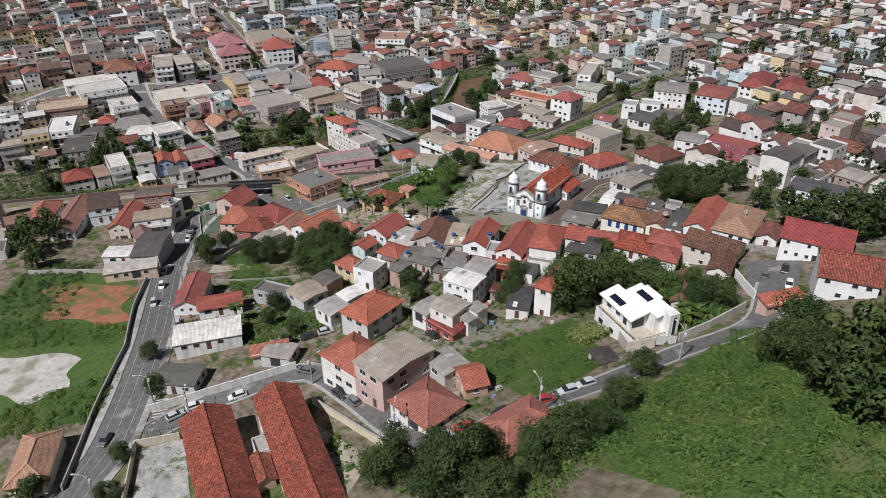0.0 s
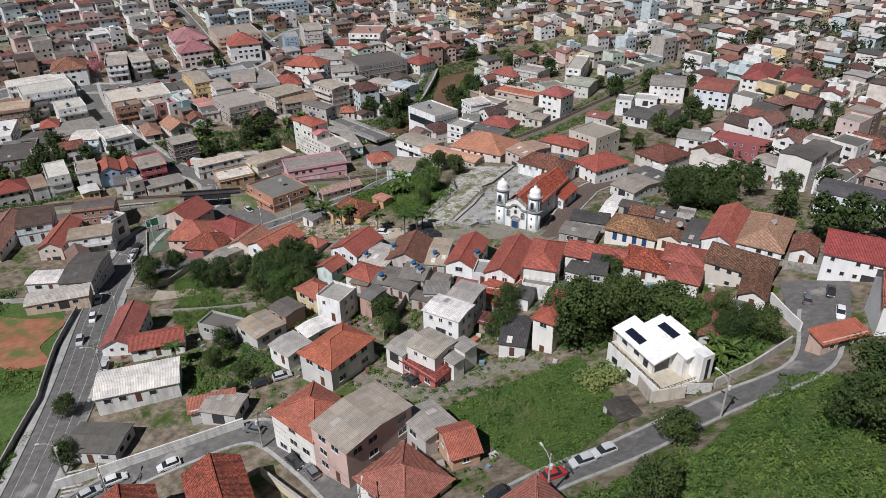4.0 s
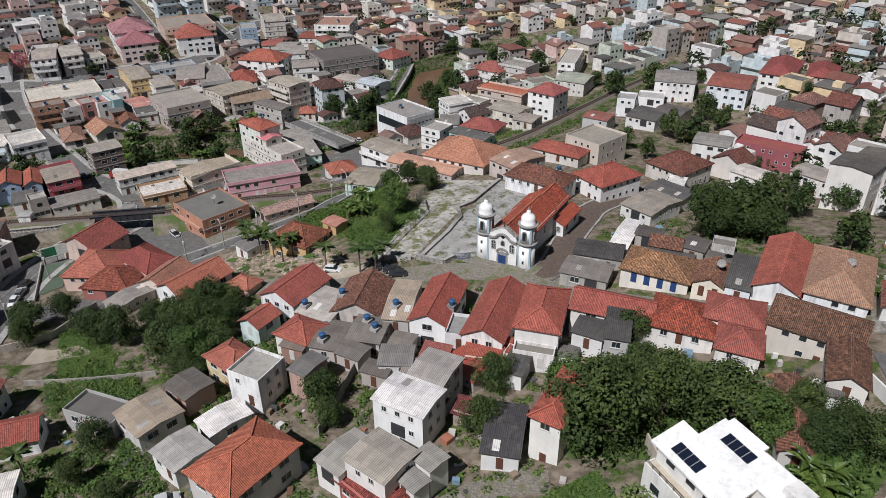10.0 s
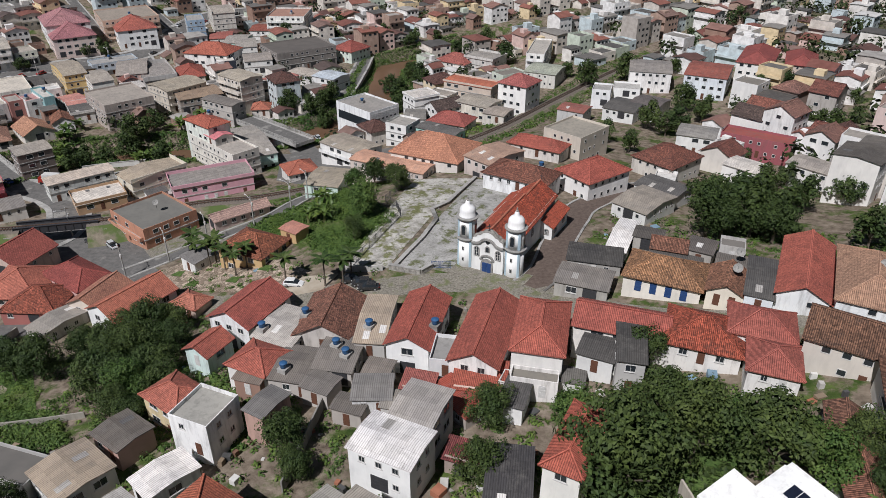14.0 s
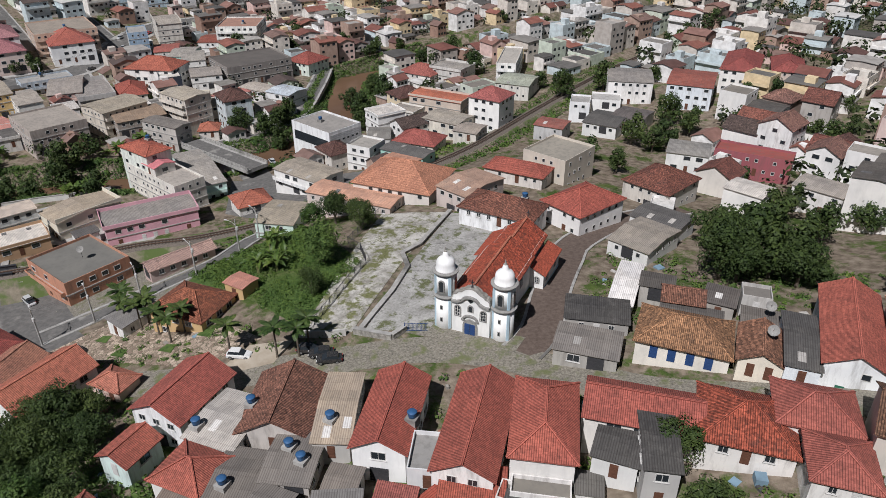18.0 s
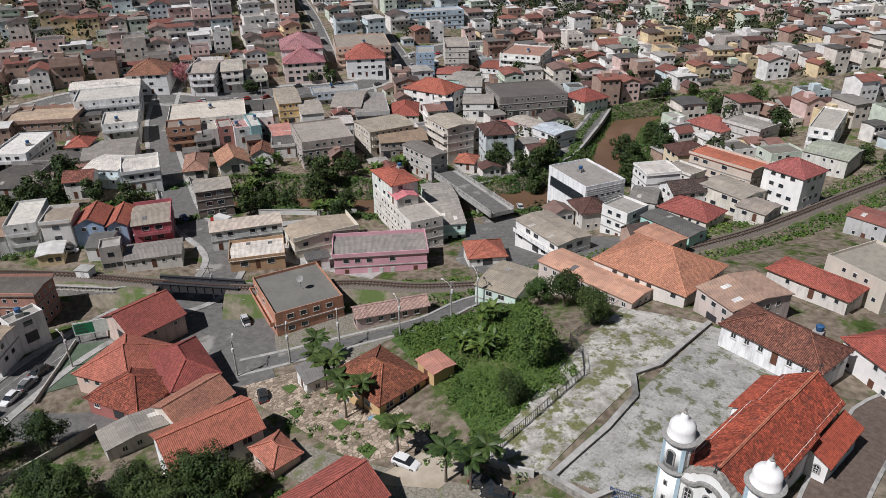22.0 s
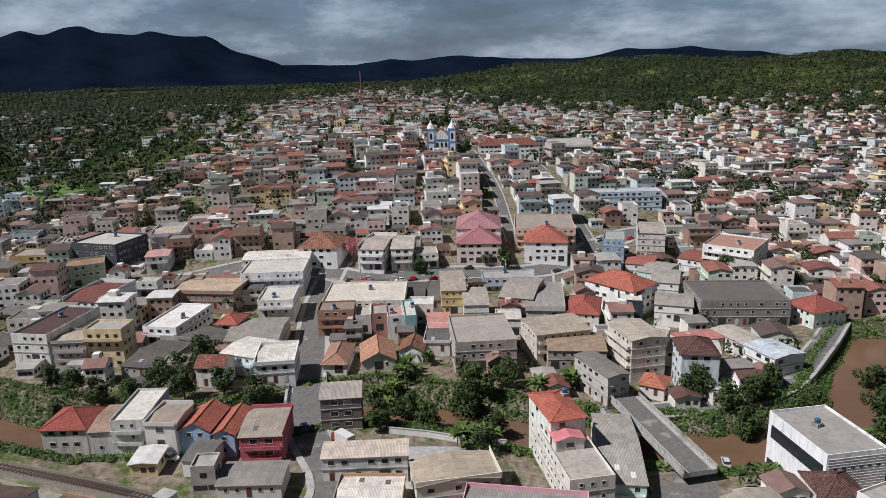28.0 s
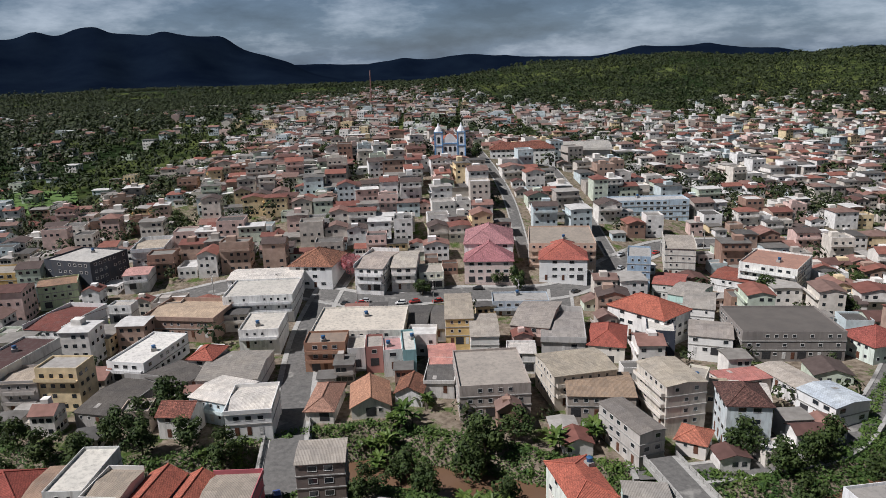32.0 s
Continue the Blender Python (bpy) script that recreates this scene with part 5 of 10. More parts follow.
house(21.4, 53.5, -18.4, 10.7, 7.8, 1.5, "low", (0.66,0.66,0.64), (0.12,0.12,0.12))
house(19.9, 66.2, 3.1, 5.1, 4.9, -1.1, "flat", (0.75,0.74,0.72), (0.7,0.7,0.7))
house(81.4, -5.1, 2.5, 14.8, 10.5, 20.6, "gablex", (0.84,0.84,0.83), (0.36,0.08,0.06))
house(89.4, -28.3, 9.1, 11.0, 11.7, 26.0, "gablex", (0.82,0.82,0.80), (0.30,0.09,0.065))
house(79.7, -38.4, 50.0, 9.4, 3.0, 20.3, "shed", (0.6,0.4,0.3), (0.50,0.16,0.08))
house(76.9, 40.4, -5.1, 16.0, 9.7, 13.9, "low", (0.66,0.76,0.82), (0.10,0.10,0.11))
house(62.9, -25.8, 3.3, 2.2, 4.6, 14.0, "low", (0.7,0.7,0.68), (0.13,0.13,0.12))
house(-10.3, -33.9, 16.7, 6.2, 8.5, 2.0, "low", (0.5,0.46,0.42), (0.20,0.19,0.18))
house(-14.1, -38.3, 14.7, 8.2, 8.3, 1.4, "low", (0.5,0.46,0.42), (0.17,0.16,0.15))
house(-17.2, -26.2, 19.0, 9.5, 11.9, 2.1, "gabley", (0.6,0.55,0.5), (0.22,0.11,0.08))
house(-9.3, -24.6, 21.8, 4.8, 13.4, 3.1, "low", (0.5,0.48,0.45), (0.42,0.36,0.29))
house(-0.4, -39.8, 27.1, 5.5, 5.3, 3.6, "low", (0.66,0.66,0.66), (0.22,0.22,0.22))
house(27.1, -20.4, 2.2, 5.2, 6.8, 7.7, "low", (0.72,0.72,0.70), (0.08,0.08,0.08))
house(31.4, -20.8, 14.6, 3.8, 9.1, 9.9, "low", (0.48,0.47,0.45), (0.07,0.07,0.07))
house(6.5, -29.3, 17.6, 4.8, 6.2, 5.6, "flat", (0.72,0.72,0.72), (0.35,0.35,0.35))
house(12.2, -34.4, -25.2, 8.0, 7.3, 3.6, "low", (0.4,0.35,0.3), (0.28,0.07,0.05))
house(-29.9, -109.2, 28.5, 9.7, 7.1, -0.1, "low", (0.6,0.6,0.58), (0.13,0.13,0.12))
house(-15.1, -92.1, 21.2, 7.0, 5.6, 1.9, "low", (0.55,0.54,0.52), (0.36,0.34,0.31))
house(-39.2, -70.8, 10.2, 10.1, 5.3, -1.5, "flat", (0.45,0.44,0.42), (0.16,0.155,0.15))
house(17.7, -30.5, 3.7, 3.9, 2.9, 4.9, "flat", (0.7,0.69,0.66), (0.2,0.19,0.18))
house(17.5, -45.8, 6.8, 5.1, 2.8, 4.4, "shed", (0.4,0.3,0.25), (0.16,0.05,0.05))
house(-8.9, -40.9, 2.2, 4.5, 4.0, 2.0, "low", (0.5,0.46,0.42), (0.2,0.19,0.18))
house(-2.1, -43.1, 8.3, 4.5, 3.3, 2.4, "low", (0.45,0.40,0.36), (0.16,0.15,0.14))
house(-2.2, -35.4, 13.2, 3.9, 4.3, 3.1, "low", (0.55,0.5,0.46), (0.24,0.22,0.2))
house(4.0, -40.2, 15.9, 4.1, 3.6, 3.3, "low", (0.6,0.58,0.55), (0.3,0.29,0.27))
house(-20.1, -43.2, 9.7, 4.4, 3.6, 1.0, "low", (0.36,0.20,0.14), (0.2,0.17,0.15))
house(23.8, -15.2, 7.5, 4.6, 4.0, 7.9, "flat", (0.74,0.73,0.7), (0.3,0.29,0.27))

house(20.3, -29.4, 14.6, 6.8, 2.7, 5.9, "flat", (0.78, 0.75, 0.72), (0.24, 0.23, 0.21), label="rendered back terrace with a parapet", name="back_terrace")
house(25.2, 19.8, 4, 5.2, 4.2, 6.2, "low", (0.45, 0.42, 0.38), (0.10, 0.095, 0.09), name="shed", label="low grey yard shed under dark sheets")
house(29.6, 16.6, 8, 6.0, 4.6, 6.6, "gablex", (0.55, 0.50, 0.44), (0.20, 0.10, 0.07), name="shed", label="rear kitchen wing under old brown tiles")
house(35.2, 18.3, -3, 4.6, 5.4, 6.9, "low", (0.40, 0.37, 0.33), (0.13, 0.12, 0.115), name="shed", label="low yard shed under stained sheets")
house(40.2, 20.6, 6, 4.4, 4.0, 7.4, "flat", (0.52, 0.50, 0.47), (0.22, 0.21, 0.20), name="shed", label="rough block yard shed with a slab roof")
house(41.0, 12.6, 2, 5.0, 5.6, 7.6, "low", (0.44, 0.40, 0.36), (0.16, 0.15, 0.14), name="shed", label="lean-to behind the small cream house")
house(31.4, 13.0, 3, 9.0, 3.6, 5.9, "low", (0.42, 0.38, 0.34), (0.12, 0.115, 0.11), name="shed", label="long dark lean-to behind the colonial house")
house(37.0, -8.9, 8, 4.4, 3.4, 8.0, "low", (0.62, 0.60, 0.56), (0.09, 0.09, 0.09), name="shed", label="small back room under dark sheets")
house(24.6, -25.6, 14, 3.6, 3.2, 4.8, "low", (0.70, 0.69, 0.66), (0.14, 0.14, 0.135), name="shed", label="small white wash house under dark sheets")
house(5.2, -36.2, 12, 4.2, 3.0, 3.9, "shed", (0.55, 0.40, 0.32), (0.34, 0.12, 0.08), name="shed", label="small brick store under a tiled lean-to")
house(-117.4, 52.2, -16.8, 6.4, 6.2, -9.4, "low", (0.74, 0.70, 0.64), (0.62, 0.22, 0.25), base=-12.4, rise=0.9, name="terrace_room", label="roof terrace room under a pink sheet canopy")

# ---- roads, railway, river crossings ----
def resample(pts, step=3.0):
    pts = [Vector(p) for p in pts]
    ext = [pts[0] * 2 - pts[1]] + pts + [pts[-1] * 2 - pts[-2]]
    out = []
    for k in range(1, len(ext) - 2):
        p0, p1, p2, p3 = ext[k - 1:k + 3]
        n = max(1, int((p2 - p1).length / step))
        for i in range(n):
            t = i / n
            out.append(0.5 * (2 * p1 + (p2 - p0) * t + (2 * p0 - 5 * p1 + 4 * p2 - p3) * t * t + (3 * p1 - p0 - 3 * p2 + p3) * t ** 3))
    return out + [pts[-1]]


def strip(b, line, profile, drape=True, mi=0):
    """Sweeps a profile of (sideways, up) along a line; draped on the land, or at the line's own height."""
    rows = []
    for k, p in enumerate(line):
        d = line[min(k + 1, len(line) - 1)] - line[max(k - 1, 0)]
        s = Vector((d.y, -d.x, 0)).normalized()
        row = []
        for off, up in profile:
            q = p + s * off
            row.append((q.x, q.y, (H0(q.x, q.y) if drape else p.z) + up))
        rows.append(row)
    for r0, r1 in zip(rows, rows[1:]):
        for i in range(len(profile) - 1):
            b.face([r0[i], r0[i + 1], r1[i + 1], r1[i]][::-1], mi)


ROADS = []


def road(name, pts, width, mat, label, pavement=0.0):
    line = resample([(*p, 0) for p in pts])
    ROADS.append(([(p.x, p.y) for p in line[::3]] + [(line[-1].x, line[-1].y)], width / 2 + pavement + 1.0))
    w = width / 2
    b = Build()
    strip(b, line, [(-w, -1.2), (-w, 0.07), (-w * 0.4, 0.11), (w * 0.4, 0.11), (w, 0.07), (w, -1.2)])
    ob = tagged(b.part(name, mat), label, "road", kind="structure")
    if pavement:
        for side in (-1, 1):
            k = Build()
            pr = [(side * w, -0.2), (side * w, 0.22), (side * (w + 0.15), 0.23), (side * (w + pavement), 0.24), (side * (w + pavement), -1.5)]
            strip(k, line, pr if side > 0 else pr[::-1])
            tagged(k.part("pavement", M_CONC), "worn concrete pavement with a raised kerb", "pavement", kind="structure")
    return ob


road("road_valley", [(-2, -165), (-21, -141), (-28, -128), (-52, -101), (-87, -71), (-105, -52), (-115, -37), (-120, -20), (-118, -8), (-128, 3), (-139, 7), (-162, 8), (-198, 19), (-244, 35), (-276, 52), (-292, 64)], 8.2, M_ASPHALT, "worn grey asphalt street through the town", 1.6)
road("road_upper", [(-292, 64), (-333, 100), (-362, 118), (-376, 134)], 4.8, M_ASPHALT, "narrow asphalt street climbing between houses", 0.7)
road("road_lower", [(-23, -124), (-20, -114), (-15, -104), (-6, -93), (9, -95), (26, -101), (38, -104), (43, -97), (49, -86), (56, -77), (66, -61), (77, -46), (76, -24)], 5.6, M_ASPHALT, "narrow patched asphalt street climbing the hill", 0.7)
road("road_square", [(-72, -22), (-82, -18), (-103, -10), (-118, -6)], 14.0, M_ASPHALT, "wide asphalt square below the railway")
road("road_square_north", [(-84, -16), (-73, 3), (-66, 16), (-66, 28), (-60, 42)], 5.0, M_ASPHALT, "asphalt lane along the railway wall", 0.9)
road("road_square_south", [(-80, -24), (-84, -36), (-92, -48), (-104, -58)], 8.0, M_ASPHALT, "grey asphalt side street")
road("road_church", [(-78, -24), (-62, -26), (-48, -24), (-36, -21), (-21, -15), (-7, -7), (4, -4), (16, -4), (29, -5), (44, -3), (60, -1), (76, 2), (95, 6)], 6.2, M_COBBLE, "cobbled street in front of the church")
road("road_church_side", [(9, -2), (10, 5), (8, 18), (7, 31), (7, 40), (13, 57), (24, 72)], 6.0, mottled("worn_brown_paving", (0.085, 0.062, 0.05), (0.15, 0.115, 0.095), 1.4, bumpy=0.5), "brown paved side street beside the church", 0.5)
road("road_avenue", [(-300, -40), (-300, 0), (-296, 29), (-262, 61), (-253, 91), (-240, 130), (-254, 170), (-262, 207), (-250, 260), (-236, 330)], 10.0, M_ASPHALT, "two-way asphalt avenue", 2.0)
road("road_hill", [(-270, 134), (-318, 156), (-350, 168), (-392, 182), (-440, 200)], 4.8, M_ASPHALT, "asphalt street climbing to the far church", 0.7)
road("road_far", [(-258, 169), (-297, 186), (-337, 202), (-400, 226)], 4.8, M_ASPHALT, "asphalt side street between houses", 0.7)
road("road_bridge_yard", [(-72, 52), (-86, 62), (-98, 72), (-106, 78)], 9.0, M_ASPHALT, "asphalt approach to the river bridge")
road("road_embankment", [(-134, 84), (-128, 104), (-124, 128), (-136, 160), (-150, 190)], 6.0, M_ASPHALT, "riverside asphalt street", 1.0)
road("road_bridge_far", [(-134, 82), (-152, 90), (-178, 100), (-210, 112), (-240, 130)], 7.0, M_ASPHALT, "asphalt street leading from the bridge", 1.2)

# white edge lines of the main street and its concrete patches
M_ROADPAINT = mottled("road_paint", (0.16, 0.155, 0.15), (0.58, 0.57, 0.55), 1.1)
_vl2 = resample([(*p, 0) for p in ((-2, -165), (-21, -141), (-28, -128), (-52, -101), (-87, -71), (-105, -52), (-115, -37))])
for _o in (-2.35, 0.0, 2.35):
    _b = Build()
    strip(_b, _vl2, [(_o - 0.05, 0.118 if _o else 0.122), (_o + 0.05, 0.118 if _o else 0.122)])
    tagged(_b.part("lane_line", M_ROADPAINT), "worn white line painted along the street", "road marking", kind="structure")


M_BALLAST = mottled("railway_ballast", (0.10, 0.085, 0.07), (0.19, 0.16, 0.135), 3.5, bumpy=0.8)
M_EMBANK = mottled("embankment_earth", (0.13, 0.115, 0.085), (0.25, 0.215, 0.16), 0.7, c2=(0.085, 0.12, 0.035), scale2=0.2, lo2=0.46, hi2=0.58)
RAIL = [(x, y, -12.4 - 0.2 * (y > 20)) for x, y in RAIL_LINE]
_rl = resample(RAIL, 3.0)
ROADS.append(([(p.x, p.y) for p in _rl[::3]], 8.5))
_gap = [k for k, p in enumerate(_rl) if (p - Vector((-115, -9, -12.4))).length < 9.5]
for _seg in (_rl[:_gap[0] + 1], _rl[_gap[-1]:]):
    _b = Build()
    strip(_b, _seg, [(-6.5, -5.0), (-2.6, -0.35), (2.6, -0.35), (6.5, -5.0)], False)
    tagged(_b.part("railway_embankment", M_EMBANK), "weedy earth railway embankment", "embankment", kind="structure")
    _b = Build()
    strip(_b, _seg, [(-2.3, -0.4), (-1.5, 0.0), (1.5, 0.0), (2.3, -0.4)], False)
    tagged(_b.part("railway_ballast", M_BALLAST), "brown gravel track bed of the railway", "track bed", kind="structure")
track = root("railway_track", -70, 36, 0, 0, "single railway track with rusty rails on sleepers", "railway track")
for _o in (-0.55, 0.55):
    _b = Build()
    strip(_b, [p - Vector((-70, 36, 0)) for p in _rl], [(_o - 0.05, 0.1), (_o - 0.05, 0.3), (_o + 0.05, 0.3), (_o + 0.05, 0.1)], False)
    _b.part("rail", M_RUST, track)
_b = Build()
for _p, _q in zip(_rl, _rl[1:]):
    for _t in (0.0, 0.25, 0.5, 0.75):
        _c = _p.lerp(_q, _t) - Vector((-70, 36, 0))
        _s = (_q - _p).normalized().cross(Vector((0, 0, 1)))
        _b.beam(_c - _s * 1.05 + Vector((0, 0, 0.07)), _c + _s * 1.05 + Vector((0, 0, 0.07)), 0.22, 0.16)
tagged(_b.part("sleeper_bed", plain("sleeper_wood", (0.07, 0.055, 0.045), 0.9), track), kind="stuff")

rail_bridge = root("railway_bridge", -115, -9, -12.4, 40, "dark steel girder bridge carrying the railway over the street", "bridge")
for _y in (-1.7, 1.7):
    _b = Build()
    _b.box(-10, _y - 0.12, -1.3, 10, _y + 0.12, 0.55)
    _b.box(-10, _y - 0.3, 0.55, 10, _y + 0.3, 0.66)
    for _k in range(11):
        _b.box(-10 + _k * 1.98, _y - 0.28, -1.3, -9.85 + _k * 1.98, _y + 0.28, 0.55)
    _b.part("girder", M_STEEL, rail_bridge, "black riveted plate girder")
_b = Build()
_b.box(-10, -1.58, -0.5, 10, 1.58, -0.1)
_b.part("deck", M_STEEL, rail_bridge)
for _x in (-10.8, 10.8):
    _b = Build()
    _b.box(_x - 1.2, -3.6, -7, _x + 1.2, 3.6, -1.0)
    _b.part("abutment", M_RUBBLE, rail_bridge, "stone abutment")

# stone retaining walls with a pierced parapet, and the station platform behind them
M_PLATFORM = mottled("sandy_platform", (0.20, 0.175, 0.14), (0.34, 0.305, 0.25), 0.5, c2=(0.13, 0.13, 0.07))
for _p, _q in (((-138.4, -33.6), (-127.2, -23.5)), ((-127.2, -23.5), (-122.3, -13.5))):
    _L = math.hypot(_q[0] - _p[0], _q[1] - _p[1])
    station_wall = root("retaining_wall", (_p[0] + _q[0]) / 2, (_p[1] + _q[1]) / 2, -17, math.degrees(math.atan2(_q[1] - _p[1], _q[0] - _p[0])), "grey stone retaining wall with a pierced concrete parapet", "wall")
    _b = Build()
    _b.box(-_L / 2, -0.45, -3, _L / 2, 0.45, 3.4)
    _b.part("masonry", M_RUBBLE, station_wall)
    _b = Build()
    _b.box(-0.12, -0.12, 0, 0.12, 0.12, 0.7)
    _me = _b.mesh("baluster", [M_CONC])
    for _k in range(int(_L)):
        put("baluster", _me, station_wall).matrix_basis = pose(-_L / 2 + 0.5 + _k, 0, 3.4)
    _b = Build()
    _b.box(-_L / 2, -0.22, 4.1, _L / 2, 0.22, 4.26)
    _b.part("coping", M_CONC, station_wall)
_b = Build()
_w0 = [(-138.4, -33.6), (-127.2, -23.5), (-122.3, -13.5)]
_w1 = [(-139, -33.5), (-131, -25.5), (-121.5, -16.5)]
for _k in range(2):
    _b.face([(*_w0[_k], -13.4), (*_w0[_k + 1], -13.4), (*_w1[_k + 1], -12.75), (*_w1[_k], -12.75)])
_b.face([(-185, -85, -13.2), (*_w0[0], -13.4), (*_w1[0], -12.75), (-173, -66, -12.75)])
for _p, _q in (((-185, -85), _w0[0]), (_w0[0], _w0[1]), (_w0[1], _w0[2])):
    _b.face([(*_p, -13.4), (*_p, -18), (*_q, -18), (*_q, -13.4)])
tagged(_b.part("station_platform", M_PLATFORM), "sandy earth platform beside the railway", "platform", kind="structure")
_h2 = root("signal_hut", -136.6, -26.1, -12.9, 40, "small white cabin on the railway platform", "hut")
_b = Build()
_b.box(-1.6, -1.3, -0.4, 1.6, 1.3, 2.3)
_b.part("wall", M_WALL, _h2, color=(0.78, 0.78, 0.75))
_b = Build()
_b.box(-1.8, -1.5, 2.3, 1.8, 1.5, 2.45)
_b.part("roof", M_CONC, _h2)
_b = Build()
_b.box(-0.4, -1.34, 0, 0.4, -1.3, 1.95)
_b.part("door", M_FRAME, _h2)


def parapet_bridge(x, y, z, rot, length, width, label):
    e = root("road_bridge", x, y, z, rot, label, "bridge")
    b = Build()
    b.box(-length / 2, -width / 2 - 0.8, -1.0, length / 2, width / 2 + 0.8, 0.02)
    b.part("deck", M_CONC, e)
    b = Build()
    b.box(-length / 2, -width / 2 + 0.6, 0.02, length / 2, width / 2 - 0.6, 0.12)
    b.part("roadway", M_ASPHALT, e)
    post = None
    n = int(length / 2.6)
    for side in (-1, 1):
        yy = side * (width / 2 + 0.6)
        for k in range(n + 1):
            if post is None:
                b = Build()
                b.box(-0.14, -0.14, 0, 0.14, 0.14, 1.15)
                post = b.mesh("post", [M_CONC])
            put("post", post, e).matrix_basis = pose(-length / 2 + k * length / n, yy, 0.02)
        for zz in (0.35, 0.7, 1.05):
            b = Build()
            b.box(-length / 2, yy - 0.07, zz - 0.07, length / 2, yy + 0.07, zz + 0.07)
            b.part("rail", M_CONC, e)
        b = Build()
        for k in range(n):
            x0, x1 = -length / 2 + k * length / n + 0.15, -length / 2 + (k + 1) * length / n - 0.15
            b.beam((x0, yy, 0.2), (x1, yy, 1.0), 0.06, 0.09), b.beam((x0, yy, 1.0), (x1, yy, 0.2), 0.06, 0.09)
        b.part("lattice", M_CONC, e)
    for px in (-length / 4, length / 4):
        b = Build()
        b.box(px - 0.6, -width / 2, -8, px + 0.6, width / 2, -1.0)
        b.part("pier", M_CONC, e)
    return e


parapet_bridge(-119, 80.4, -17.6, 165.5, 35, 6.4, "grey concrete road bridge with crossed lattice railings")
parapet_bridge(-178, 12.6, H0(-178, 12.6) + 0.12, -17, 34, 9, "concrete street bridge with plain lattice railings")


# ---- church plaza ----
def patch(name, quad, mat, label, category, dz=0.1, n=14, ragged=0.0):
    """A four-cornered sheet draped on the land, with a skirt."""
    a, b_, c, d = [Vector((*p, 0)) for p in quad]
    b = Build()

    def at(i, j):
        p = a.lerp(b_, i / n).lerp(d.lerp(c, i / n), j / n)
        if ragged:
            p += Vector((math.sin(p.y * 0.42 + 0.9 * math.sin(p.x * 0.23)), math.sin(p.x * 0.37 + 1.1 * math.sin(p.y * 0.19)), 0)) * ragged
        return (p.x, p.y, H0(p.x, p.y) + dz)
    for i in range(n):
        for j in range(n):
            b.face([at(i, j), at(i + 1, j), at(i + 1, j + 1), at(i, j + 1)])
    rim = [at(i, 0) for i in range(n + 1)] + [at(n, j) for j in range(n + 1)] + [at(i, n) for i in range(n, -1, -1)] + [at(0, j) for j in range(n, -1, -1)]
    for p, q in zip(rim, rim[1:]):
        b.face([p, (p[0], p[1], p[2] - 1.0), (q[0], q[1], q[2] - 1.0), q])
    return tagged(b.part(name, mat), label, category, kind="structure")


def worn_yard(name, pale, grey, grass, bare, green):
    """Old cement: pale wear, dark damp, cracks, and weeds spreading from them."""
    m, n, l, b = principled(name, 0.92)
    c = ramp(n, l, noise_at(n, l, 0.28, 9, rough=0.68), 0.40, 0.58, (*grey, 1), (*pale, 1))
    c = mix(n, l, 1.0, c, ramp(n, l, noise_at(n, l, 2.4, 6, rough=0.7), 0.3, 0.7, (0.74, 0.74, 0.73, 1), (1.12, 1.12, 1.12, 1)), 'MULTIPLY')
    dark = ramp(n, l, noise_at(n, l, 0.55, 8, rough=0.7), 0.58, 0.68)
    c = mix(n, l, dark, c, tuple(v * 0.5 for v in grey))
    g = n.new("ShaderNodeNewGeometry")
    vo = n.new("ShaderNodeTexVoronoi")
    vo.feature = 'DISTANCE_TO_EDGE'
    vo.inputs["Scale"].default_value = 0.17
    wv = node(n, "ShaderNodeTexNoise", Scale=0.5, Detail=5.0, Roughness=0.7)
    l.new(g.outputs["Position"], wv.inputs["Vector"])
    off = n.new("ShaderNodeVectorMath")
    off.operation = 'MULTIPLY_ADD'
    off.inputs[1].default_value = (5.0, 5.0, 5.0)
    l.new(wv.outputs["Color"], off.inputs[0])
    l.new(g.outputs["Position"], off.inputs[2])
    l.new(off.outputs[0], vo.inputs["Vector"])
    c = mix(n, l, ramp(n, l, vo.outputs["Distance"], 0.0, 0.02, (0.6, 0.6, 0.6, 1), (0, 0, 0, 1)), c, (0.10, 0.10, 0.075))
    weeds = ramp(n, l, noise_at(n, l, 0.33, 10, rough=0.72), bare, green)
    c = mix(n, l, weeds, c, ramp(n, l, noise_at(n, l, 3.0, 5), 0.35, 0.65, (*(v * 0.6 for v in grass), 1), (*grass, 1)))
    l.new(c, b.inputs["Base Color"])
    bump(n, l, b, noise_at(n, l, 1.2, 6), 0.4, 0.06)
    return m


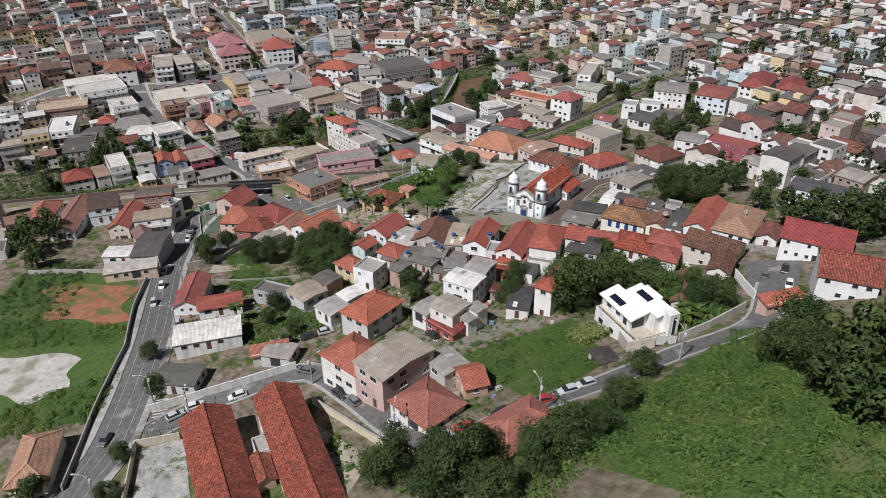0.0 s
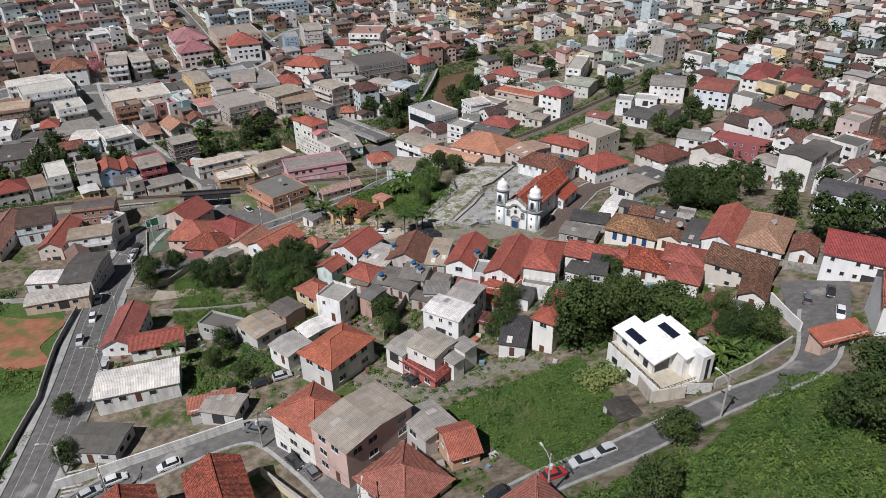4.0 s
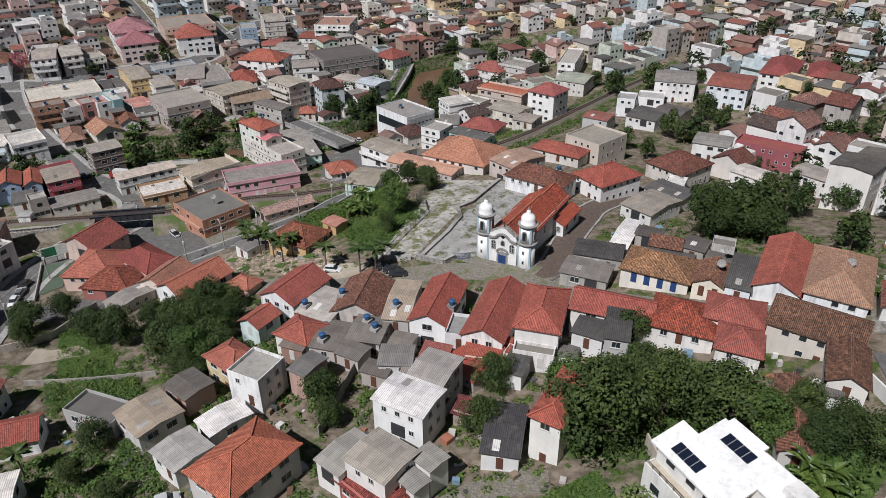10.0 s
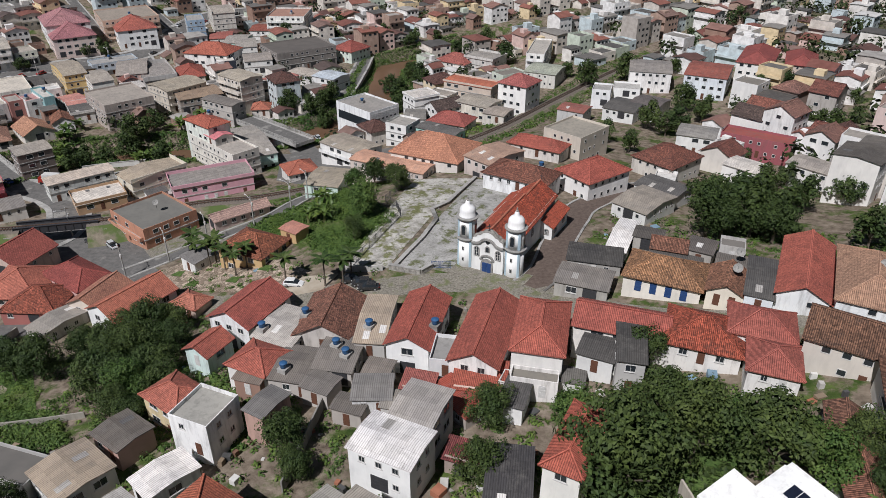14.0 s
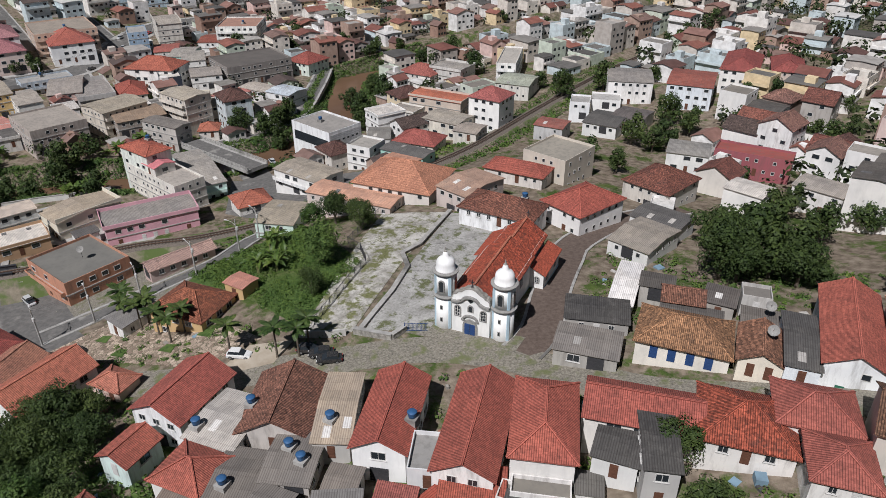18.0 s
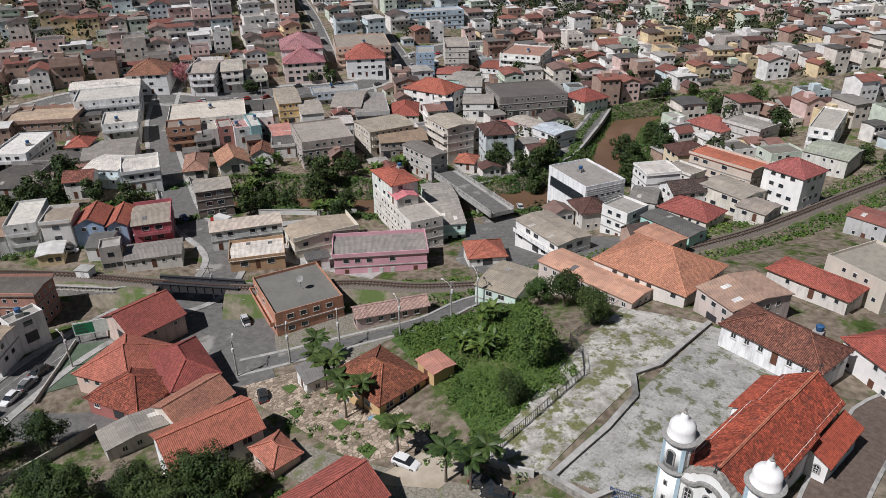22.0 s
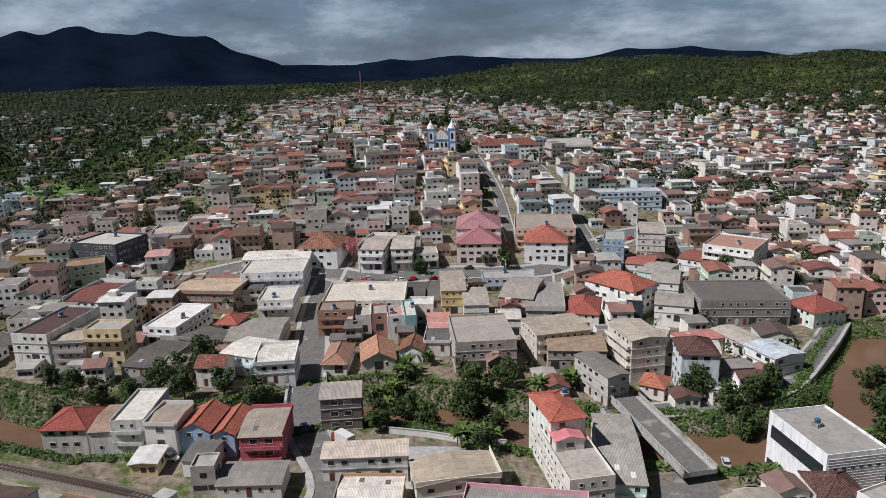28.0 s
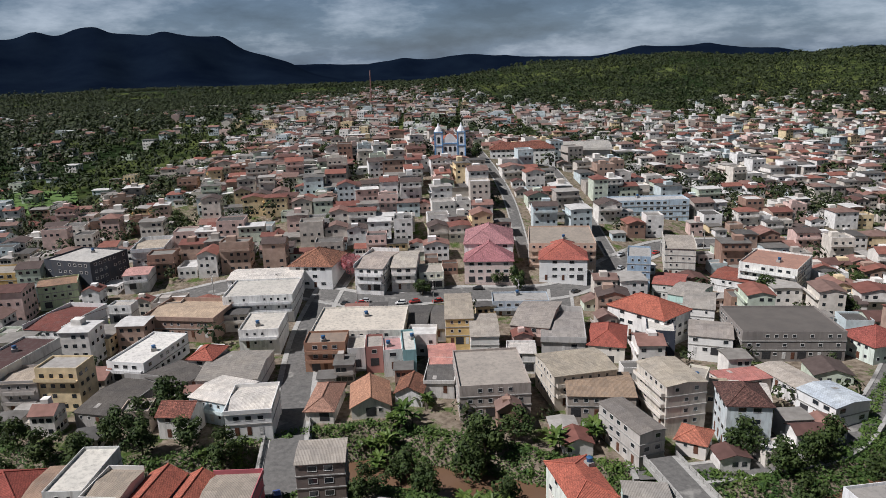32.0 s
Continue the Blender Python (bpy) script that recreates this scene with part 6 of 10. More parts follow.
def flagstone(name, c0, c1, scale):
    """Irregular flags with sunk joints."""
    m, n, l, b = principled(name, 0.9)
    g = n.new("ShaderNodeNewGeometry")
    ce, ed = n.new("ShaderNodeTexVoronoi"), n.new("ShaderNodeTexVoronoi")
    ed.feature = 'DISTANCE_TO_EDGE'
    for v in (ce, ed):
        v.inputs["Scale"].default_value = scale
        l.new(g.outputs["Position"], v.inputs["Vector"])
    sp = n.new("ShaderNodeSeparateColor")
    l.new(ce.outputs["Color"], sp.inputs[0])
    c = ramp(n, l, sp.outputs[0], 0.0, 1.0, (*c0, 1), (*c1, 1))
    c = mix(n, l, 1.0, c, ramp(n, l, noise_at(n, l, 0.35, 7, rough=0.7), 0.35, 0.65, (0.7, 0.68, 0.66, 1), (1.15, 1.15, 1.15, 1)), 'MULTIPLY')
    joint = ramp(n, l, ed.outputs["Distance"], 0.0, 0.09)
    c = mix(n, l, joint, (0.09, 0.085, 0.05), c)
    l.new(c, b.inputs["Base Color"])
    bump(n, l, b, joint, 0.5, 0.04)
    return m


M_PLAZA = worn_yard("pale_worn_cement", (0.52, 0.50, 0.46), (0.27, 0.255, 0.225), (0.17, 0.175, 0.075), 0.49, 0.56)
M_PLAZA2 = worn_yard("cracked_cement", (0.40, 0.39, 0.37), (0.27, 0.262, 0.245), (0.14, 0.15, 0.075), 0.53, 0.60)
patch("plaza_lower", ((-26.5, -9), (-18.5, -6), (-23, 42), (-37, 38)), M_PLAZA, "pale cement yard with grass growing through", "yard", 0.1)
patch("plaza_upper", ((-16.6, -5), (-6.8, -2), (-4.6, 44), (-21.6, 42)), M_PLAZA2, "cracked grey cement yard beside the church", "yard", 0.16)
patch("church_apron", ((-11, -3.4), (8, -3.0), (8.4, 2), (-7, 1.5)), M_COBBLE, "worn cobbled apron before the church door", "pavement", 0.14)
patch("parking_bay", ((-36, -21.5), (-27, -16), (-27, -10.5), (-34, -13)), M_EARTH, "paved parking bay under the yard wall", "parking", 0.14)
patch("stone_square", ((-78, -20), (-40, -19.5), (-33, -11), (-68, -2)), flagstone("patterned_stone_paving", (0.20, 0.15, 0.115), (0.50, 0.41, 0.325), 1.3), "stone-paved palm square", "square", 0.13)
for _p in ((-68, -14), (-60, -17.5), (-58, -9.5), (-50, -15.5), (-45, -11), (-41, -17)):
    patch("lawn_bed", ((_p[0] - 1.8, _p[1] - 0.8), (_p[0] + 1.6, _p[1] - 1.1), (_p[0] + 0.9, _p[1] + 1.0), (_p[0] - 1.2, _p[1] + 0.9)), M_GRASS, "small kerbed lawn bed in the stone square", "lawn", 0.22, 3)


def wall_run(name, pts, height, thick, mat, label, coping=None, color=None, foot=0.0, category="wall"):
    """A free-standing wall along the land, cut in bays of about four metres."""
    e = root(name, *pts[0], H0(*pts[0]), 0, label, category)
    o = Vector((*pts[0], H0(*pts[0])))
    b, cop = Build(), Build()
    for (ax, ay), (bx, by) in zip(pts, pts[1:]):
        L = math.hypot(bx - ax, by - ay)
        n = max(1, int(L / 4))
        for k in range(n):
            p = Vector((ax + (bx - ax) * k / n, ay + (by - ay) * k / n, 0))
            q = Vector((ax + (bx - ax) * (k + 1) / n, ay + (by - ay) * (k + 1) / n, 0))
            zp, zq = H0(p.x, p.y), H0(q.x, q.y)
            s = Vector((q.y - p.y, p.x - q.x, 0)).normalized()
            for bb, t, lo, hi in ((b, thick / 2, -1.5 + foot, height), (cop, thick / 2 + 0.08, height + 0.002, height + 0.12)):
                r = [p - s * t, q - s * t, q + s * t, p + s * t]
                lo_, hi_ = [[Vector((v.x, v.y, zz + up)) - o for v, zz in zip(r, (zp, zq, zq, zp))] for up in (lo, hi)]
                for i in range(4):
                    j = (i + 1) % 4
                    bb.face([lo_[j], lo_[i], hi_[i], hi_[j]])
                bb.face(hi_[::-1])
    b.part("masonry", mat, e, color=color)
    if coping:
        cop.part("coping", coping, e)
    return e


wall_run("yard_wall", [(-17.2, -5.6), (-17.4, 6), (-18.6, 14.6), (-22.0, 19), (-20.6, 24), (-22.2, 42.6)], 0.6, 0.7, M_RUBBLE, "low rubble-stone wall dividing the church yard", M_CONC)
wall_run("yard_retaining_wall", [(-18.0, -6.2), (-11.2, -5.8), (-10.2, -3.0)], 1.1, 0.6, M_RUBBLE, "rubble-stone retaining wall at the yard's front", M_CONC)
wall_run("yard_front_wall", [(-27, -9.5), (-22, -8.4), (-19, -7)], 1.3, 0.3, M_OLDWALL, "stained cement wall above the parking bay", color=(0.5, 0.49, 0.46))


def railing(name, pts, height, label, gap=0.4, mat=None, category="fence"):
    """Iron fence with posts, two rails and upright bars, bay by bay."""
    mat = mat or M_STEEL
    o = Vector((*pts[0], H0(*pts[0])))
    e = root(name, *o, 0, label, category)
    post = Build()
    post.box(-0.05, -0.05, 0, 0.05, 0.05, height + 0.12)
    post = post.mesh("post", [mat])
    bar = Build()
    bar.box(-0.02, -0.02, 0.05, 0.02, 0.02, height)
    bar = bar.mesh("bar", [mat])
    for (ax, ay), (bx, by) in zip(pts, pts[1:]):
        L = math.hypot(bx - ax, by - ay)
        n = max(1, round(L / 2.6))
        for k in range(n):
            p = Vector((ax + (bx - ax) * k / n, ay + (by - ay) * k / n, 0))
            q = Vector((ax + (bx - ax) * (k + 1) / n, ay + (by - ay) * (k + 1) / n, 0))
            p.z, q.z = H0(p.x, p.y) + 0.1, H0(q.x, q.y) + 0.1
            put("post", post, e).matrix_basis = pose(*(p - o))
            for hh in (0.15, height - 0.1):
                b = Build()
                b.beam(p - o + Vector((0, 0, hh)), q - o + Vector((0, 0, hh)), 0.05, 0.06)
                b.part("rail", mat, e)
            m = max(2, int((q - p).length / gap))
            for i in range(1, m):
                put("bar", bar, e).matrix_basis = pose(*(p.lerp(q, i / m) - o))
    return e


railing("iron_fence", [(-26.6, -9.6), (-25.6, -8.7), (-26.2, 2), (-27.2, 14), (-31, 18.5), (-35.4, 21), (-37.5, 38)], 1.7, "dark iron fence along the overgrown slope")
railing("iron_gate", [(-10.2, -3.3), (-6.7, -1.9)], 1.6, "blue-grey iron gate beside the church", 0.2, M_BLUE, "gate")
railing("school_fence", [(-20.5, 43.2), (-12, 41.5), (-4, 40.0)], 1.8, "dark iron fence behind the church yard", 0.25)

# ---- the church ----
WHITE, PALEBLUE, CLAY = (0.84, 0.84, 0.82), (0.52, 0.67, 0.76), (0.40, 0.095, 0.055)
church = root("church", -0.1, 0, 0.2, 0, "white colonial church with two round towers and pale blue trim", "church")


def arch(b, cx, y0, y1, z0, w, h, mi=0, n=8, axis='y'):
    """A round-headed slab, w wide and h high to the crown."""
    pts = [(cx - w / 2, z0), (cx + w / 2, z0)] + [(cx + w / 2 * math.cos(math.pi * k / n), z0 + h - w / 2 + w / 2 * math.sin(math.pi * k / n)) for k in range(n + 1)]
    f = [(x, y0, z) for x, z in pts]
    g = [(x, y1, z) for x, z in pts]
    b.face(f, mi), b.face(g[::-1], mi)
    for i in range(len(pts)):
        j = (i + 1) % len(pts)
        b.face([f[j], f[i], g[i], g[j]], mi)


# nave, chancel and sacristy
for _nm, _x0, _y0, _x1, _y1, _z, _rise in (("nave", -4.2, 1.0, 4.1, 18.0, 6.7, 2.7), ("chancel", -3.7, 18.0, 3.7, 27.0, 6.4, 2.5)):
    _b = Build()
    _b.box(_x0, _y0, -1.2, _x1, _y1, _z, bottom=False)
    _xm = (_x0 + _x1) / 2
    for _y in (_y0, _y1):
        _g = [(_x0, _y, _z), (_x1, _y, _z), (_xm, _y, _z + _rise - 0.15)]
        _b.face(_g if _y == _y0 else _g[::-1])
    _nave = _b.part(_nm + "_wall", M_WALL, church, "lime-washed wall", WHITE)
    _b = Build()
    for _sg in (-1, 1):
        _e = (_xm + _sg * ((_x1 - _x0) / 2 + 0.5), _z - 0.36)
        _q = [(_e[0], _y0 - 0.2, _e[1]), (_e[0], _y1 + 0.3, _e[1]), (_xm, _y1 + 0.3, _z + _rise), (_xm, _y0 - 0.2, _z + _rise)]
        if _sg < 0:
            _q = [_q[1], _q[0], _q[3], _q[2]]
        _b.face(_q)
        _b.face([(p[0], p[1], p[2] - 0.18) for p in _q][::-1])
        for _i in range(4):
            _p, _r = _q[_i], _q[(_i + 1) % 4]
            _b.face([_p, (_p[0], _p[1], _p[2] - 0.18), (_r[0], _r[1], _r[2] - 0.18), _r])
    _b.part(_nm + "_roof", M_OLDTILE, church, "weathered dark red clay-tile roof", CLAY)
    _b = Build()
    _b.beam((_xm, _y0 - 0.2, _z + _rise + 0.05), (_xm, _y1 + 0.3, _z + _rise + 0.05), 0.36, 0.16)
    _b.part("ridge_cap", M_TILE, church, color=(0.42, 0.16, 0.10))
    for _sx in (_x0, _x1):
        _b = Build()
        _b.box(_sx - 0.06, _y0, -1.2, _sx + 0.06, _y1, 0.7)
        _b.part("plinth", M_WALL, church, "pale blue painted plinth", PALEBLUE)
        _b = Build()
        _b.box(_sx - 0.22, _y0, _z - 0.75, _sx + 0.22, _y1, _z - 0.42)
        _b.part("cornice", M_WALL, church, "white moulded eaves cornice", WHITE)
_sac = [("sacristy", 4.15, 17.4, 6.6, 27.2, 3.7), ("side_chapel", -6.4, 18.5, -4.2, 27.5, 4.2)]
for _nm, _x0, _y0, _x1, _y1, _z in _sac:
    _b = Build()
    _b.box(_x0, _y0, -1.4, _x1, _y1, _z, bottom=False)
    _inner, _outer = (_x0, _x1) if _x0 > 0 else (_x1, _x0)
    for _y in (_y0, _y1):
        _g = [(_outer, _y, _z), (_inner, _y, _z), (_inner, _y, _z + 1.1)]
        _b.face(_g)
    _b.part(_nm + "_wall", M_WALL, church, "lime-washed wall", WHITE)
    _b = Build()
    _o2 = _outer + (0.45 if _outer > 0 else -0.45)
    _q = [(_o2, _y0 - 0.35, _z - 0.1), (_o2, _y1 + 0.35, _z - 0.1), (_inner, _y1 + 0.35, _z + 1.25), (_inner, _y0 - 0.35, _z + 1.25)]
    if _outer < 0:
        _q = [_q[1], _q[0], _q[3], _q[2]]
    _b.face(_q)
    _b.face([(p[0], p[1], p[2] - 0.16) for p in _q][::-1])
    for _i in range(4):
        _p, _r = _q[_i], _q[(_i + 1) % 4]
        _b.face([_p, (_p[0], _p[1], _p[2] - 0.16), (_r[0], _r[1], _r[2] - 0.16), _r])
    _b.part(_nm + "_roof", M_TILE, church, "clay-tile lean-to roof", CLAY)
    _b = Build()
    _b.box(min(_outer, _outer + 0.06 * (1 if _outer > 0 else -1)), _y0, -1.4, max(_outer, _outer + 0.06 * (1 if _outer > 0 else -1)), _y1, 0.6)
    _b.part("plinth", M_WALL, church, "pale blue painted plinth", PALEBLUE)


def church_window(x, y, z, w, h, turn=0, blue=True):
    """Stone-framed sash window with a blue frame; the front faces -y before turning."""
    b = Build()
    arch(b, 0, -0.1, 0.05, -0.16, w + 0.36, h + 0.32)
    s = b.part("window", M_STONE, church, "grey stone window surround")
    s.matrix_basis = pose(x, y, z, 0, 0, turn)
    b = Build()
    arch(b, 0, -0.14, -0.1, 0, w, h)
    b.part("pane", M_GLASS, s)
    b = Build()
    for q in (-w / 2 + 0.05, 0, w / 2 - 0.05):
        b.box(q - 0.025, -0.17, 0.02, q + 0.04, -0.14, h - (w / 2 if q else 0.05))
    for q in (0.05, h * 0.34, h * 0.66):
        b.box(-w / 2, -0.172, q - 0.02, w / 2, -0.14, q + 0.02)
    b.part("sash", M_FRAME, s, "white sash bars")


for _y in (6.5, 12.5):
    for _s in (-1, 1):
        church_window(4.1 if _s > 0 else -4.2, _y, 3.6, 0.8, 1.5, 90 * _s)
for _y in (19.6, 24.6):
    church_window(6.6, _y, 1.7, 0.9, 1.3, 90)
    church_window(-6.4, _y, 1.7, 0.9, 1.3, -90)
church_window(5.4, 17.4, 1.8, 0.7, 1.1, 0)

# front wall between the towers, its curved gable and its stone mouldings
_b = Build()
_prof = [(-3.2, 7.1), (-3.05, 7.75), (-2.75, 8.0), (-2.4, 8.05), (-2.2, 8.35), (-1.9, 8.55), (-1.55, 8.6), (-1.3, 8.85), (-0.95, 9.15), (-0.5, 9.35), (0.0, 9.45)]
_prof += [(-x, z) for x, z in _prof[-2::-1]]
_out = [(-3.2, -0.2), (3.2, -0.2)] + [(x, z) for x, z in _prof[::-1]]
_f, _g = [(x, -0.25, z) for x, z in _out], [(x, 0.95, z) for x, z in _out]
_b.face(_f), _b.face(_g[::-1])
for _i in range(len(_out)):
    _j = (_i + 1) % len(_out)
    _b.face([_f[_j], _f[_i], _g[_i], _g[_j]])
front = _b.part("front_wall", M_WALL, church, "white front with a scrolled gable", WHITE)
_b = Build()
for _p, _q in zip(_prof, _prof[1:]):
    _b.beam((_p[0], 0.35, _p[1] + 0.04), (_q[0], 0.35, _q[1] + 0.04), 1.35, 0.13)
_b.part("gable_coping", M_RUBBLE, church, "blackened scrolled stone coping")
_b = Build()
_arc = [(-3.2, 6.75), (-2.3, 6.75)] + [(-1.55 * math.cos(math.pi * k / 10), 6.75 + 1.25 * math.sin(math.pi * k / 10)) for k in range(1, 10)] + [(2.3, 6.75), (3.2, 6.75)]
for _p, _q in zip(_arc, _arc[1:]):
    _b.beam((_p[0], -0.4, _p[1]), (_q[0], -0.4, _q[1]), 0.5, 0.36)
_b.part("cornice", M_STONE, church, "grey stone cornice arched over the niche")
_b = Build()
for _a in range(4):
    _b.tube([(0.24, -0.33), (0.24, -0.27)], 10, 0.2 * math.cos(_a * math.pi / 2), 0.2 * math.sin(_a * math.pi / 2))
_oc = _b.part("oculus", M_GLASS, church, "dark four-lobed oculus")
_oc.matrix_basis = pose(0, 0, 7.3) @ pose(0, 0, 0, 90) @ pose(0, 0, 0.58)
_b = Build()
arch(_b, 0, -0.36, -0.25, 5.2, 1.0, 1.3)
_ni = _b.part("niche", M_STONE, church, "stone-framed niche")
# dark slab laid on the stone in place of the niche's inner shade
_b = Build()
arch(_b, 0, -0.38, -0.36, 5.3, 0.6, 1.0)
_b.part("recess", M_GLASS, _ni)
_b = Build()
arch(_b, 0, -0.45, -0.25, -0.15, 2.5, 4.0)
_b.box(-1.5, -0.5, 3.5, -0.9, -0.25, 3.75), _b.box(0.9, -0.5, 3.5, 1.5, -0.25, 3.75)
for _k in range(6):
    _a0, _a1 = math.pi * _k / 6, math.pi * (_k + 1) / 6
    _b.beam((1.3 * math.cos(_a0), -0.42, 3.6 + 0.95 * math.sin(_a0)), (1.3 * math.cos(_a1), -0.42, 3.6 + 0.95 * math.sin(_a1)), 0.3, 0.28)
_b.part("portal", M_STONE, church, "carved grey stone portal")
_door = root("door", 0, 0, 0)
_door.parent = church
for _s in (-1, 1):
    _b = Build()
    _b.box(min(0.02 * _s, 0.88 * _s), -0.52, 0, max(0.02 * _s, 0.88 * _s), -0.45, 3.0)
    for _r in range(4):
        _b.box(min(0.14 * _s, 0.76 * _s), -0.55, 0.15 + _r * 0.72, max(0.14 * _s, 0.76 * _s), -0.52, 0.72 + _r * 0.72)
    _b.part("door_leaf", M_BLUE, _door, "deep blue panelled door leaf")
for _x in (-2.15, 2.15):
    church_window(_x, -0.25, 4.1, 0.85, 1.8)
_b = Build()
_b.box(-3.3, -0.36, -1.2, 3.3, -0.25, 0.75)
_b.part("plinth", M_STONE, church, "grey stone plinth")
for _k in range(3):
    _b = Build()
    _b.box(-1.7 - 0.3 * _k, -1.0 - 0.32 * _k, -1.0, 1.7 + 0.3 * _k, -0.38 - 0.32 * _k if _k else -0.38, -0.02 - 0.15 * _k)
    _b.part("step", M_STONE, church)
_b = Build()
_b.box(-0.05, 0.26, 9.45, 0.05, 0.36, 10.9), _b.box(-0.38, 0.26, 10.35, 0.38, 0.36, 10.45)
_b.tube([(0.26, 9.45), (0.15, 9.7), (0.1, 9.85)], 8, 0, 0.31)
_b.part("cross", M_STEEL, church, "dark iron cross")
_b = Build()
_b.box(-0.06, 27.9, 8.7, 0.06, 28.02, 10.0), _b.box(-0.35, 27.9, 9.4, 0.35, 28.02, 9.52)
_b.part("cross", M_STEEL, church, "small iron cross on the chancel gable")

for _cx in (-4.85, 4.9):
    tower = root("tower", _cx, 1.15, 0)
    tower.parent = church
    _b = Build()
    _b.tube([(1.72, -1.2), (1.72, 6.5)], 20)
    _b.part("shaft", M_WALL, tower, "white rounded tower shaft", WHITE, True)
    _b = Build()
    _b.tube([(1.82, -1.2), (1.82, 0.7), (1.72, 0.74)], 20)
    _b.part("plinth", M_STONE, tower, "grey stone plinth")
    for _a in (-135, -45, 45, 135):
        for _z0, _z1 in ((0.7, 6.4), (7.15, 10.6)):
            _b = Build()
            _b.box(-0.22, -1.82, _z0, 0.22, -1.3, _z1)
            _o = _b.part("pilaster", M_WALL, tower, "pale blue corner pilaster", PALEBLUE)
            _o.matrix_basis = pose(0, 0, 0, 0, 0, _a)
    for _z in (6.45, 10.65):
        _b = Build()
        _b.tube([(1.75, _z), (1.95, _z + 0.2), (2.12, _z + 0.34), (2.15, _z + 0.52), (1.8, _z + 0.6)], 20)
        _b.part("cornice", M_STONE, tower, "moulded dark stone cornice")
    _b = Build()
    _b.tube([(1.62, 7.0), (1.62, 10.7)], 20)
    _b.part("belfry", M_WALL, tower, "white belfry stage", WHITE, True)
    for _a in (0, 90, 180, 270):
        _b = Build()
        arch(_b, 0, -1.72, -1.4, 7.75, 1.06, 2.2)
        _o = _b.part("belfry_opening", M_STONE, tower, "stone-framed bell opening")
        _o.matrix_basis = pose(0, 0, 0, 0, 0, _a)
        # no hole is cut: a dark slab imitates the shade inside the belfry
        _b = Build()
        arch(_b, 0, -1.74, -1.72, 7.85, 0.72, 1.9)
        _b.part("opening", M_GLASS, _o, "dark slab standing in for the shaded opening")
    for _z in (2.3, 4.6):
        _b = Build()
        _b.box(-0.22, -1.8, _z, 0.22, -1.6, _z + 0.75)
        _o = _b.part("slit_window", M_STONE, tower)
        _b = Build()
        _b.box(-0.12, -1.82, _z + 0.1, 0.12, -1.8, _z + 0.65)
        _b.part("pane", M_GLASS, _o)
    _b = Build()
    _b.tube([(1.6, 11.2), (1.62, 11.35), (1.5, 11.5), (1.5, 12.35), (1.44, 12.7), (1.22, 13.05), (0.9, 13.3), (0.62, 13.45), (0.48, 13.7), (0.4, 14.1), (0.2, 14.3)], 24)
    _b.part("dome", M_WALL, tower, "white bell-shaped dome", (0.86, 0.86, 0.85), True)
    _b = Build()
    _b.tube([(0.24, 14.3), (0.3, 14.45), (0.1, 14.6), (0.16, 14.75), (0.03, 15.2)], 8)
    _b.part("finial", M_RUBBLE, tower, "weathered stone finial")



# ---- planting ----
def foliage(name, lo, hi, rough=0.7):
    """Leaf green that varies from leaf to leaf and from plant to plant."""
    m, n, l, b = principled(name, rough)
    g = n.new("ShaderNodeNewGeometry")
    c = ramp(n, l, g.outputs["Random Per Island"], 0.0, 1.0, (*lo, 1), (*hi, 1))
    o = n.new("ShaderNodeObjectInfo")
    t = ramp(n, l, o.outputs["Random"], 0.0, 1.0, (0.68, 0.74, 0.62, 1), (1.2, 1.12, 1.05, 1))
    c = mix(n, l, 1.0, c, t, 'MULTIPLY')
    drift = ramp(n, l, noise_at(n, l, 0.11, 5, rough=0.65), 0.36, 0.66, (0.72, 0.80, 0.72, 1), (1.35, 1.18, 1.05, 1))
    l.new(mix(n, l, 1.0, c, drift, 'MULTIPLY'), b.inputs["Base Color"])
    return m


M_LEAF = foliage("tree_leaves", (0.018, 0.034, 0.010), (0.056, 0.090, 0.024))
M_LEAF2 = foliage("scrub_leaves", (0.030, 0.066, 0.015), (0.090, 0.150, 0.038))
M_GRASSLEAF = foliage("grass_blades", (0.042, 0.090, 0.016), (0.110, 0.172, 0.040))
M_CANE = foliage("cane_leaves", (0.08, 0.12, 0.035), (0.17, 0.22, 0.085))
M_PALM = foliage("palm_fronds", (0.030, 0.055, 0.015), (0.075, 0.110, 0.035), 0.5)
M_BANANA = foliage("banana_leaves", (0.045, 0.085, 0.020), (0.100, 0.155, 0.040), 0.45)
M_PINK = foliage("pink_blossom", (0.30, 0.09, 0.13), (0.50, 0.20, 0.24))
M_BARK = mottled("bark", (0.075, 0.06, 0.045), (0.16, 0.135, 0.105), 2.0)


def leaf(b, p, nrm, size, rng, mi=0):
    """A folded leaf spray of two faces about p."""
    nrm = nrm.normalized()
    a = nrm.orthogonal().normalized()
    c = nrm.cross(a)
    t = rng.uniform(0, 6.283)
    u, v = a * math.cos(t) + c * math.sin(t), c * math.cos(t) - a * math.sin(t)
    s = size * rng.uniform(0.6, 1.25)
    tip, base = p + u * s, p - u * s * 0.8
    b.face([base, p + v * s * 0.55 - nrm * s * 0.2, tip, p - v * s * 0.55 - nrm * s * 0.2], mi)


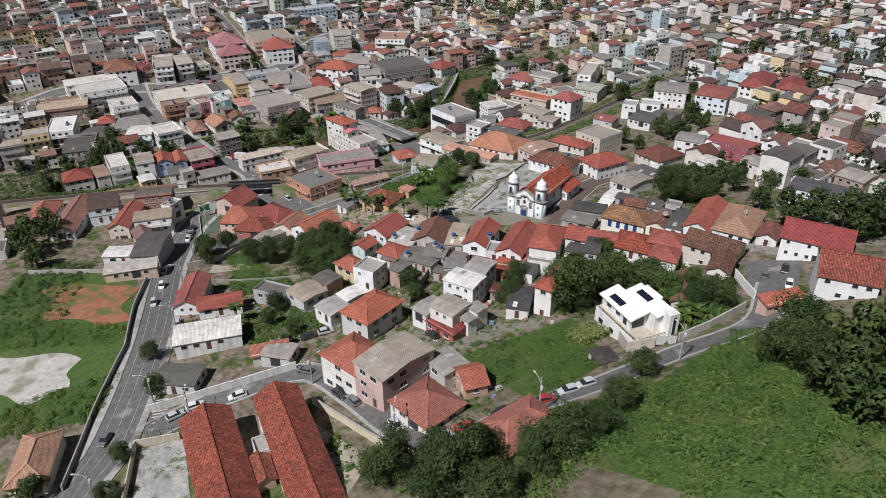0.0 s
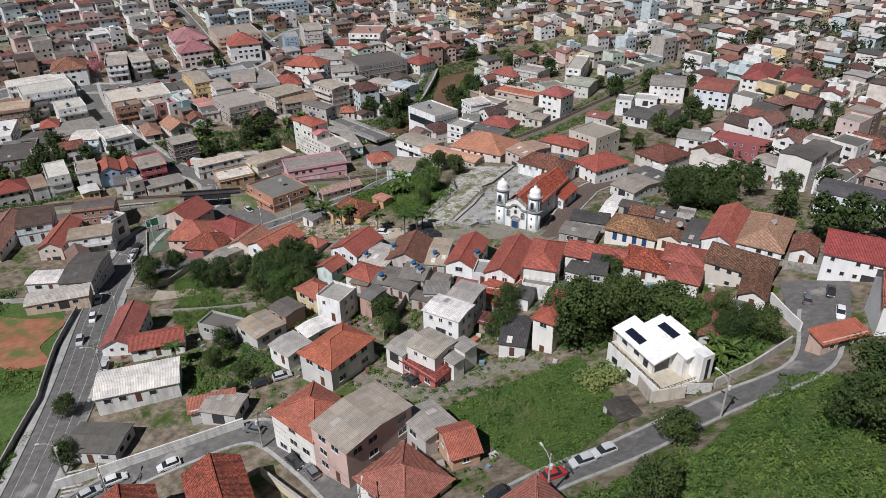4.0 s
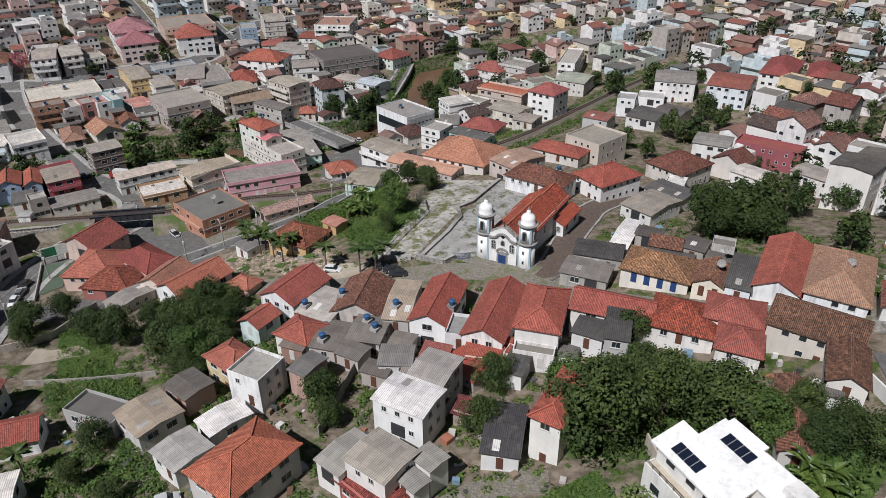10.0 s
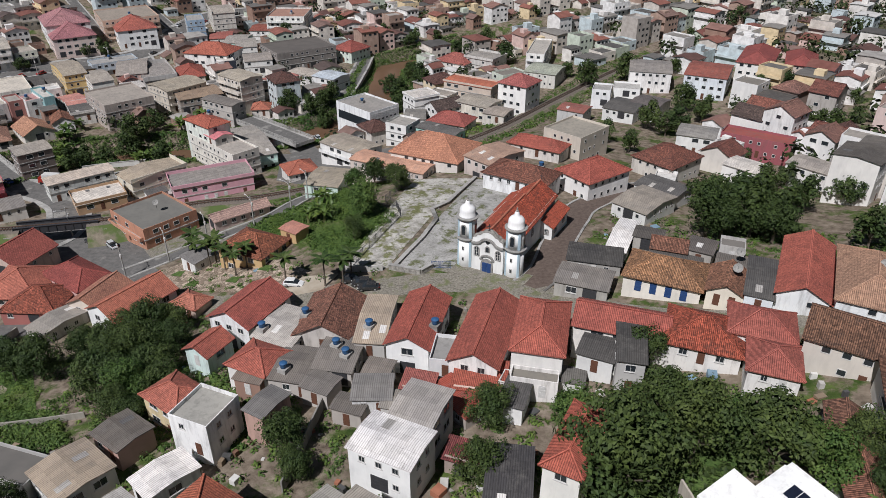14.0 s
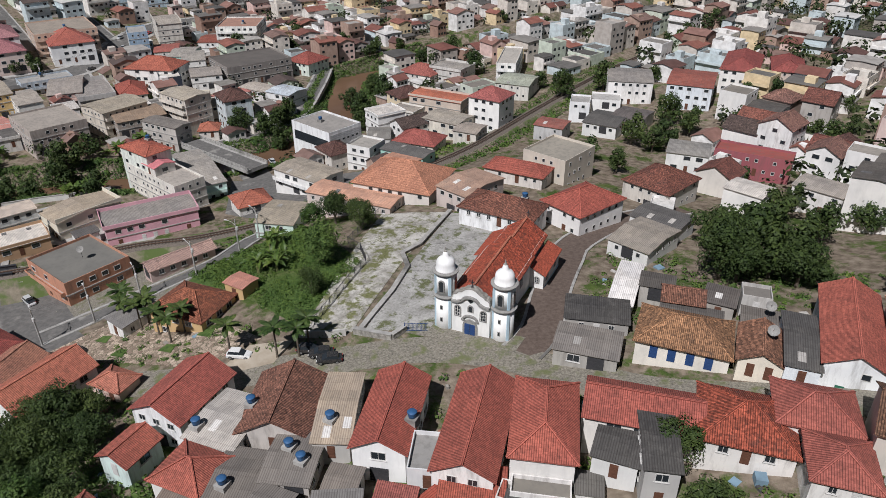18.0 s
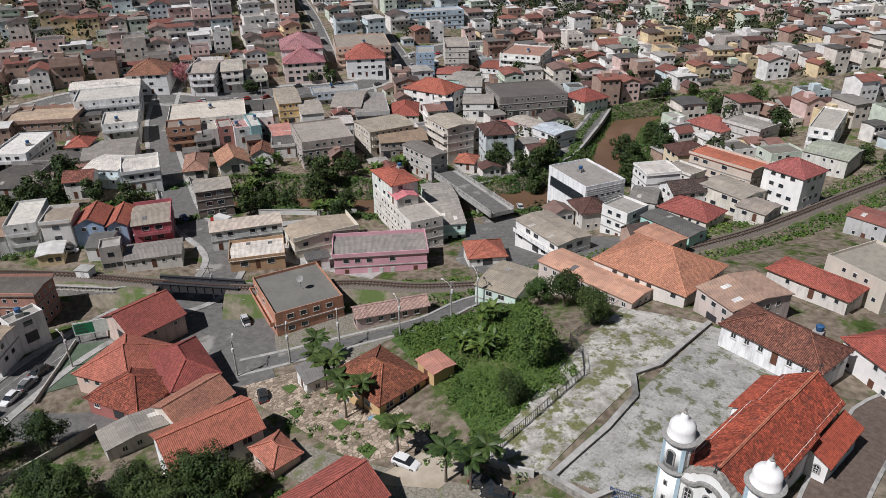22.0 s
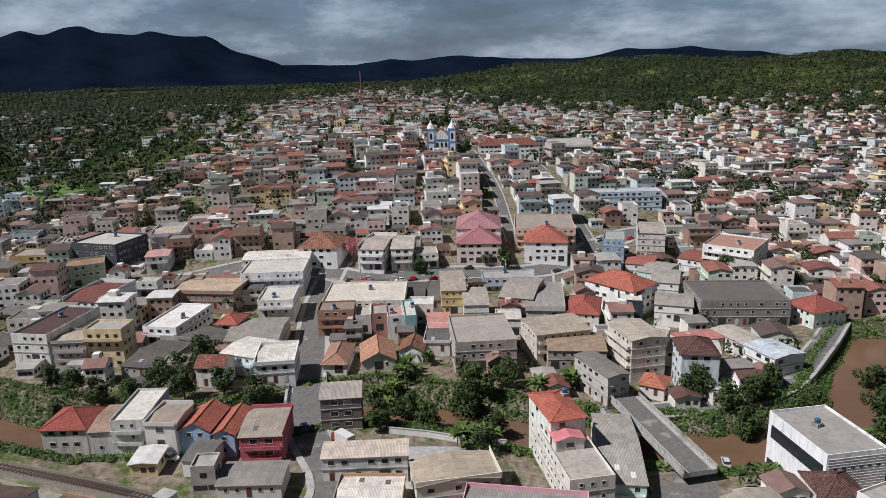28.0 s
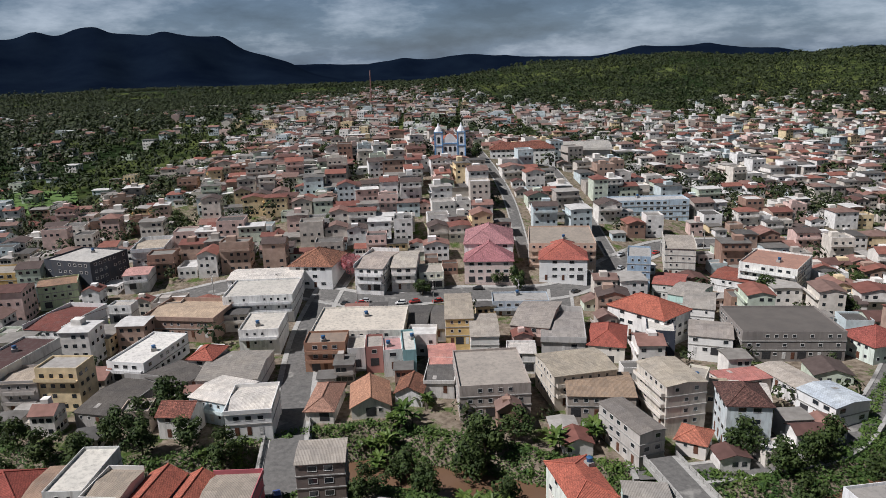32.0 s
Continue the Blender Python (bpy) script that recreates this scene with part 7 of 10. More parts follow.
def crown_build(seed, r, squash, clumps, leaves, size):
    rng = random.Random(seed)
    b = Build()
    for k in range(clumps):
        # clump centres spread over an uneven dome
        z = rng.uniform(-0.55, 1.0)
        a = rng.uniform(0, 6.283)
        q = math.sqrt(max(0.0, 1 - z * z)) * rng.uniform(0.45, 1.0)
        c = Vector((q * math.cos(a), q * math.sin(a), z * squash)) * r * rng.uniform(0.62, 0.9)
        cr = r * rng.uniform(0.24, 0.42)
        for i in range(leaves):
            d = Vector((rng.gauss(0, 1), rng.gauss(0, 1), rng.gauss(0.25, 1))).normalized()
            leaf(b, c + d * cr * rng.uniform(0.7, 1.05), d + Vector((rng.uniform(-.5, .5), rng.uniform(-.5, .5), rng.uniform(-.2, .5))), size, rng)
    return b


def limb(b, p, q, r0, r1, n=6):
    d = (q - p).normalized()
    s = d.orthogonal().normalized()
    u = d.cross(s)
    ra = [p + (s * math.cos(6.283 * k / n) + u * math.sin(6.283 * k / n)) * r0 for k in range(n)]
    rb = [q + (s * math.cos(6.283 * k / n) + u * math.sin(6.283 * k / n)) * r1 for k in range(n)]
    for k in range(n):
        b.face([ra[k], ra[(k + 1) % n], rb[(k + 1) % n], rb[k]])


def tree_proto(seed, squash, mat, label, name="tree", dense=34, leaves=150, size=0.27):
    rng = random.Random(seed)
    e = root(name, 0, 0, -500, 0, label, "tree", "trees of the town")
    b = Build()
    limb(b, Vector((0, 0, -1)), Vector((0.1, 0, 2.6)), 0.36, 0.26)
    for k in range(6):
        a = k * 1.05 + rng.uniform(-.3, .3)
        mid = Vector((math.cos(a) * 1.3, math.sin(a) * 1.3, 4.2 + rng.uniform(-.5, .6)))
        limb(b, Vector((0.1, 0, 2.4)), mid, 0.2, 0.13, 5)
        limb(b, mid, Vector((math.cos(a) * 3.0, math.sin(a) * 3.0, 5.2 + rng.uniform(-.6, 1.2))), 0.13, 0.05, 5)
    b.part("trunk", M_BARK, e, "grey-brown branching trunk")
    c = crown_build(seed + 5, 5.0, squash, dense, leaves, size).part("crown", mat, e)
    c.location = (0, 0, 5.2)
    return e


TREES = [tree_proto(1, 0.85, M_LEAF, "broad tree with a dense dark green crown"), tree_proto(2, 1.05, M_LEAF, "rounded tree with dark glossy foliage"), tree_proto(3, 0.7, M_LEAF2, "spreading tree with lighter green leaves", dense=28), tree_proto(4, 1.25, M_LEAF, "tall uneven tree with deep green leaves", dense=30)]
FAR_TREES = [tree_proto(11, 0.85, M_LEAF, "dark green tree among the houses", dense=26, leaves=46, size=0.5), tree_proto(12, 1.0, M_LEAF, "rounded dark green tree", dense=26, leaves=46, size=0.5)]
PINK = tree_proto(7, 0.75, M_PINK, "tree covered in pink blossom on a small square", "flowering_tree", 20)
_pick = random.Random(5)


def scaled(x, y, z, rot, s, sz=None):
    return pose(x, y, z, 0, 0, rot) @ Matrix.Diagonal((s, s, sz or s, 1))


def tree(x, y, r, k=None):
    kind = _pick.choice(TREES[:1] * 2 + TREES[1:2] * 2 + TREES[2:]) if nearness(x, y) < 82 and x < 92 else _pick.choice(FAR_TREES)
    e = copy_thing(kind, scaled(x, y, H(x, y) - 0.2, _pick.uniform(0, 360), r / 5.0, r / 5.0 * _pick.uniform(0.85, 1.1)))
    return e


def flowering_tree(x, y, r):
    return copy_thing(PINK, scaled(x, y, H(x, y), 40, r / 5.0))


def frond_mesh(length, leaflets, droop, width):
    b = Build()
    for k in range(leaflets):
        t0, t1 = k / leaflets, (k + 1) / leaflets
        p = Vector((t0 * length, 0, 0.35 * length * (t0 - droop * t0 * t0)))
        q = Vector((t1 * length, 0, 0.35 * length * (t1 - droop * t1 * t1)))
        w = width * math.sin(math.pi * (0.12 + 0.86 * t0))
        for s in (-1, 1):
            b.face([p, q, q + Vector((0.25, s * w, -0.35 * w)), p + Vector((0.16, s * w, -0.4 * w))])
    return b.mesh("frond", [M_PALM])


def palm_proto():
    e = root("palm_tree", 0, 0, -500, 0, "slender palm with drooping feathery fronds", "palm", "palms")
    b = Build()
    b.tube([(0.26, -0.6), (0.2, 1.0), (0.16, 3.5), (0.14, 5.4)], 8)
    b.tube([(0.14, 5.4), (0.17, 5.7), (0.09, 6.3)], 8)
    b.part("trunk", M_BARK, e, "ringed grey trunk")
    me = frond_mesh(2.6, 9, 1.5, 0.55)
    rng = random.Random(9)
    for k in range(13):
        put("frond", me, e).matrix_basis = pose(0, 0, 6.1, 0, rng.uniform(-32, 14), k * 27.7 + rng.uniform(-6, 6))
    return e


PALM = palm_proto()


def palm(x, y):
    return copy_thing(PALM, scaled(x, y, H0(x, y) + 0.1, _pick.uniform(0, 360), _pick.uniform(0.85, 1.05)))


def banana_proto():
    e = root("banana_plant", 0, 0, -500, 0, "clump of banana plants with long torn leaves", "banana plant", "banana plants")
    rng = random.Random(4)
    stem_mat = plain("banana_stem", (0.16, 0.17, 0.07), 0.6)
    stems = [(rng.uniform(-1.2, 1.2), rng.uniform(-1.2, 1.2), rng.uniform(1.6, 2.8)) for _ in range(5)]
    for sx, sy, h in stems:
        b = Build()
        b.tube([(0.16, -0.5), (0.13, h * 0.6), (0.07, h)], 6, sx, sy)
        b.part("stem", stem_mat, e)
    m = Build()
    for k in range(7):
        t0, t1 = k / 7, (k + 1) / 7
        p, q = [Vector((t * 2.3, 0, 1.1 * t - 1.5 * t * t)) for t in (t0, t1)]
        w0, w1 = [0.38 * math.sin(math.pi * (0.1 + 0.88 * t)) for t in (t0, t1)]
        for s in (-1, 1):
            m.face([p, q, q + Vector((0, s * w1, 0.12)), p + Vector((0.05, s * w0, 0.12))])
    me = m.mesh("leaf", [M_BANANA])
    for sx, sy, h in stems:
        for k in range(6):
            put("leaf", me, e).matrix_basis = pose(sx, sy, h - 0.1, 0, rng.uniform(-50, -5), rng.uniform(0, 360)) @ Matrix.Scale(rng.uniform(0.8, 1.15), 4)
    return e


def far_banana_proto():
    """The same clump with its stems and its leaves joined, for the river banks."""
    e = root("banana_plant", 0, 0, -500, 0, "clump of banana plants on the river bank", "banana plant", "banana plants")
    rng = random.Random(14)
    st, lf = Build(), Build()
    for k in range(6):
        sx, sy, h = rng.uniform(-1.4, 1.4), rng.uniform(-1.4, 1.4), rng.uniform(1.6, 3.0)
        st.tube([(0.16, -0.5), (0.07, h)], 5, sx, sy)
        for q in range(7):
            m = pose(sx, sy, h - 0.1, 0, rng.uniform(-50, -5), rng.uniform(0, 360)) @ Matrix.Scale(rng.uniform(0.8, 1.2), 4)
            for t0, t1 in ((0, 0.35), (0.35, 0.7), (0.7, 1.0)):
                a, c = [Vector((t * 2.4, 0, 1.1 * t - 1.5 * t * t)) for t in (t0, t1)]
                w0, w1 = [0.4 * math.sin(math.pi * (0.1 + 0.88 * t)) for t in (t0, t1)]
                for sd in (-1, 1):
                    lf.face([m @ a, m @ c, m @ (c + Vector((0, sd * w1, 0.12))), m @ (a + Vector((0, sd * w0, 0.12)))])
    st.part("stem_clump", M_BARK, e), lf.part("foliage", M_BANANA, e)
    return e


BANANA, FAR_BANANA = banana_proto(), far_banana_proto()


def banana(x, y):
    return copy_thing(BANANA if nearness(x, y) < 60 else FAR_BANANA, scaled(x, y, H(x, y), _pick.uniform(0, 360), _pick.uniform(0.95, 1.3)))


def scrub(name, quad, per_m2, size, height, mat, label, clumps=0, category="undergrowth", seed=1):
    """Loose leaves over a four-cornered plot, thicker in clumps."""
    rng = random.Random(seed)
    a, b_, c, d = [Vector((*p, 0)) for p in quad]
    area = ((b_ - a).cross(d - a).length + (b_ - c).cross(d - c).length) / 2
    b = Build()

    def spot():
        u, v = rng.random(), rng.random()
        return a.lerp(b_, u).lerp(d.lerp(c, u), v)
    for k in range(int(area * per_m2)):
        p = spot()
        leaf(b, Vector((p.x, p.y, H(p.x, p.y) + rng.uniform(0, height))), Vector((rng.gauss(0, .6), rng.gauss(0, .6), 1)), size, rng)
    for k in range(clumps):
        p = spot()
        r, ground_z = rng.uniform(0.5, 1.5), H(p.x, p.y)
        for i in range(int(26 * r * (0.36 / size) ** 1.2)):
            dd = Vector((rng.gauss(0, 1), rng.gauss(0, 1), abs(rng.gauss(0, 1)))).normalized() * r * rng.uniform(0.7, 1)
            leaf(b, Vector((p.x + dd.x, p.y + dd.y, ground_z + dd.z * 0.9)), dd, size * 1.3, rng)
    return tagged(b.part(name, mat), label, category, kind="stuff")


# ---- cars, water tanks, street lamps ----
def car_paint():
    m, n, l, b = principled("car_paint", 0.25)
    o = n.new("ShaderNodeObjectInfo")
    l.new(mix(n, l, 0.25, o.outputs["Color"], mix(n, l, ramp(n, l, noise_at(n, l, 6, 3), 0.3, 0.7), o.outputs["Color"], (0.2, 0.19, 0.17))), b.inputs["Base Color"])
    b.inputs["Coat Weight"].default_value = 0.6
    return m


M_CAR = car_paint()
M_TYRE = plain("tyre_rubber", (0.02, 0.02, 0.02), 0.9)
M_RIM = plain("wheel_rim", (0.4, 0.4, 0.41), 0.35, 0.8)
M_LAMP = plain("lamp_glass", (0.6, 0.6, 0.58), 0.15)
M_TAIL = plain("tail_lamp", (0.3, 0.01, 0.01), 0.2)
PAINTS = {"silver": (0.5, 0.51, 0.52), "red": (0.42, 0.02, 0.02), "black": (0.012, 0.012, 0.014), "grey": (0.14, 0.145, 0.15), "white": (0.75, 0.75, 0.74), "blue": (0.03, 0.08, 0.3)}


def loft(b, sections):
    """Skins closed rings of equal length."""
    for r0, r1 in zip(sections, sections[1:]):
        n = len(r0)
        for k in range(n):
            b.face([r0[k], r0[(k + 1) % n], r1[(k + 1) % n], r1[k]])
    b.face(sections[0][::-1]), b.face(sections[-1])


def car_meshes():
    b = Build()
    rows = []
    for x, zt, w in ((-2.02, 0.62, 0.68), (-1.95, 0.86, 0.78), (-1.2, 0.92, 0.83), (0.6, 0.92, 0.84), (1.2, 0.86, 0.82), (1.85, 0.70, 0.74), (2.02, 0.50, 0.64)):
        rows.append([(x, -w, 0.3), (x, w, 0.3), (x, w + 0.02, zt - 0.2), (x, w - 0.06, zt), (x, -w + 0.06, zt), (x, -w - 0.02, zt - 0.2)])
    loft(b, rows)
    body = b.mesh("body", [M_CAR])
    b = Build()
    loft(b, [[(x, -w, 0.88), (x, w, 0.88), (x - s, w * 0.84, zt), (x - s, -w * 0.84, zt)] for x, zt, w, s in ((-1.75, 1.02, 0.72, -0.25), (-1.35, 1.36, 0.76, -0.12), (0.15, 1.38, 0.77, 0.05), (1.05, 0.93, 0.75, 0.1))])
    glass = b.mesh("cabin_glass", [M_GLASS])
    b = Build()
    loft(b, [[(x, -w, z), (x, w, z), (x, w * 0.94, z + 0.07), (x, -w * 0.94, z + 0.07)] for x, z, w in ((-1.4, 1.36, 0.6), (-1.1, 1.40, 0.64), (0.0, 1.41, 0.65), (0.3, 1.36, 0.62))])
    top = b.mesh("roof_panel", [M_CAR])
    b = Build()
    b.tube([(0.2, -0.1), (0.3, -0.1), (0.31, 0.0), (0.3, 0.1), (0.2, 0.1)], 14)
    tyre = b.mesh("wheel", [M_TYRE])
    b = Build()
    b.tube([(0.2, -0.105), (0.19, -0.115), (0.05, -0.12)], 10)
    rim = b.mesh("rim", [M_RIM])
    b = Build()
    b.box(-0.08, -0.17, -0.07, 0.05, 0.17, 0.07)
    return body, glass, top, tyre, rim, b.mesh("headlight", [M_LAMP]), b.mesh("tail_light", [M_TAIL])


CAR = car_meshes()


def car_proto(colour, near=True):
    e = root("car", 0, 0, -500, 0, f"{colour} small hatchback parked on the street", "car", "parked cars")
    body, glass, top, tyre, rim, head, tail = CAR
    put("body", body, e, "", PAINTS[colour]), put("cabin_glass", glass, e), put("roof_panel", top, e, "", PAINTS[colour])
    for x in (-1.25, 1.28):
        for s in (-1, 1):
            w = put("wheel", tyre, e)
            w.matrix_basis = pose(x, s * 0.76, 0.31, 90 if s > 0 else -90)
            if near:
                put("rim", rim, w)
    for s in (-1, 1) if near else ():
        put("headlight", head, e).matrix_basis = pose(1.93, s * 0.55, 0.6)
        put("tail_light", tail, e).matrix_basis = pose(-1.98, s * 0.6, 0.72)
    return e


CARS = {k: car_proto(k) for k in PAINTS}
FAR_CARS = {k: car_proto(k, False) for k in PAINTS}


def road_heading(x, y):
    best = (1e9, 0.0)
    for line, w in ROADS:
        for (ax, ay), (bx, by) in zip(line, line[1:]):
            L2 = (bx - ax) ** 2 + (by - ay) ** 2
            if L2 < 1e-6:
                continue
            t = min(1, max(0, ((x - ax) * (bx - ax) + (y - ay) * (by - ay)) / L2))
            d = math.hypot(x - ax - t * (bx - ax), y - ay - t * (by - ay))
            if d < best[0]:
                best = (d, math.degrees(math.atan2(by - ay, bx - ax)))
    return best


def car(x, y, colour, turn=None):
    d, h = road_heading(x, y)
    flip = 180 if int(x * 7 + y * 3) % 2 else 0
    return copy_thing((CARS if nearness(x, y) < 120 else FAR_CARS)[colour], pose(x, y, H0(x, y) + 0.11, 0, 0, h + flip if turn is None else turn))


M_TANK = plain("blue_polyethylene", (0.035, 0.10, 0.22), 0.5)


def water_tank(x, y, z):
    e = root("water_tank", x, y, z, 0, "blue round plastic water tank on a roof", "water tank", "roof water tanks")
    b = Build()
    b.box(-0.75, -0.75, -0.5, 0.75, 0.75, 0.9)
    b.part("stand", M_CONC, e, "rough concrete stand")
    b = Build()
    b.tube([(0.5, 0.9), (0.56, 1.2), (0.6, 1.55), (0.64, 1.62), (0.62, 1.7)], 14)
    b.part("tank", M_TANK, e, "", None, True)
    b = Build()
    b.tube([(0.66, 1.7), (0.6, 1.78), (0.3, 1.88), (0.05, 1.9)], 14)
    b.part("lid", M_TANK, e, "", None, True)
    return e


def lamp_proto():
    e = root("street_lamp", 0, 0, -500, 0, "grey concrete street pole with a lamp arm and crossbar", "street lamp", "street poles")
    b = Build()
    b.tube([(0.19, -0.6), (0.16, 4), (0.11, 8.4)], 8)
    b.part("pole", M_CONC, e)
    b = Build()
    b.beam((0, 0, 7.0), (1.0, 0, 7.7), 0.07, 0.07), b.beam((1.0, 0, 7.7), (2.3, 0, 7.9), 0.07, 0.07)
    b.part("arm", M_FRAME, e)
    b = Build()
    b.box(2.1, -0.13, 7.8, 2.75, 0.13, 7.95)
    b.part("lamp_head", M_FRAME, e, "pale lamp head")
    b = Build()
    b.box(-0.9, -0.06, 8.0, 0.9, 0.06, 8.12)
    b.part("crossbar", M_BARK, e, "wooden crossbar")
    b = Build()
    b.tube([(0.24, 5.9), (0.26, 6.0), (0.26, 6.6), (0.2, 6.7)], 10, -0.3, 0.0)
    b.part("transformer", M_FRAME, e)
    return e


LAMP = lamp_proto()


def street_lamp(x, y, turn):
    return copy_thing(LAMP, pose(x, y, H0(x, y), 0, 0, turn))


def wire_run(pts):
    e = root("power_lines", *pts[0], H0(*pts[0]) + 8.1, 0, "sagging black power lines between street poles", "power line", "power lines")
    o = Vector((*pts[0], H0(*pts[0]) + 8.1))
    for off in (-0.7, 0.0, 0.7):
        for (ax, ay), (bx, by) in zip(pts, pts[1:]):
            b = Build()
            p, q = Vector((ax, ay, H0(ax, ay) + 8.15)) - o, Vector((bx, by, H0(bx, by) + 8.15)) - o
            s = (q - p).cross(Vector((0, 0, 1))).normalized() * off
            ring = []
            u = s.normalized() * 0.014 if off else (q - p).cross(Vector((0, 0, 1))).normalized() * 0.014
            for k in range(9):
                c = p.lerp(q, k / 8) + s - Vector((0, 0, 2.4 * k / 8 * (1 - k / 8)))
                ring.append([c - u, c - Vector((0, 0, 0.014)), c + u, c + Vector((0, 0, 0.014))])
            loft(b, ring)
            b.part("wire", M_STEEL, e)
    return e



def island_paint(name, colours, rough=0.9):
    """Colour that differs from house to house; position noise keeps one house in one tone."""
    m, n, l, b = principled(name, rough)
    g = n.new("ShaderNodeNewGeometry")
    sn = n.new("ShaderNodeVectorMath")
    sn.operation = 'SNAP'
    sn.inputs[1].default_value = (9, 9, 400)
    l.new(g.outputs["Position"], sn.inputs[0])
    wn = n.new("ShaderNodeTexWhiteNoise")
    l.new(sn.outputs[0], wn.inputs["Vector"])
    r = n.new("ShaderNodeValToRGB")
    r.color_ramp.interpolation = 'CONSTANT'
    e = r.color_ramp.elements
    e[0].color = (*colours[0], 1)
    e[1].position, e[1].color = 1 / len(colours), (*colours[1], 1)
    for k, c in enumerate(colours[2:], 2):
        e.new(k / len(colours)).color = (*c, 1)
    l.new(wn.outputs["Value"], r.inputs[0])
    st = ramp(n, l, noise_at(n, l, 0.5, 5), 0.35, 0.7, (0.72, 0.72, 0.72, 1), (1.05, 1.05, 1.05, 1))
    l.new(mix(n, l, 1.0, r.outputs[0], st, 'MULTIPLY'), b.inputs["Base Color"])
    return m



tree(-35.6, 12.4, 5.2)
tree(-31.5, 2.0, 2.6)
tree(-51.0, 31.5, 3.4)
tree(-46.0, 33.0, 3.8)
tree(-36.9, 28.5, 3.68)
tree(36.2, -44.8, 7.36)
tree(38.3, -29.3, 4.6)
tree(33.2, -18.7, 3.68)
tree(51.4, -34.9, 6.44)
tree(43.2, -31.1, 4.6)
tree(-46.4, -50.5, 5.52)
tree(-46.8, -39.7, 4.6)
tree(-62.8, -51.1, 4.6)
tree(-38.9, -51.4, 4.6)
tree(-48.0, -33.6, 3.68)
tree(-68.1, -53.0, 4.6)
tree(-87.0, -55.8, 4.6)
tree(-84.6, -49.3, 3.68)
tree(-6.5, -52.4, 3.68)
tree(-2.4, -56.1, 2.76)
tree(16.9, -37.1, 3.68)
tree(20.1, -47.2, 3.68)
tree(63.6, -36.7, 3.68)
tree(68.6, -38.5, 3.68)
tree(-29.0, -82.5, 2.6)
tree(-33.8, -75.7, 3.2)
tree(-20.8, -82.1, 2.5)
tree(-18.0, -87.3, 1.9)
tree(28.5, -35.8, 4.6)
tree(56.1, -36.8, 4.6)
tree(-81.5, -60.5, 3.2)
tree(-61.2, -43.6, 3.68)
tree(34.2, 32.7, 6.44)
tree(38.0, 42.4, 6.44)
tree(42.3, 35.4, 5.52)
tree(45.6, 41.9, 5.52)
tree(9.7, 148.8, 5.52)
tree(17.4, 141.7, 4.6)
tree(9.4, 121.6, 4.6)
tree(2.3, 126.4, 4.6)
tree(-76.5, 191.6, 5.52)
tree(-31.3, 167.4, 5.52)
tree(-18.5, 180.1, 5.52)
tree(-42.9, 178.2, 3.68)
tree(-48.8, -46.6, 4.6)
tree(-50.4, -36.8, 4.6)
tree(-54.0, -42.5, 4.6)
tree(-42.5, -38.2, 3.68)
tree(-56.9, -37.3, 3.68)
tree(-156.7, 48.7, 5.52)
tree(-154.0, 36.7, 4.6)
tree(-164.6, 35.3, 4.6)
tree(-143.4, 49.7, 4.6)
tree(-155.5, 218.3, 4.6)
tree(-176.1, 199.5, 4.6)
tree(-178.6, 222.8, 4.6)
tree(40.8, 52.7, 5.52)
tree(46.7, 31.8, 5.52)
tree(1.0, 264.3, 5.52)
tree(11.1, 278.5, 5.52)
tree(-24.5, 286.7, 4.6)
tree(-3.9, 236.2, 4.6)
tree(-101.2, 137.3, 5.52)
tree(-91.5, 125.0, 4.6)
tree(-116.3, 156.2, 4.6)
tree(-125.2, 125.6, 3.68)
tree(-122.0, 114.4, 3.68)
tree(-113.6, 127.5, 4.6)
tree(35.6, -113.9, 4.6)
tree(45.4, -118.0, 4.6)
tree(49.2, -114.6, 5.52)
tree(56.1, -116.6, 4.6)
tree(58.0, -108.2, 4.6)
tree(60.2, -103.4, 4.6)
tree(63.5, -98.3, 3.68)
tree(64.1, -90.0, 3.68)
tree(62.8, -74.2, 3.68)
tree(85.2, -62.1, 5.52)
tree(94.5, -72.8, 6.44)
tree(92.6, -82.8, 5.52)
tree(89.1, -78.1, 4.6)
tree(96.7, -89.7, 5.52)
tree(33.3, 47.7, 5.52)
tree(43.3, 69.1, 4.6)
tree(72.6, 13.7, 5.52)
tree(78.4, 20.5, 5.52)
tree(62.6, 32.1, 4.6)
tree(85.3, 15.3, 5.52)
tree(90.9, 5.0, 5.52)
tree(-136.4, -88.5, 6.44)
tree(-141.5, -78.4, 5.52)
tree(-124.2, -91.8, 4.6)
tree(-43.7, -106.9, 2.76)
tree(-32.2, -114.5, 2.76)
tree(-20.4, -131.0, 2.76)
tree(-12.9, -138.4, 2.76)
tree(-26.8, -145.5, 3.68)
tree(32.7, -116.3, 3.68)
tree(42.8, -111.2, 4.6)
tree(48.8, -108.9, 4.6)
tree(83.7, -68.6, 4.6)
tree(87.2, -72.4, 4.6)
tree(-206.9, -9.6, 6.44)
tree(-202.9, -16.8, 4.6)
tree(-189.4, -7.1, 4.6)
tree(-197.9, -22.7, 4.6)
tree(-190.3, -29.6, 4.6)
tree(-198.1, -37.1, 4.6)
tree(-200.0, -47.0, 4.6)
tree(-181.8, -0.0, 4.6)
tree(-159.2, 54.2, 5.52)
tree(-131.3, 104.4, 4.6)
tree(-122.7, 106.7, 4.6)
tree(-122.4, 118.2, 4.6)
tree(-114.2, 104.4, 4.6)
tree(-256.6, 81.5, 3.68)
tree(-245.3, 115.0, 4.6)
tree(-252.6, 111.3, 3.68)
tree(-329.2, 69.4, 4.6)
tree(-199.1, 189.7, 5.52)
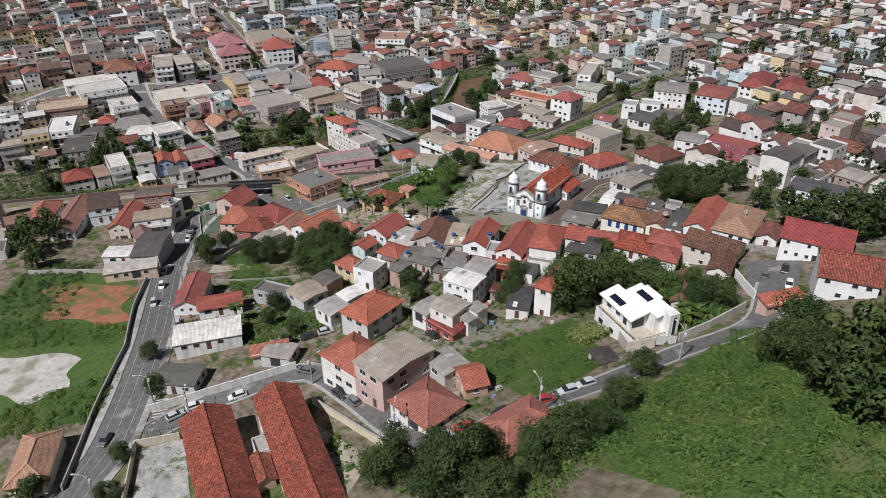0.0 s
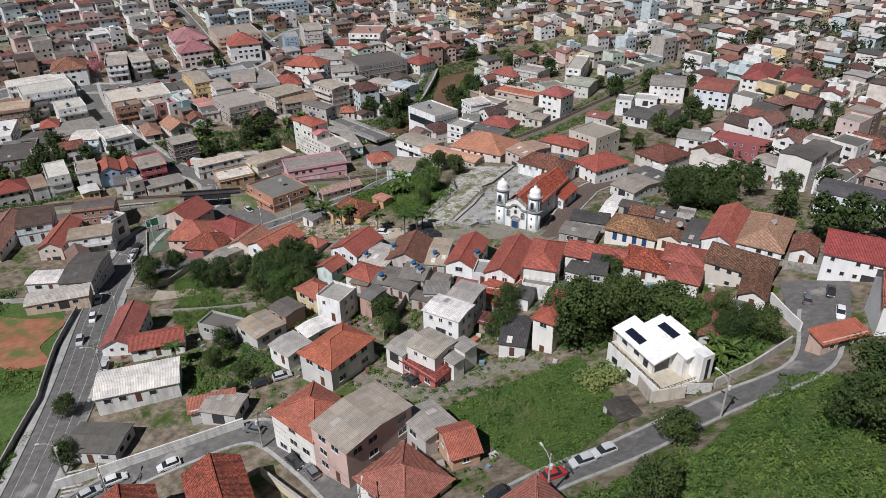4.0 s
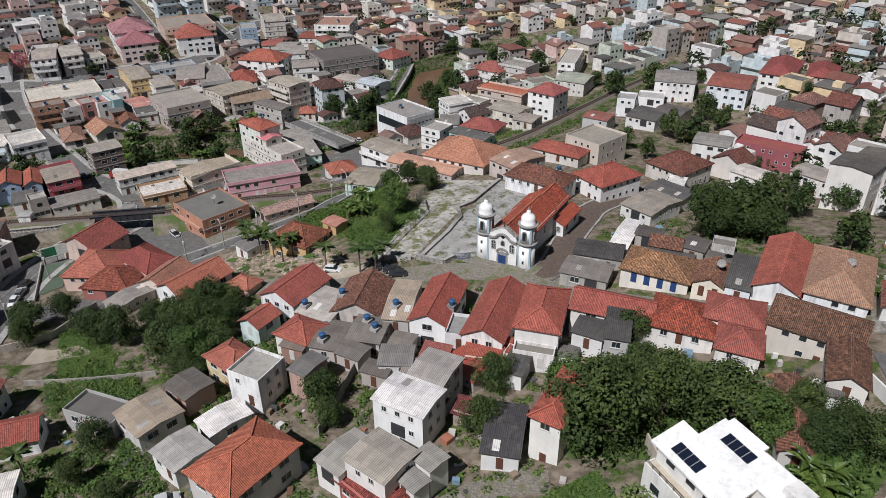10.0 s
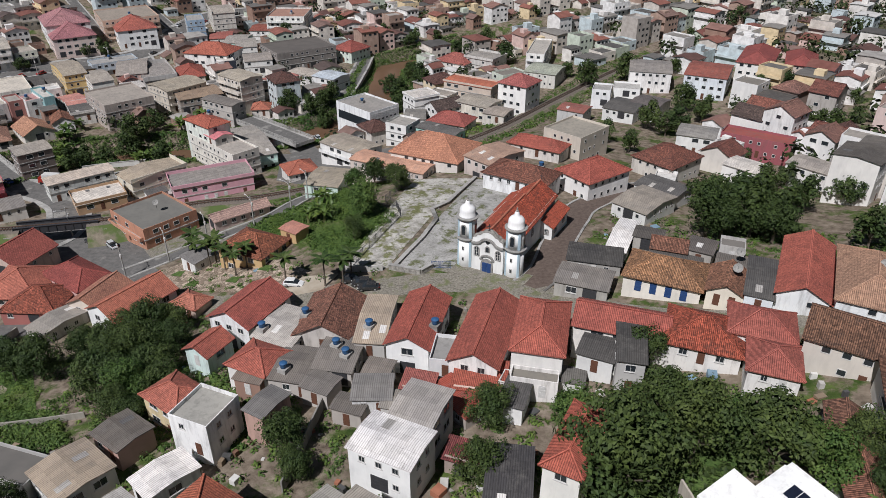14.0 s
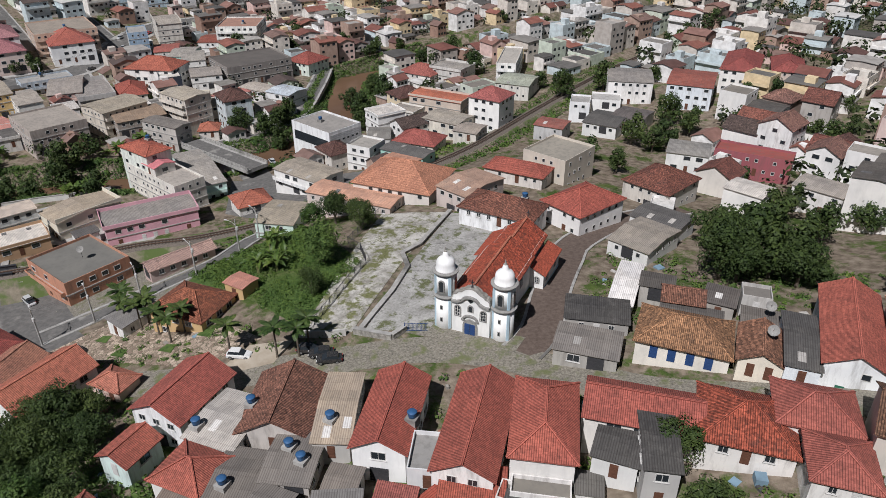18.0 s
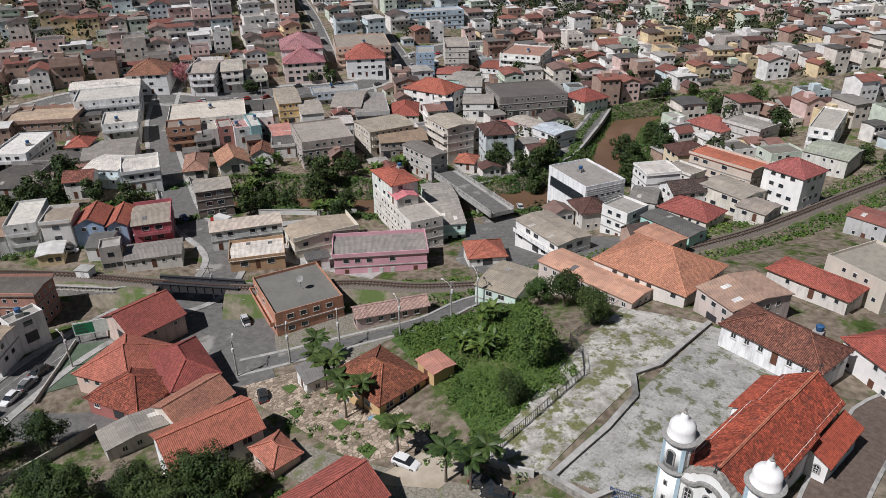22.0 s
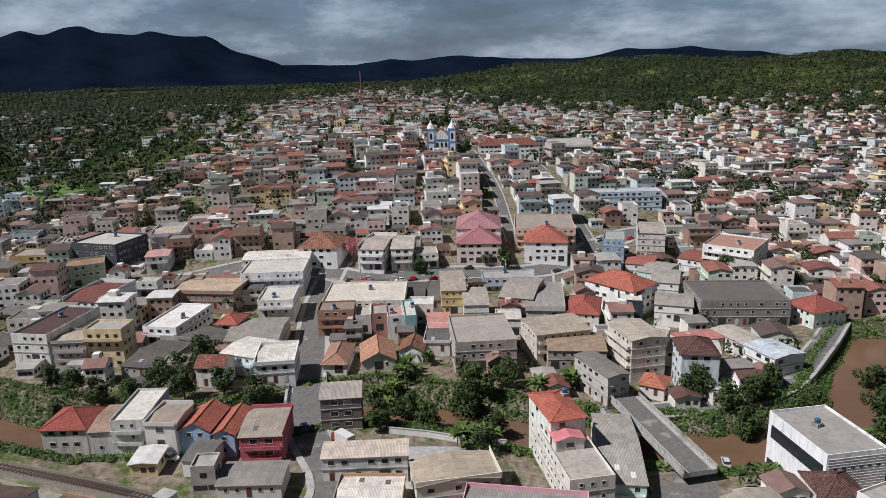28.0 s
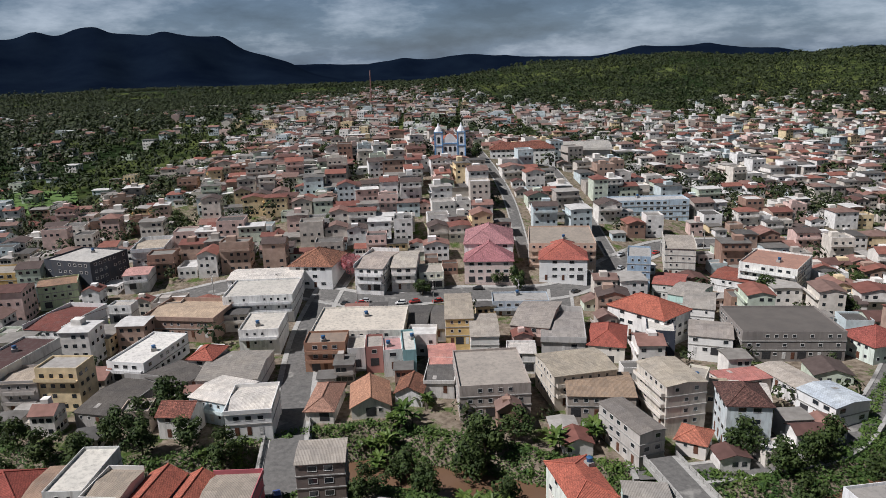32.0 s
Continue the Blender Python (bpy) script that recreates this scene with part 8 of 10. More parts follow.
tree(-199.5, 202.8, 4.6)
tree(-189.6, 213.0, 5.52)
tree(-191.9, 229.6, 4.6)
tree(-582.0, 433.0, 5.52)
tree(-532.7, 413.4, 5.52)
tree(-513.8, 437.5, 5.52)
tree(-830.8, 377.3, 5.52)
tree(-901.6, 430.2, 5.52)
tree(-393.9, 177.0, 4.6)
tree(-331.5, 455.0, 5.52)
tree(-378.7, 3.3, 4.6)
tree(-384.0, 9.4, 4.6)
palm(-67.2, -9.3)
palm(-55.5, -12.1)
palm(-36.1, -15.4)
palm(-27.2, -14.6)
palm(-23.7, -13.6)
palm(-23.6, -10.9)
palm(-61.3, -10.8)
palm(-50.7, -14.0)
palm(-70.2, -6.7)
palm(-61.2, -9.0)
palm(-50.1, -11.1)
palm(-38.2, -85.0)
banana(-44.4, 10.1)
banana(62.3, -45.1)
banana(63.4, -43.7)
banana(-175.9, 30.9)
banana(-176.0, 39.0)
banana(-178.0, 43.2)
banana(-183.7, 49.2)
banana(-151.3, 69.8)
banana(-152.7, 77.9)
banana(-152.8, 81.7)
banana(-142.3, 41.7)
banana(-137.9, 46.0)
banana(-163.9, 19.1)
banana(-169.3, 33.1)
banana(-53.0, 19.5)
banana(-138.1, 38.6)
banana(-137.9, 42.4)
banana(-174.5, 35.1)
banana(-177.5, 39.8)
banana(-47.3, 11.2)
banana(-47.9, 9.7)
flowering_tree(-282.7, 62.7, 5)

car(36.5, -101.8, "silver")
car(39.0, -98.3, "red")
car(49.0, -85.6, "red")
car(51.6, -81.3, "silver")
car(53.7, -78.0, "silver")
car(43.1, -92.1, "black")
car(25.4, -100.9, "silver")
car(11.4, -97.2, "grey")
car(7.0, -96.6, "black")
car(-6.3, -93.2, "grey")
car(-14.1, -106.4, "white")
car(-20.2, -113.0, "white")
car(-21.6, -117.1, "silver")
car(-28.8, -129.3, "grey")
car(-68.3, -89.0, "silver")
car(-67.2, -81.3, "red")
car(-59.3, -87.6, "black")
car(-52.5, -93.0, "silver")
car(-45.5, -98.6, "red")
car(73.7, -20.5, "grey")
car(77.2, -16.9, "black")
car(79.5, -26.3, "white")
car(-15.7, -82.4, "black")
car(-86.7, -72.7, "silver")
car(-77.2, -80.2, "white")
car(-22.6, -12.2, "black")
car(-20.3, -12.5, "black")
car(-18.2, -13.4, "black")
car(-33.9, -15.8, "white")
car(-105.8, -5.5, "grey")
car(-100.1, -6.1, "black")
car(11.9, -69.0, "black")
car(-13.2, -78.7, "silver")
car(-107.0, -7.1, "black")
car(-99.8, -6.3, "silver")
car(-109.8, -44.2, "black")
car(-107.4, -46.8, "silver")
car(-110.4, -44.0, "black")
car(-107.0, -47.0, "grey")
car(-104.1, -50.4, "white")
car(-69.9, -18.4, "black")
car(-105.1, 87.0, "silver")
car(-159.9, 6.8, "blue")
car(-159.2, -23.5, "white")
car(-137.1, -4.8, "white")
car(-260.6, 60.4, "silver")
car(-253.2, 71.5, "white")
car(-249.0, 83.9, "red")
car(-248.2, 136.0, "silver")
car(-236.1, 134.6, "black")
car(-225.2, 133.5, "white")
car(-260.9, 135.9, "grey")
car(-272.8, 139.0, "red")
car(-261.1, 53.7, "black")
car(-322.5, 30.1, "silver")
car(-327.6, 33.8, "white")
car(-337.6, 174.7, "white")
car(-325.6, 169.0, "grey")

water_tank(-11.4, -33.2, 2.0)
water_tank(2.3, -25.6, 5.5)
water_tank(-20.7, -28.7, 2.1)
water_tank(-8.6, -27.8, 3.1)
water_tank(-8.7, -34.5, 2.0)
water_tank(-5.8, 44.1, 3.9)
water_tank(-25.2, -34.6, 1.5)
water_tank(-15.6, -41.1, 1.4)
water_tank(-126.6, 58.6, -6.6)



# ---- the white villa on the hill ----
M_SOLAR = plain("solar_cells", (0.012, 0.016, 0.03), 0.15)
M_WHITE = painted("villa_paint", 0.8, 0.35)
M_TERRACE = mottled("terrace_tiles", (0.38, 0.33, 0.25), (0.50, 0.45, 0.36), 1.2)
villa = root("villa", 53.0, -50.5, 9.0, -34, "stepped white modern villa with sloping slab roofs and solar panels", "villa")


def villa_block(name, x0, y0, z0, x1, y1, z1, label="", color=(0.80, 0.79, 0.76)):
    b = Build()
    b.box(x0, y0, z0, x1, y1, z1, bottom=False)
    return b.part(name, M_WHITE, villa, label, color)


def slab_roof(name, x0, y0, x1, y1, zl, zh, t=0.28):
    """A slab that rises from its -y edge to its +y edge."""
    b = Build()
    lo = [(x0, y0, zl), (x1, y0, zl), (x1, y1, zh), (x0, y1, zh)]
    b.face(lo), b.face([(p[0], p[1], p[2] - t) for p in lo][::-1])
    for p, q in zip(lo, lo[1:] + lo[:1]):
        b.face([p, (p[0], p[1], p[2] - t), (q[0], q[1], q[2] - t), q])
    return b.part(name, M_WHITE, villa, "white sloping slab roof", (0.86, 0.86, 0.84))


villa_block("lower_storey", -7.0, -5.0, -3.0, 8.0, 4.6, 2.9)
villa_block("upper_wing", -6.8, -3.4, 2.9, 3.4, 0.8, 6.3)
villa_block("upper_wing", -4.6, 0.8, 2.9, 6.0, 4.6, 7.1)
villa_block("back_wing", -5.2, 4.6, -3.0, -0.4, 7.2, 5.9)
villa_block("stair_tower", 6.0, 2.5, 2.9, 8.6, 4.9, 8.5, "tall white stair tower")
slab_roof("roof_slab", -7.5, -4.1, 4.4, 0.75, 6.15, 7.45)
slab_roof("roof_slab", -5.0, 0.8, 6.6, 5.0, 7.2, 8.15)
slab_roof("roof_slab", -5.7, 5.05, -0.1, 7.6, 6.1, 6.5)
_b = Build()
_b.box(3.4, -4.85, 2.9, 7.85, 2.5, 3.02)
_b.box(-6.85, -4.85, 2.9, 3.4, -3.4, 3.02)
_b.part("terrace", M_TERRACE, villa, "beige terrace floor")
for _x0, _y0, _x1, _y1 in ((7.85, -5.0, 8.0, 2.5), (-7.0, -5.0, 7.85, -4.85), (-7.0, -4.85, -6.85, -3.4)):
    _b = Build()
    _b.box(_x0, _y0, 2.92, _x1, _y1, 3.3)
    _b.part("parapet", M_WHITE, villa, color=(0.8, 0.79, 0.76))
for _p, _q in (((7.92, -4.92), (7.92, 2.4)), ((-6.9, -4.92), (7.92, -4.92))):
    _b = Build()
    _b.beam((*_p, 3.95), (*_q, 3.95), 0.06, 0.06), _b.beam((*_p, 3.62), (*_q, 3.62), 0.04, 0.04)
    _b.part("handrail", M_STEEL, villa, "thin dark metal rail")
_b = Build()
_b.box(-0.03, -0.03, 0, 0.03, 0.03, 0.68)
_me = _b.mesh("rail_post", [M_STEEL])
for _k in range(13):
    put("rail_post", _me, villa).matrix_basis = pose(-6.9 + _k * 1.235, -4.92, 3.3)
for _k in range(1, 6):
    put("rail_post", _me, villa).matrix_basis = pose(7.92, -4.92 + _k * 1.4, 3.3)
for _x, _y, _n, _sl in ((-4.6, -3.2, 4, 0.268), (-2.4, 2.2, 4, 0.226)):
    for _k in range(_n):
        _b = Build()
        _b.box(-0.5, -0.8, 0, 0.5, 0.8, 0.06)
        for _q in (-0.25, 0.25):
            _b.box(-0.5, _q - 0.012, 0.061, 0.5, _q + 0.012, 0.066)
        _o = _b.part("solar_panel", M_SOLAR, villa, "dark solar panel")
        _zb = (6.15 + (_y + 0.8 + 4.1) * _sl) if _k >= 0 and _y < 0 else (7.2 + (_y + 0.8 - 0.8) * _sl)
        _o.matrix_basis = pose(_x + _k * 1.08, _y + 0.8, _zb + 0.07, math.degrees(math.atan(_sl)))
_b = Build()
_b.box(0, 0, 0, 5.2, 1.6, 0.05)
_b.part("glazed_canopy", M_FRAME, villa, "pale translucent canopy over the side passage").matrix_basis = pose(0.4, 5.0, 6.4, 6)
for _x, _y, _z, _t, _w, _h in ((8.0, -1.4, 1.9, 90, 6.4, 1.3), (8.6, 3.7, 5.6, 90, 0.7, 4.4), (3.4, -1.4, 4.5, 90, 3.0, 2.1), (-1.0, -3.4, 4.8, 0, 1.4, 1.0), (-4.4, -3.4, 4.8, 0, 1.4, 1.0), (1.6, -3.4, 4.4, 0, 1.2, 1.8), (-4.6, -5.0, 0.8, 0, 1.5, 1.2), (-0.6, -5.0, 0.8, 0, 1.5, 1.2), (3.4, -5.0, 0.8, 0, 1.5, 1.2)):
    _b = Build()
    _b.box(-_w / 2 - 0.08, -0.06, -_h / 2 - 0.08, _w / 2 + 0.08, 0.02, _h / 2 + 0.08)
    _o = _b.part("window", M_FRAME, villa)
    _o.matrix_basis = pose(_x, _y, _z, 0, 0, _t)
    _b = Build()
    _b.box(-_w / 2, -0.09, -_h / 2, _w / 2, -0.06, _h / 2)
    _b.part("pane", M_GLASS, _o)
_b = Build()
for _k in range(10):
    _b.box(8.0, -4.4 + _k * 0.62, -2.7, 8.06 + 0.02 * (_k % 2), -3.8 + _k * 0.62, -0.2)
_b.part("garage_door", M_FRAME, villa, "white panelled garage door")
wall_run("villa_wall", [(42.6, -41.5), (49.0, -51.2), (55.7, -61.2), (60.5, -58.6)], 2.6, 0.25, M_OLDWALL, "beige boundary wall of the villa", color=(0.55, 0.50, 0.43))
_g = root("garage_gate", 62, -57.4, H0(62, -57.4) + 0.1, 32, "white sheet garage gate of the villa", "gate")
_b = Build()
for _k in range(14):
    _b.box(-2.4 + _k * 0.345, -0.04, 0, -2.08 + _k * 0.345, 0.04 + 0.02 * (_k % 2), 2.3)
_b.part("gate_leaf", M_FRAME, _g)
house(52.4, -65.2, -38, 4.6, 4.4, 11.4, "low", (0.66, 0.62, 0.55), (0.06, 0.055, 0.05), base=8.0, door=2, label="small beige shed under a dark sheet roof", name="shed", old=True)
wall_run("street_wall", [(64.2, -55.0), (68.4, -48.6), (73.2, -38.4)], 1.9, 0.3, M_OLDWALL, "grey cement wall along the climbing street", color=(0.46, 0.44, 0.40))
wall_run("white_wall", [(74.0, -33.6), (67.2, -20.9)], 2.2, 0.3, M_WALL, "white painted yard wall", color=(0.82, 0.82, 0.8))
wall_run("stone_terrace_wall", [(66.8, -4.6), (74, -6.6), (81, -8.6)], 1.8, 0.7, M_RUBBLE, "rubble-stone terrace wall behind the parking place")
patch("parking_place", ((67.5, -12), (80, -9.5), (82, -38), (74, -36)), M_ASPHALT, "dark asphalt parking place", "parking", 0.14)
patch("hill_turf", ((58, -104), (112, -120), (118, -52), (74, -50)), M_GRASS, "green hillside turf", "grass", 0.05)
patch("lot_turf", ((22, -74), (48, -86), (54, -65), (38, -48)), M_GRASS, "green turf of an empty lot", "grass", 0.05)
patch("villa_garden", ((57, -47), (66, -52), (72, -34), (60, -26)), M_GRASS, "shrubby garden ground beside the villa", "grass", 0.05)
patch("grove_turf", ((28, -48), (44, -44), (58, -24), (34, -24)), M_GRASS, "shaded ground under the trees", "grass", 0.05)
scrub("garden_shrubs", ((58, -46), (66, -51), (71, -35), (61, -27)), 3.0, 0.4, 1.6, M_LEAF2, "dense garden shrubs beside the villa", 70, seed=46)
scrub("grove_shrubs", ((30, -47), (44, -44), (56, -25), (36, -26)), 2.5, 0.4, 1.2, M_LEAF, "dark undergrowth beneath the trees", 60, seed=47)
scrub("cane_grass", ((40, -57), (46, -61), (50, -54), (44, -50)), 26.0, 0.34, 2.4, M_CANE, "tall pale cane grass by the villa wall", 0, seed=48)
for _x, _y, _r in ((38, -42, 5), (43, -36, 5.5), (47, -33, 5), (35, -34, 4.5), (62, -38, 3), (65, -33, 3), (60, -31, 3.2)):
    tree(_x, _y, _r)
patch("slope_turf", ((-55, 3), (-45, 26), (-55, 33), (-70, 8)), M_GRASS, "green turf of the slope above the lane", "grass", 0.05)
patch("slope_turf", ((-28.5, -7), (-28, 14), (-46, 26), (-56, 4)), M_GRASS, "green turf of the slope below the church yard", "grass", 0.05)

# ---- plots beside the valley street ----
patch("red_soil_field", ((-106, -99), (-88, -83), (-66, -99), (-82, -110)), M_REDSOIL, "bare red-soil playing field", "field", 0.16, 24, 1.6)
patch("field_turf", ((-124, -98), (-92, -78), (-62, -101), (-100, -128)), M_GRASS, "rough grass round the playing field", "grass", 0.03)
patch("field_turf", ((-95, -117), (-62, -100), (-36, -126), (-58, -146)), M_GRASS, "rough grass beside the street", "grass", 0.035)
patch("sand_lot", ((-80, -126), (-60, -116), (-50, -125), (-62, -135)), mottled("pale_sand", (0.33, 0.31, 0.27), (0.54, 0.515, 0.47), 0.8, c2=(0.24, 0.23, 0.17), scale2=0.2, lo2=0.52, hi2=0.62), "pale bare sand lot", "lot", 0.18, 24, 1.7)
scrub("field_weeds", ((-95, -117), (-62, -100), (-58, -108), (-82, -125)), 11.0, 0.2, 0.5, M_GRASSLEAF, "green weeds below the playing field", 60, seed=41)
scrub("field_weeds", ((-58, -134), (-46, -113), (-36, -127), (-50, -142)), 11.0, 0.2, 0.5, M_GRASSLEAF, "green weeds beside the street wall", 70, seed=42)
patch("cement_yard", ((-20.5, -127), (-14.5, -120.5), (1, -131), (-9, -136.5)), M_PLAZA2, "pale cement school yard", "yard", 0.12)
wall_run("valley_wall", [(-86, -79), (-70, -94), (-53.6, -107.4), (-39.4, -124.7), (-24, -141.5)], 1.5, 0.25, M_OLDWALL, "stained cement wall along the street", color=(0.42, 0.40, 0.37))
wall_run("yard_edge_wall", [(-15, -121), (-21.6, -127), (-10, -137.5)], 2.0, 0.25, M_OLDWALL, "yellowish yard wall", color=(0.58, 0.53, 0.42))
railing("yard_fence", [(-15, -119.6), (-22.6, -126)], 2.6, "green-grey mesh fence on the school corner", 0.5, plain("fence_green", (0.08, 0.12, 0.09), 0.6))
wall_run("school_wall", [(3.2, -100.8), (15, -103.5), (27, -106.8)], 1.9, 0.25, M_WALL, "cream yard wall with pilasters", M_CONC, color=(0.62, 0.55, 0.40))
wall_run("corner_wall", [(-28.2, -119.0), (-18, -104.8), (-9.2, -93.0)], 2.1, 0.25, M_OLDWALL, "whitewashed street wall", color=(0.70, 0.69, 0.66))
wall_run("upper_wall", [(-84.4, -66.0), (-80, -56), (-84.6, -41.8)], 1.8, 0.25, M_OLDWALL, "stained garden wall", color=(0.48, 0.45, 0.40))
wall_run("field_wall", [(-122, -96), (-106, -86), (-90.5, -75)], 1.4, 0.25, M_OLDWALL, "grey cement wall above the playing field", color=(0.45, 0.43, 0.40))
patch("school_slope", ((2, -104), (27, -110), (30, -122), (14, -112)), M_EARTH, "earthy slope beside the school", "slope", 0.06)
scrub("school_scrub", ((4, -105), (27, -110), (30, -122), (14, -112)), 0.8, 0.45, 0.5, M_LEAF2, "patchy weeds on the slope", 14, seed=43)
# crossing stripes on the corner
_cs = root("zebra_crossing", -26.5, -117.5, H0(-26.5, -117.5) + 0.12, 48, "white zebra crossing painted on asphalt", "road marking")
_zm = Build()
_zm.box(-1.6, -0.22, 0, 1.6, 0.22, 0.012)
_zm = _zm.mesh("stripe", [M_ROADPAINT])
for _k in range(9):
    put("stripe", _zm, _cs).matrix_basis = pose(0, -3.6 + _k * 0.9, 0)

road("garden_lane", [(2, -74), (6, -70), (13, -72), (19, -70.5), (22, -65), (25, -58.5), (30, -54), (33, -52.5)], 4.6, M_COBBLE, "pale cobbled lane beside the empty lot")
wall_run("garden_wall", [(-8.3, -40.1), (-5.4, -49), (-2.2, -58.7)], 2.2, 0.22, M_OLDWALL, "long grey block garden wall", color=(0.30, 0.29, 0.27))
patch("garden_lawn", ((-84, -52), (-75, -45.6), (-53, -59), (-61.6, -66)), M_GRASS, "green overgrown garden plot", "grass", 0.05)
scrub("garden_weeds", ((-84, -52), (-75, -45.6), (-53, -59), (-61.6, -66)), 11.0, 0.2, 0.5, M_GRASSLEAF, "bright green weeds on a garden plot", 30, seed=44)


patch("garden_bare_patch", ((-80, -60), (-72, -54), (-66, -58), (-74, -64)), M_EARTH, "bare dry patch in the garden plot", "soil", 0.1, 16, 1.3)
scrub("garden_creeper", ((-66, -66), (-52, -57), (-40, -62), (-52, -74)), 12.0, 0.24, 0.9, M_LEAF2, "thick green creepers over the lower garden", 150, seed=71)
scrub("garden_creeper", ((-44, -86), (-30, -70), (-14, -78), (-22, -92)), 9.0, 0.24, 0.9, M_LEAF2, "thick green weeds between the garden trees", 160, seed=72)
wall_run("garden_side_wall", [(-66, -69.5), (-54, -62.5), (-44, -56.5)], 1.2, 0.22, M_OLDWALL, "low stained wall across the garden", color=(0.34, 0.32, 0.28))


def nearest_house(x, y):
    return min(HOUSE_OBS, key=lambda q: math.hypot(q[0] - x, q[1] - y))


def satellite_dish(x, y, z, turn):
    e = root("satellite_dish", x, y, z, turn, "grey mesh satellite dish on a mast", "satellite dish", "satellite dishes")
    b = Build()
    b.tube([(0.05, -1.0), (0.05, 1.0)], 6)
    b.part("mast", M_STEEL, e)
    b = Build()
    rings = [[(r * math.cos(k * 0.4488), r * math.sin(k * 0.4488), z) for k in range(14)] for r, z in ((0.06, 0.0), (0.35, 0.05), (0.6, 0.15), (0.8, 0.3))]
    for r0, r1 in zip(rings, rings[1:]):
        for k in range(14):
            b.face([r0[k], r0[(k + 1) % 14], r1[(k + 1) % 14], r1[k]])
    o = b.part("dish", M_STONE, e, "grey mesh dish", None, True)
    o.matrix_basis = pose(0, 0, 1.0, 48)
    b = Build()
    b.beam((0, 0, 1.1), (0, -0.62, 1.72), 0.05, 0.05)
    b.part("feed_arm", M_STEEL, e)
    return e


for _x, _y, _s in ((45.5, 14.0, 10), (60.0, 20.0, -20), (-82.5, -6.5, 30), (38.0, 3.0, 0), (3.0, -120.0, 0)):
    _q = nearest_house(_x, _y)
    satellite_dish(_q[0] + 1.0, _q[1] + 0.5, _q[2].matrix_basis.translation.z + _q[5] + 1.2, _s)


# ---- court and billboard below the railway ----
patch("square_forecourt", ((-119, -17), (-109, 5), (-84, -8), (-74, -24)), M_ASPHALT, "patched asphalt forecourt of the square", "square", 0.085)
patch("lane_forecourt", ((-92, -10), (-86, 14), (-66, 12), (-66, -4)), M_COBBLE, "worn paved ground beside the lane", "pavement", 0.08)
patch("bridge_forecourt", ((-108, 70), (-92, 48), (-62, 40), (-62, 84)), M_ASPHALT, "grey yards round the bridge approach", "yard", 0.06)
patch("rail_yard", ((-150, 2), (-136, 22), (-104, 46), (-98, 26)), M_CONC, "grey cement yards between the river houses", "yard", 0.06)
patch("sports_court", ((-103, -46.5), (-102, -39.5), (-112.6, -29), (-116, -36)), mottled("green_court", (0.07, 0.10, 0.065), (0.11, 0.145, 0.10), 0.5), "faded green cement court", "court", 0.13)
_bb = root("billboard", -114.6, -32.2, H0(-114.6, -32.2), 67, "green and white billboard with unreadable bars on posts", "billboard")
_b = Build()
_b.box(-3.6, -0.06, 2.2, 3.6, 0.06, 5.2)
_b.part("board", plain("billboard_white", (0.62, 0.66, 0.62), 0.5), _bb, "white board")
for _x0, _z0, _x1, _z1 in ((-0.2, 2.5, 3.4, 4.9),):
    for _s in (-1, 1):
        _b = Build()
        _b.box(_x0 * _s if _s > 0 else -_x1, 0.065 * _s - 0.004, _z0, _x1 * _s if _s > 0 else -_x0, 0.065 * _s + 0.004, _z1)
        _b.part("panel", plain("billboard_green", (0.02, 0.16, 0.07), 0.5), _bb, "green panel")
for _k in range(3):
    _b = Build()
    _b.box(-3.2, -0.075, 2.8 + _k * 0.7, -0.9 - 0.3 * _k, -0.062, 3.05 + _k * 0.7)
    _b.part("bar", M_STEEL, _bb)
for _x in (-3.0, 0.0, 3.0):
    _b = Build()
    _b.tube([(0.1, -0.5), (0.1, 2.3)], 8, _x, 0.12)
    _b.part("post", M_STEEL, _bb)
wall_run("court_wall", [(-100.5, -47.5), (-104, -45), (-116.8, -35.5)], 0.9, 0.25, M_OLDWALL, "low stained wall beside the court", color=(0.5, 0.48, 0.44))


# office block by the river bridge: black glass front and louvre lines
_q = nearest_house(-93, 102)
_e, _w, _d, _h = _q[2], _q[3], _q[4], _q[5]
for _c in [c for c in _e.children_recursive if c.name.startswith(("window", "pane", "door", "floor_band"))]:
    bpy.data.objects.remove(_c)
_e["label"] = "white office block with a black glass front and ribbed sides"
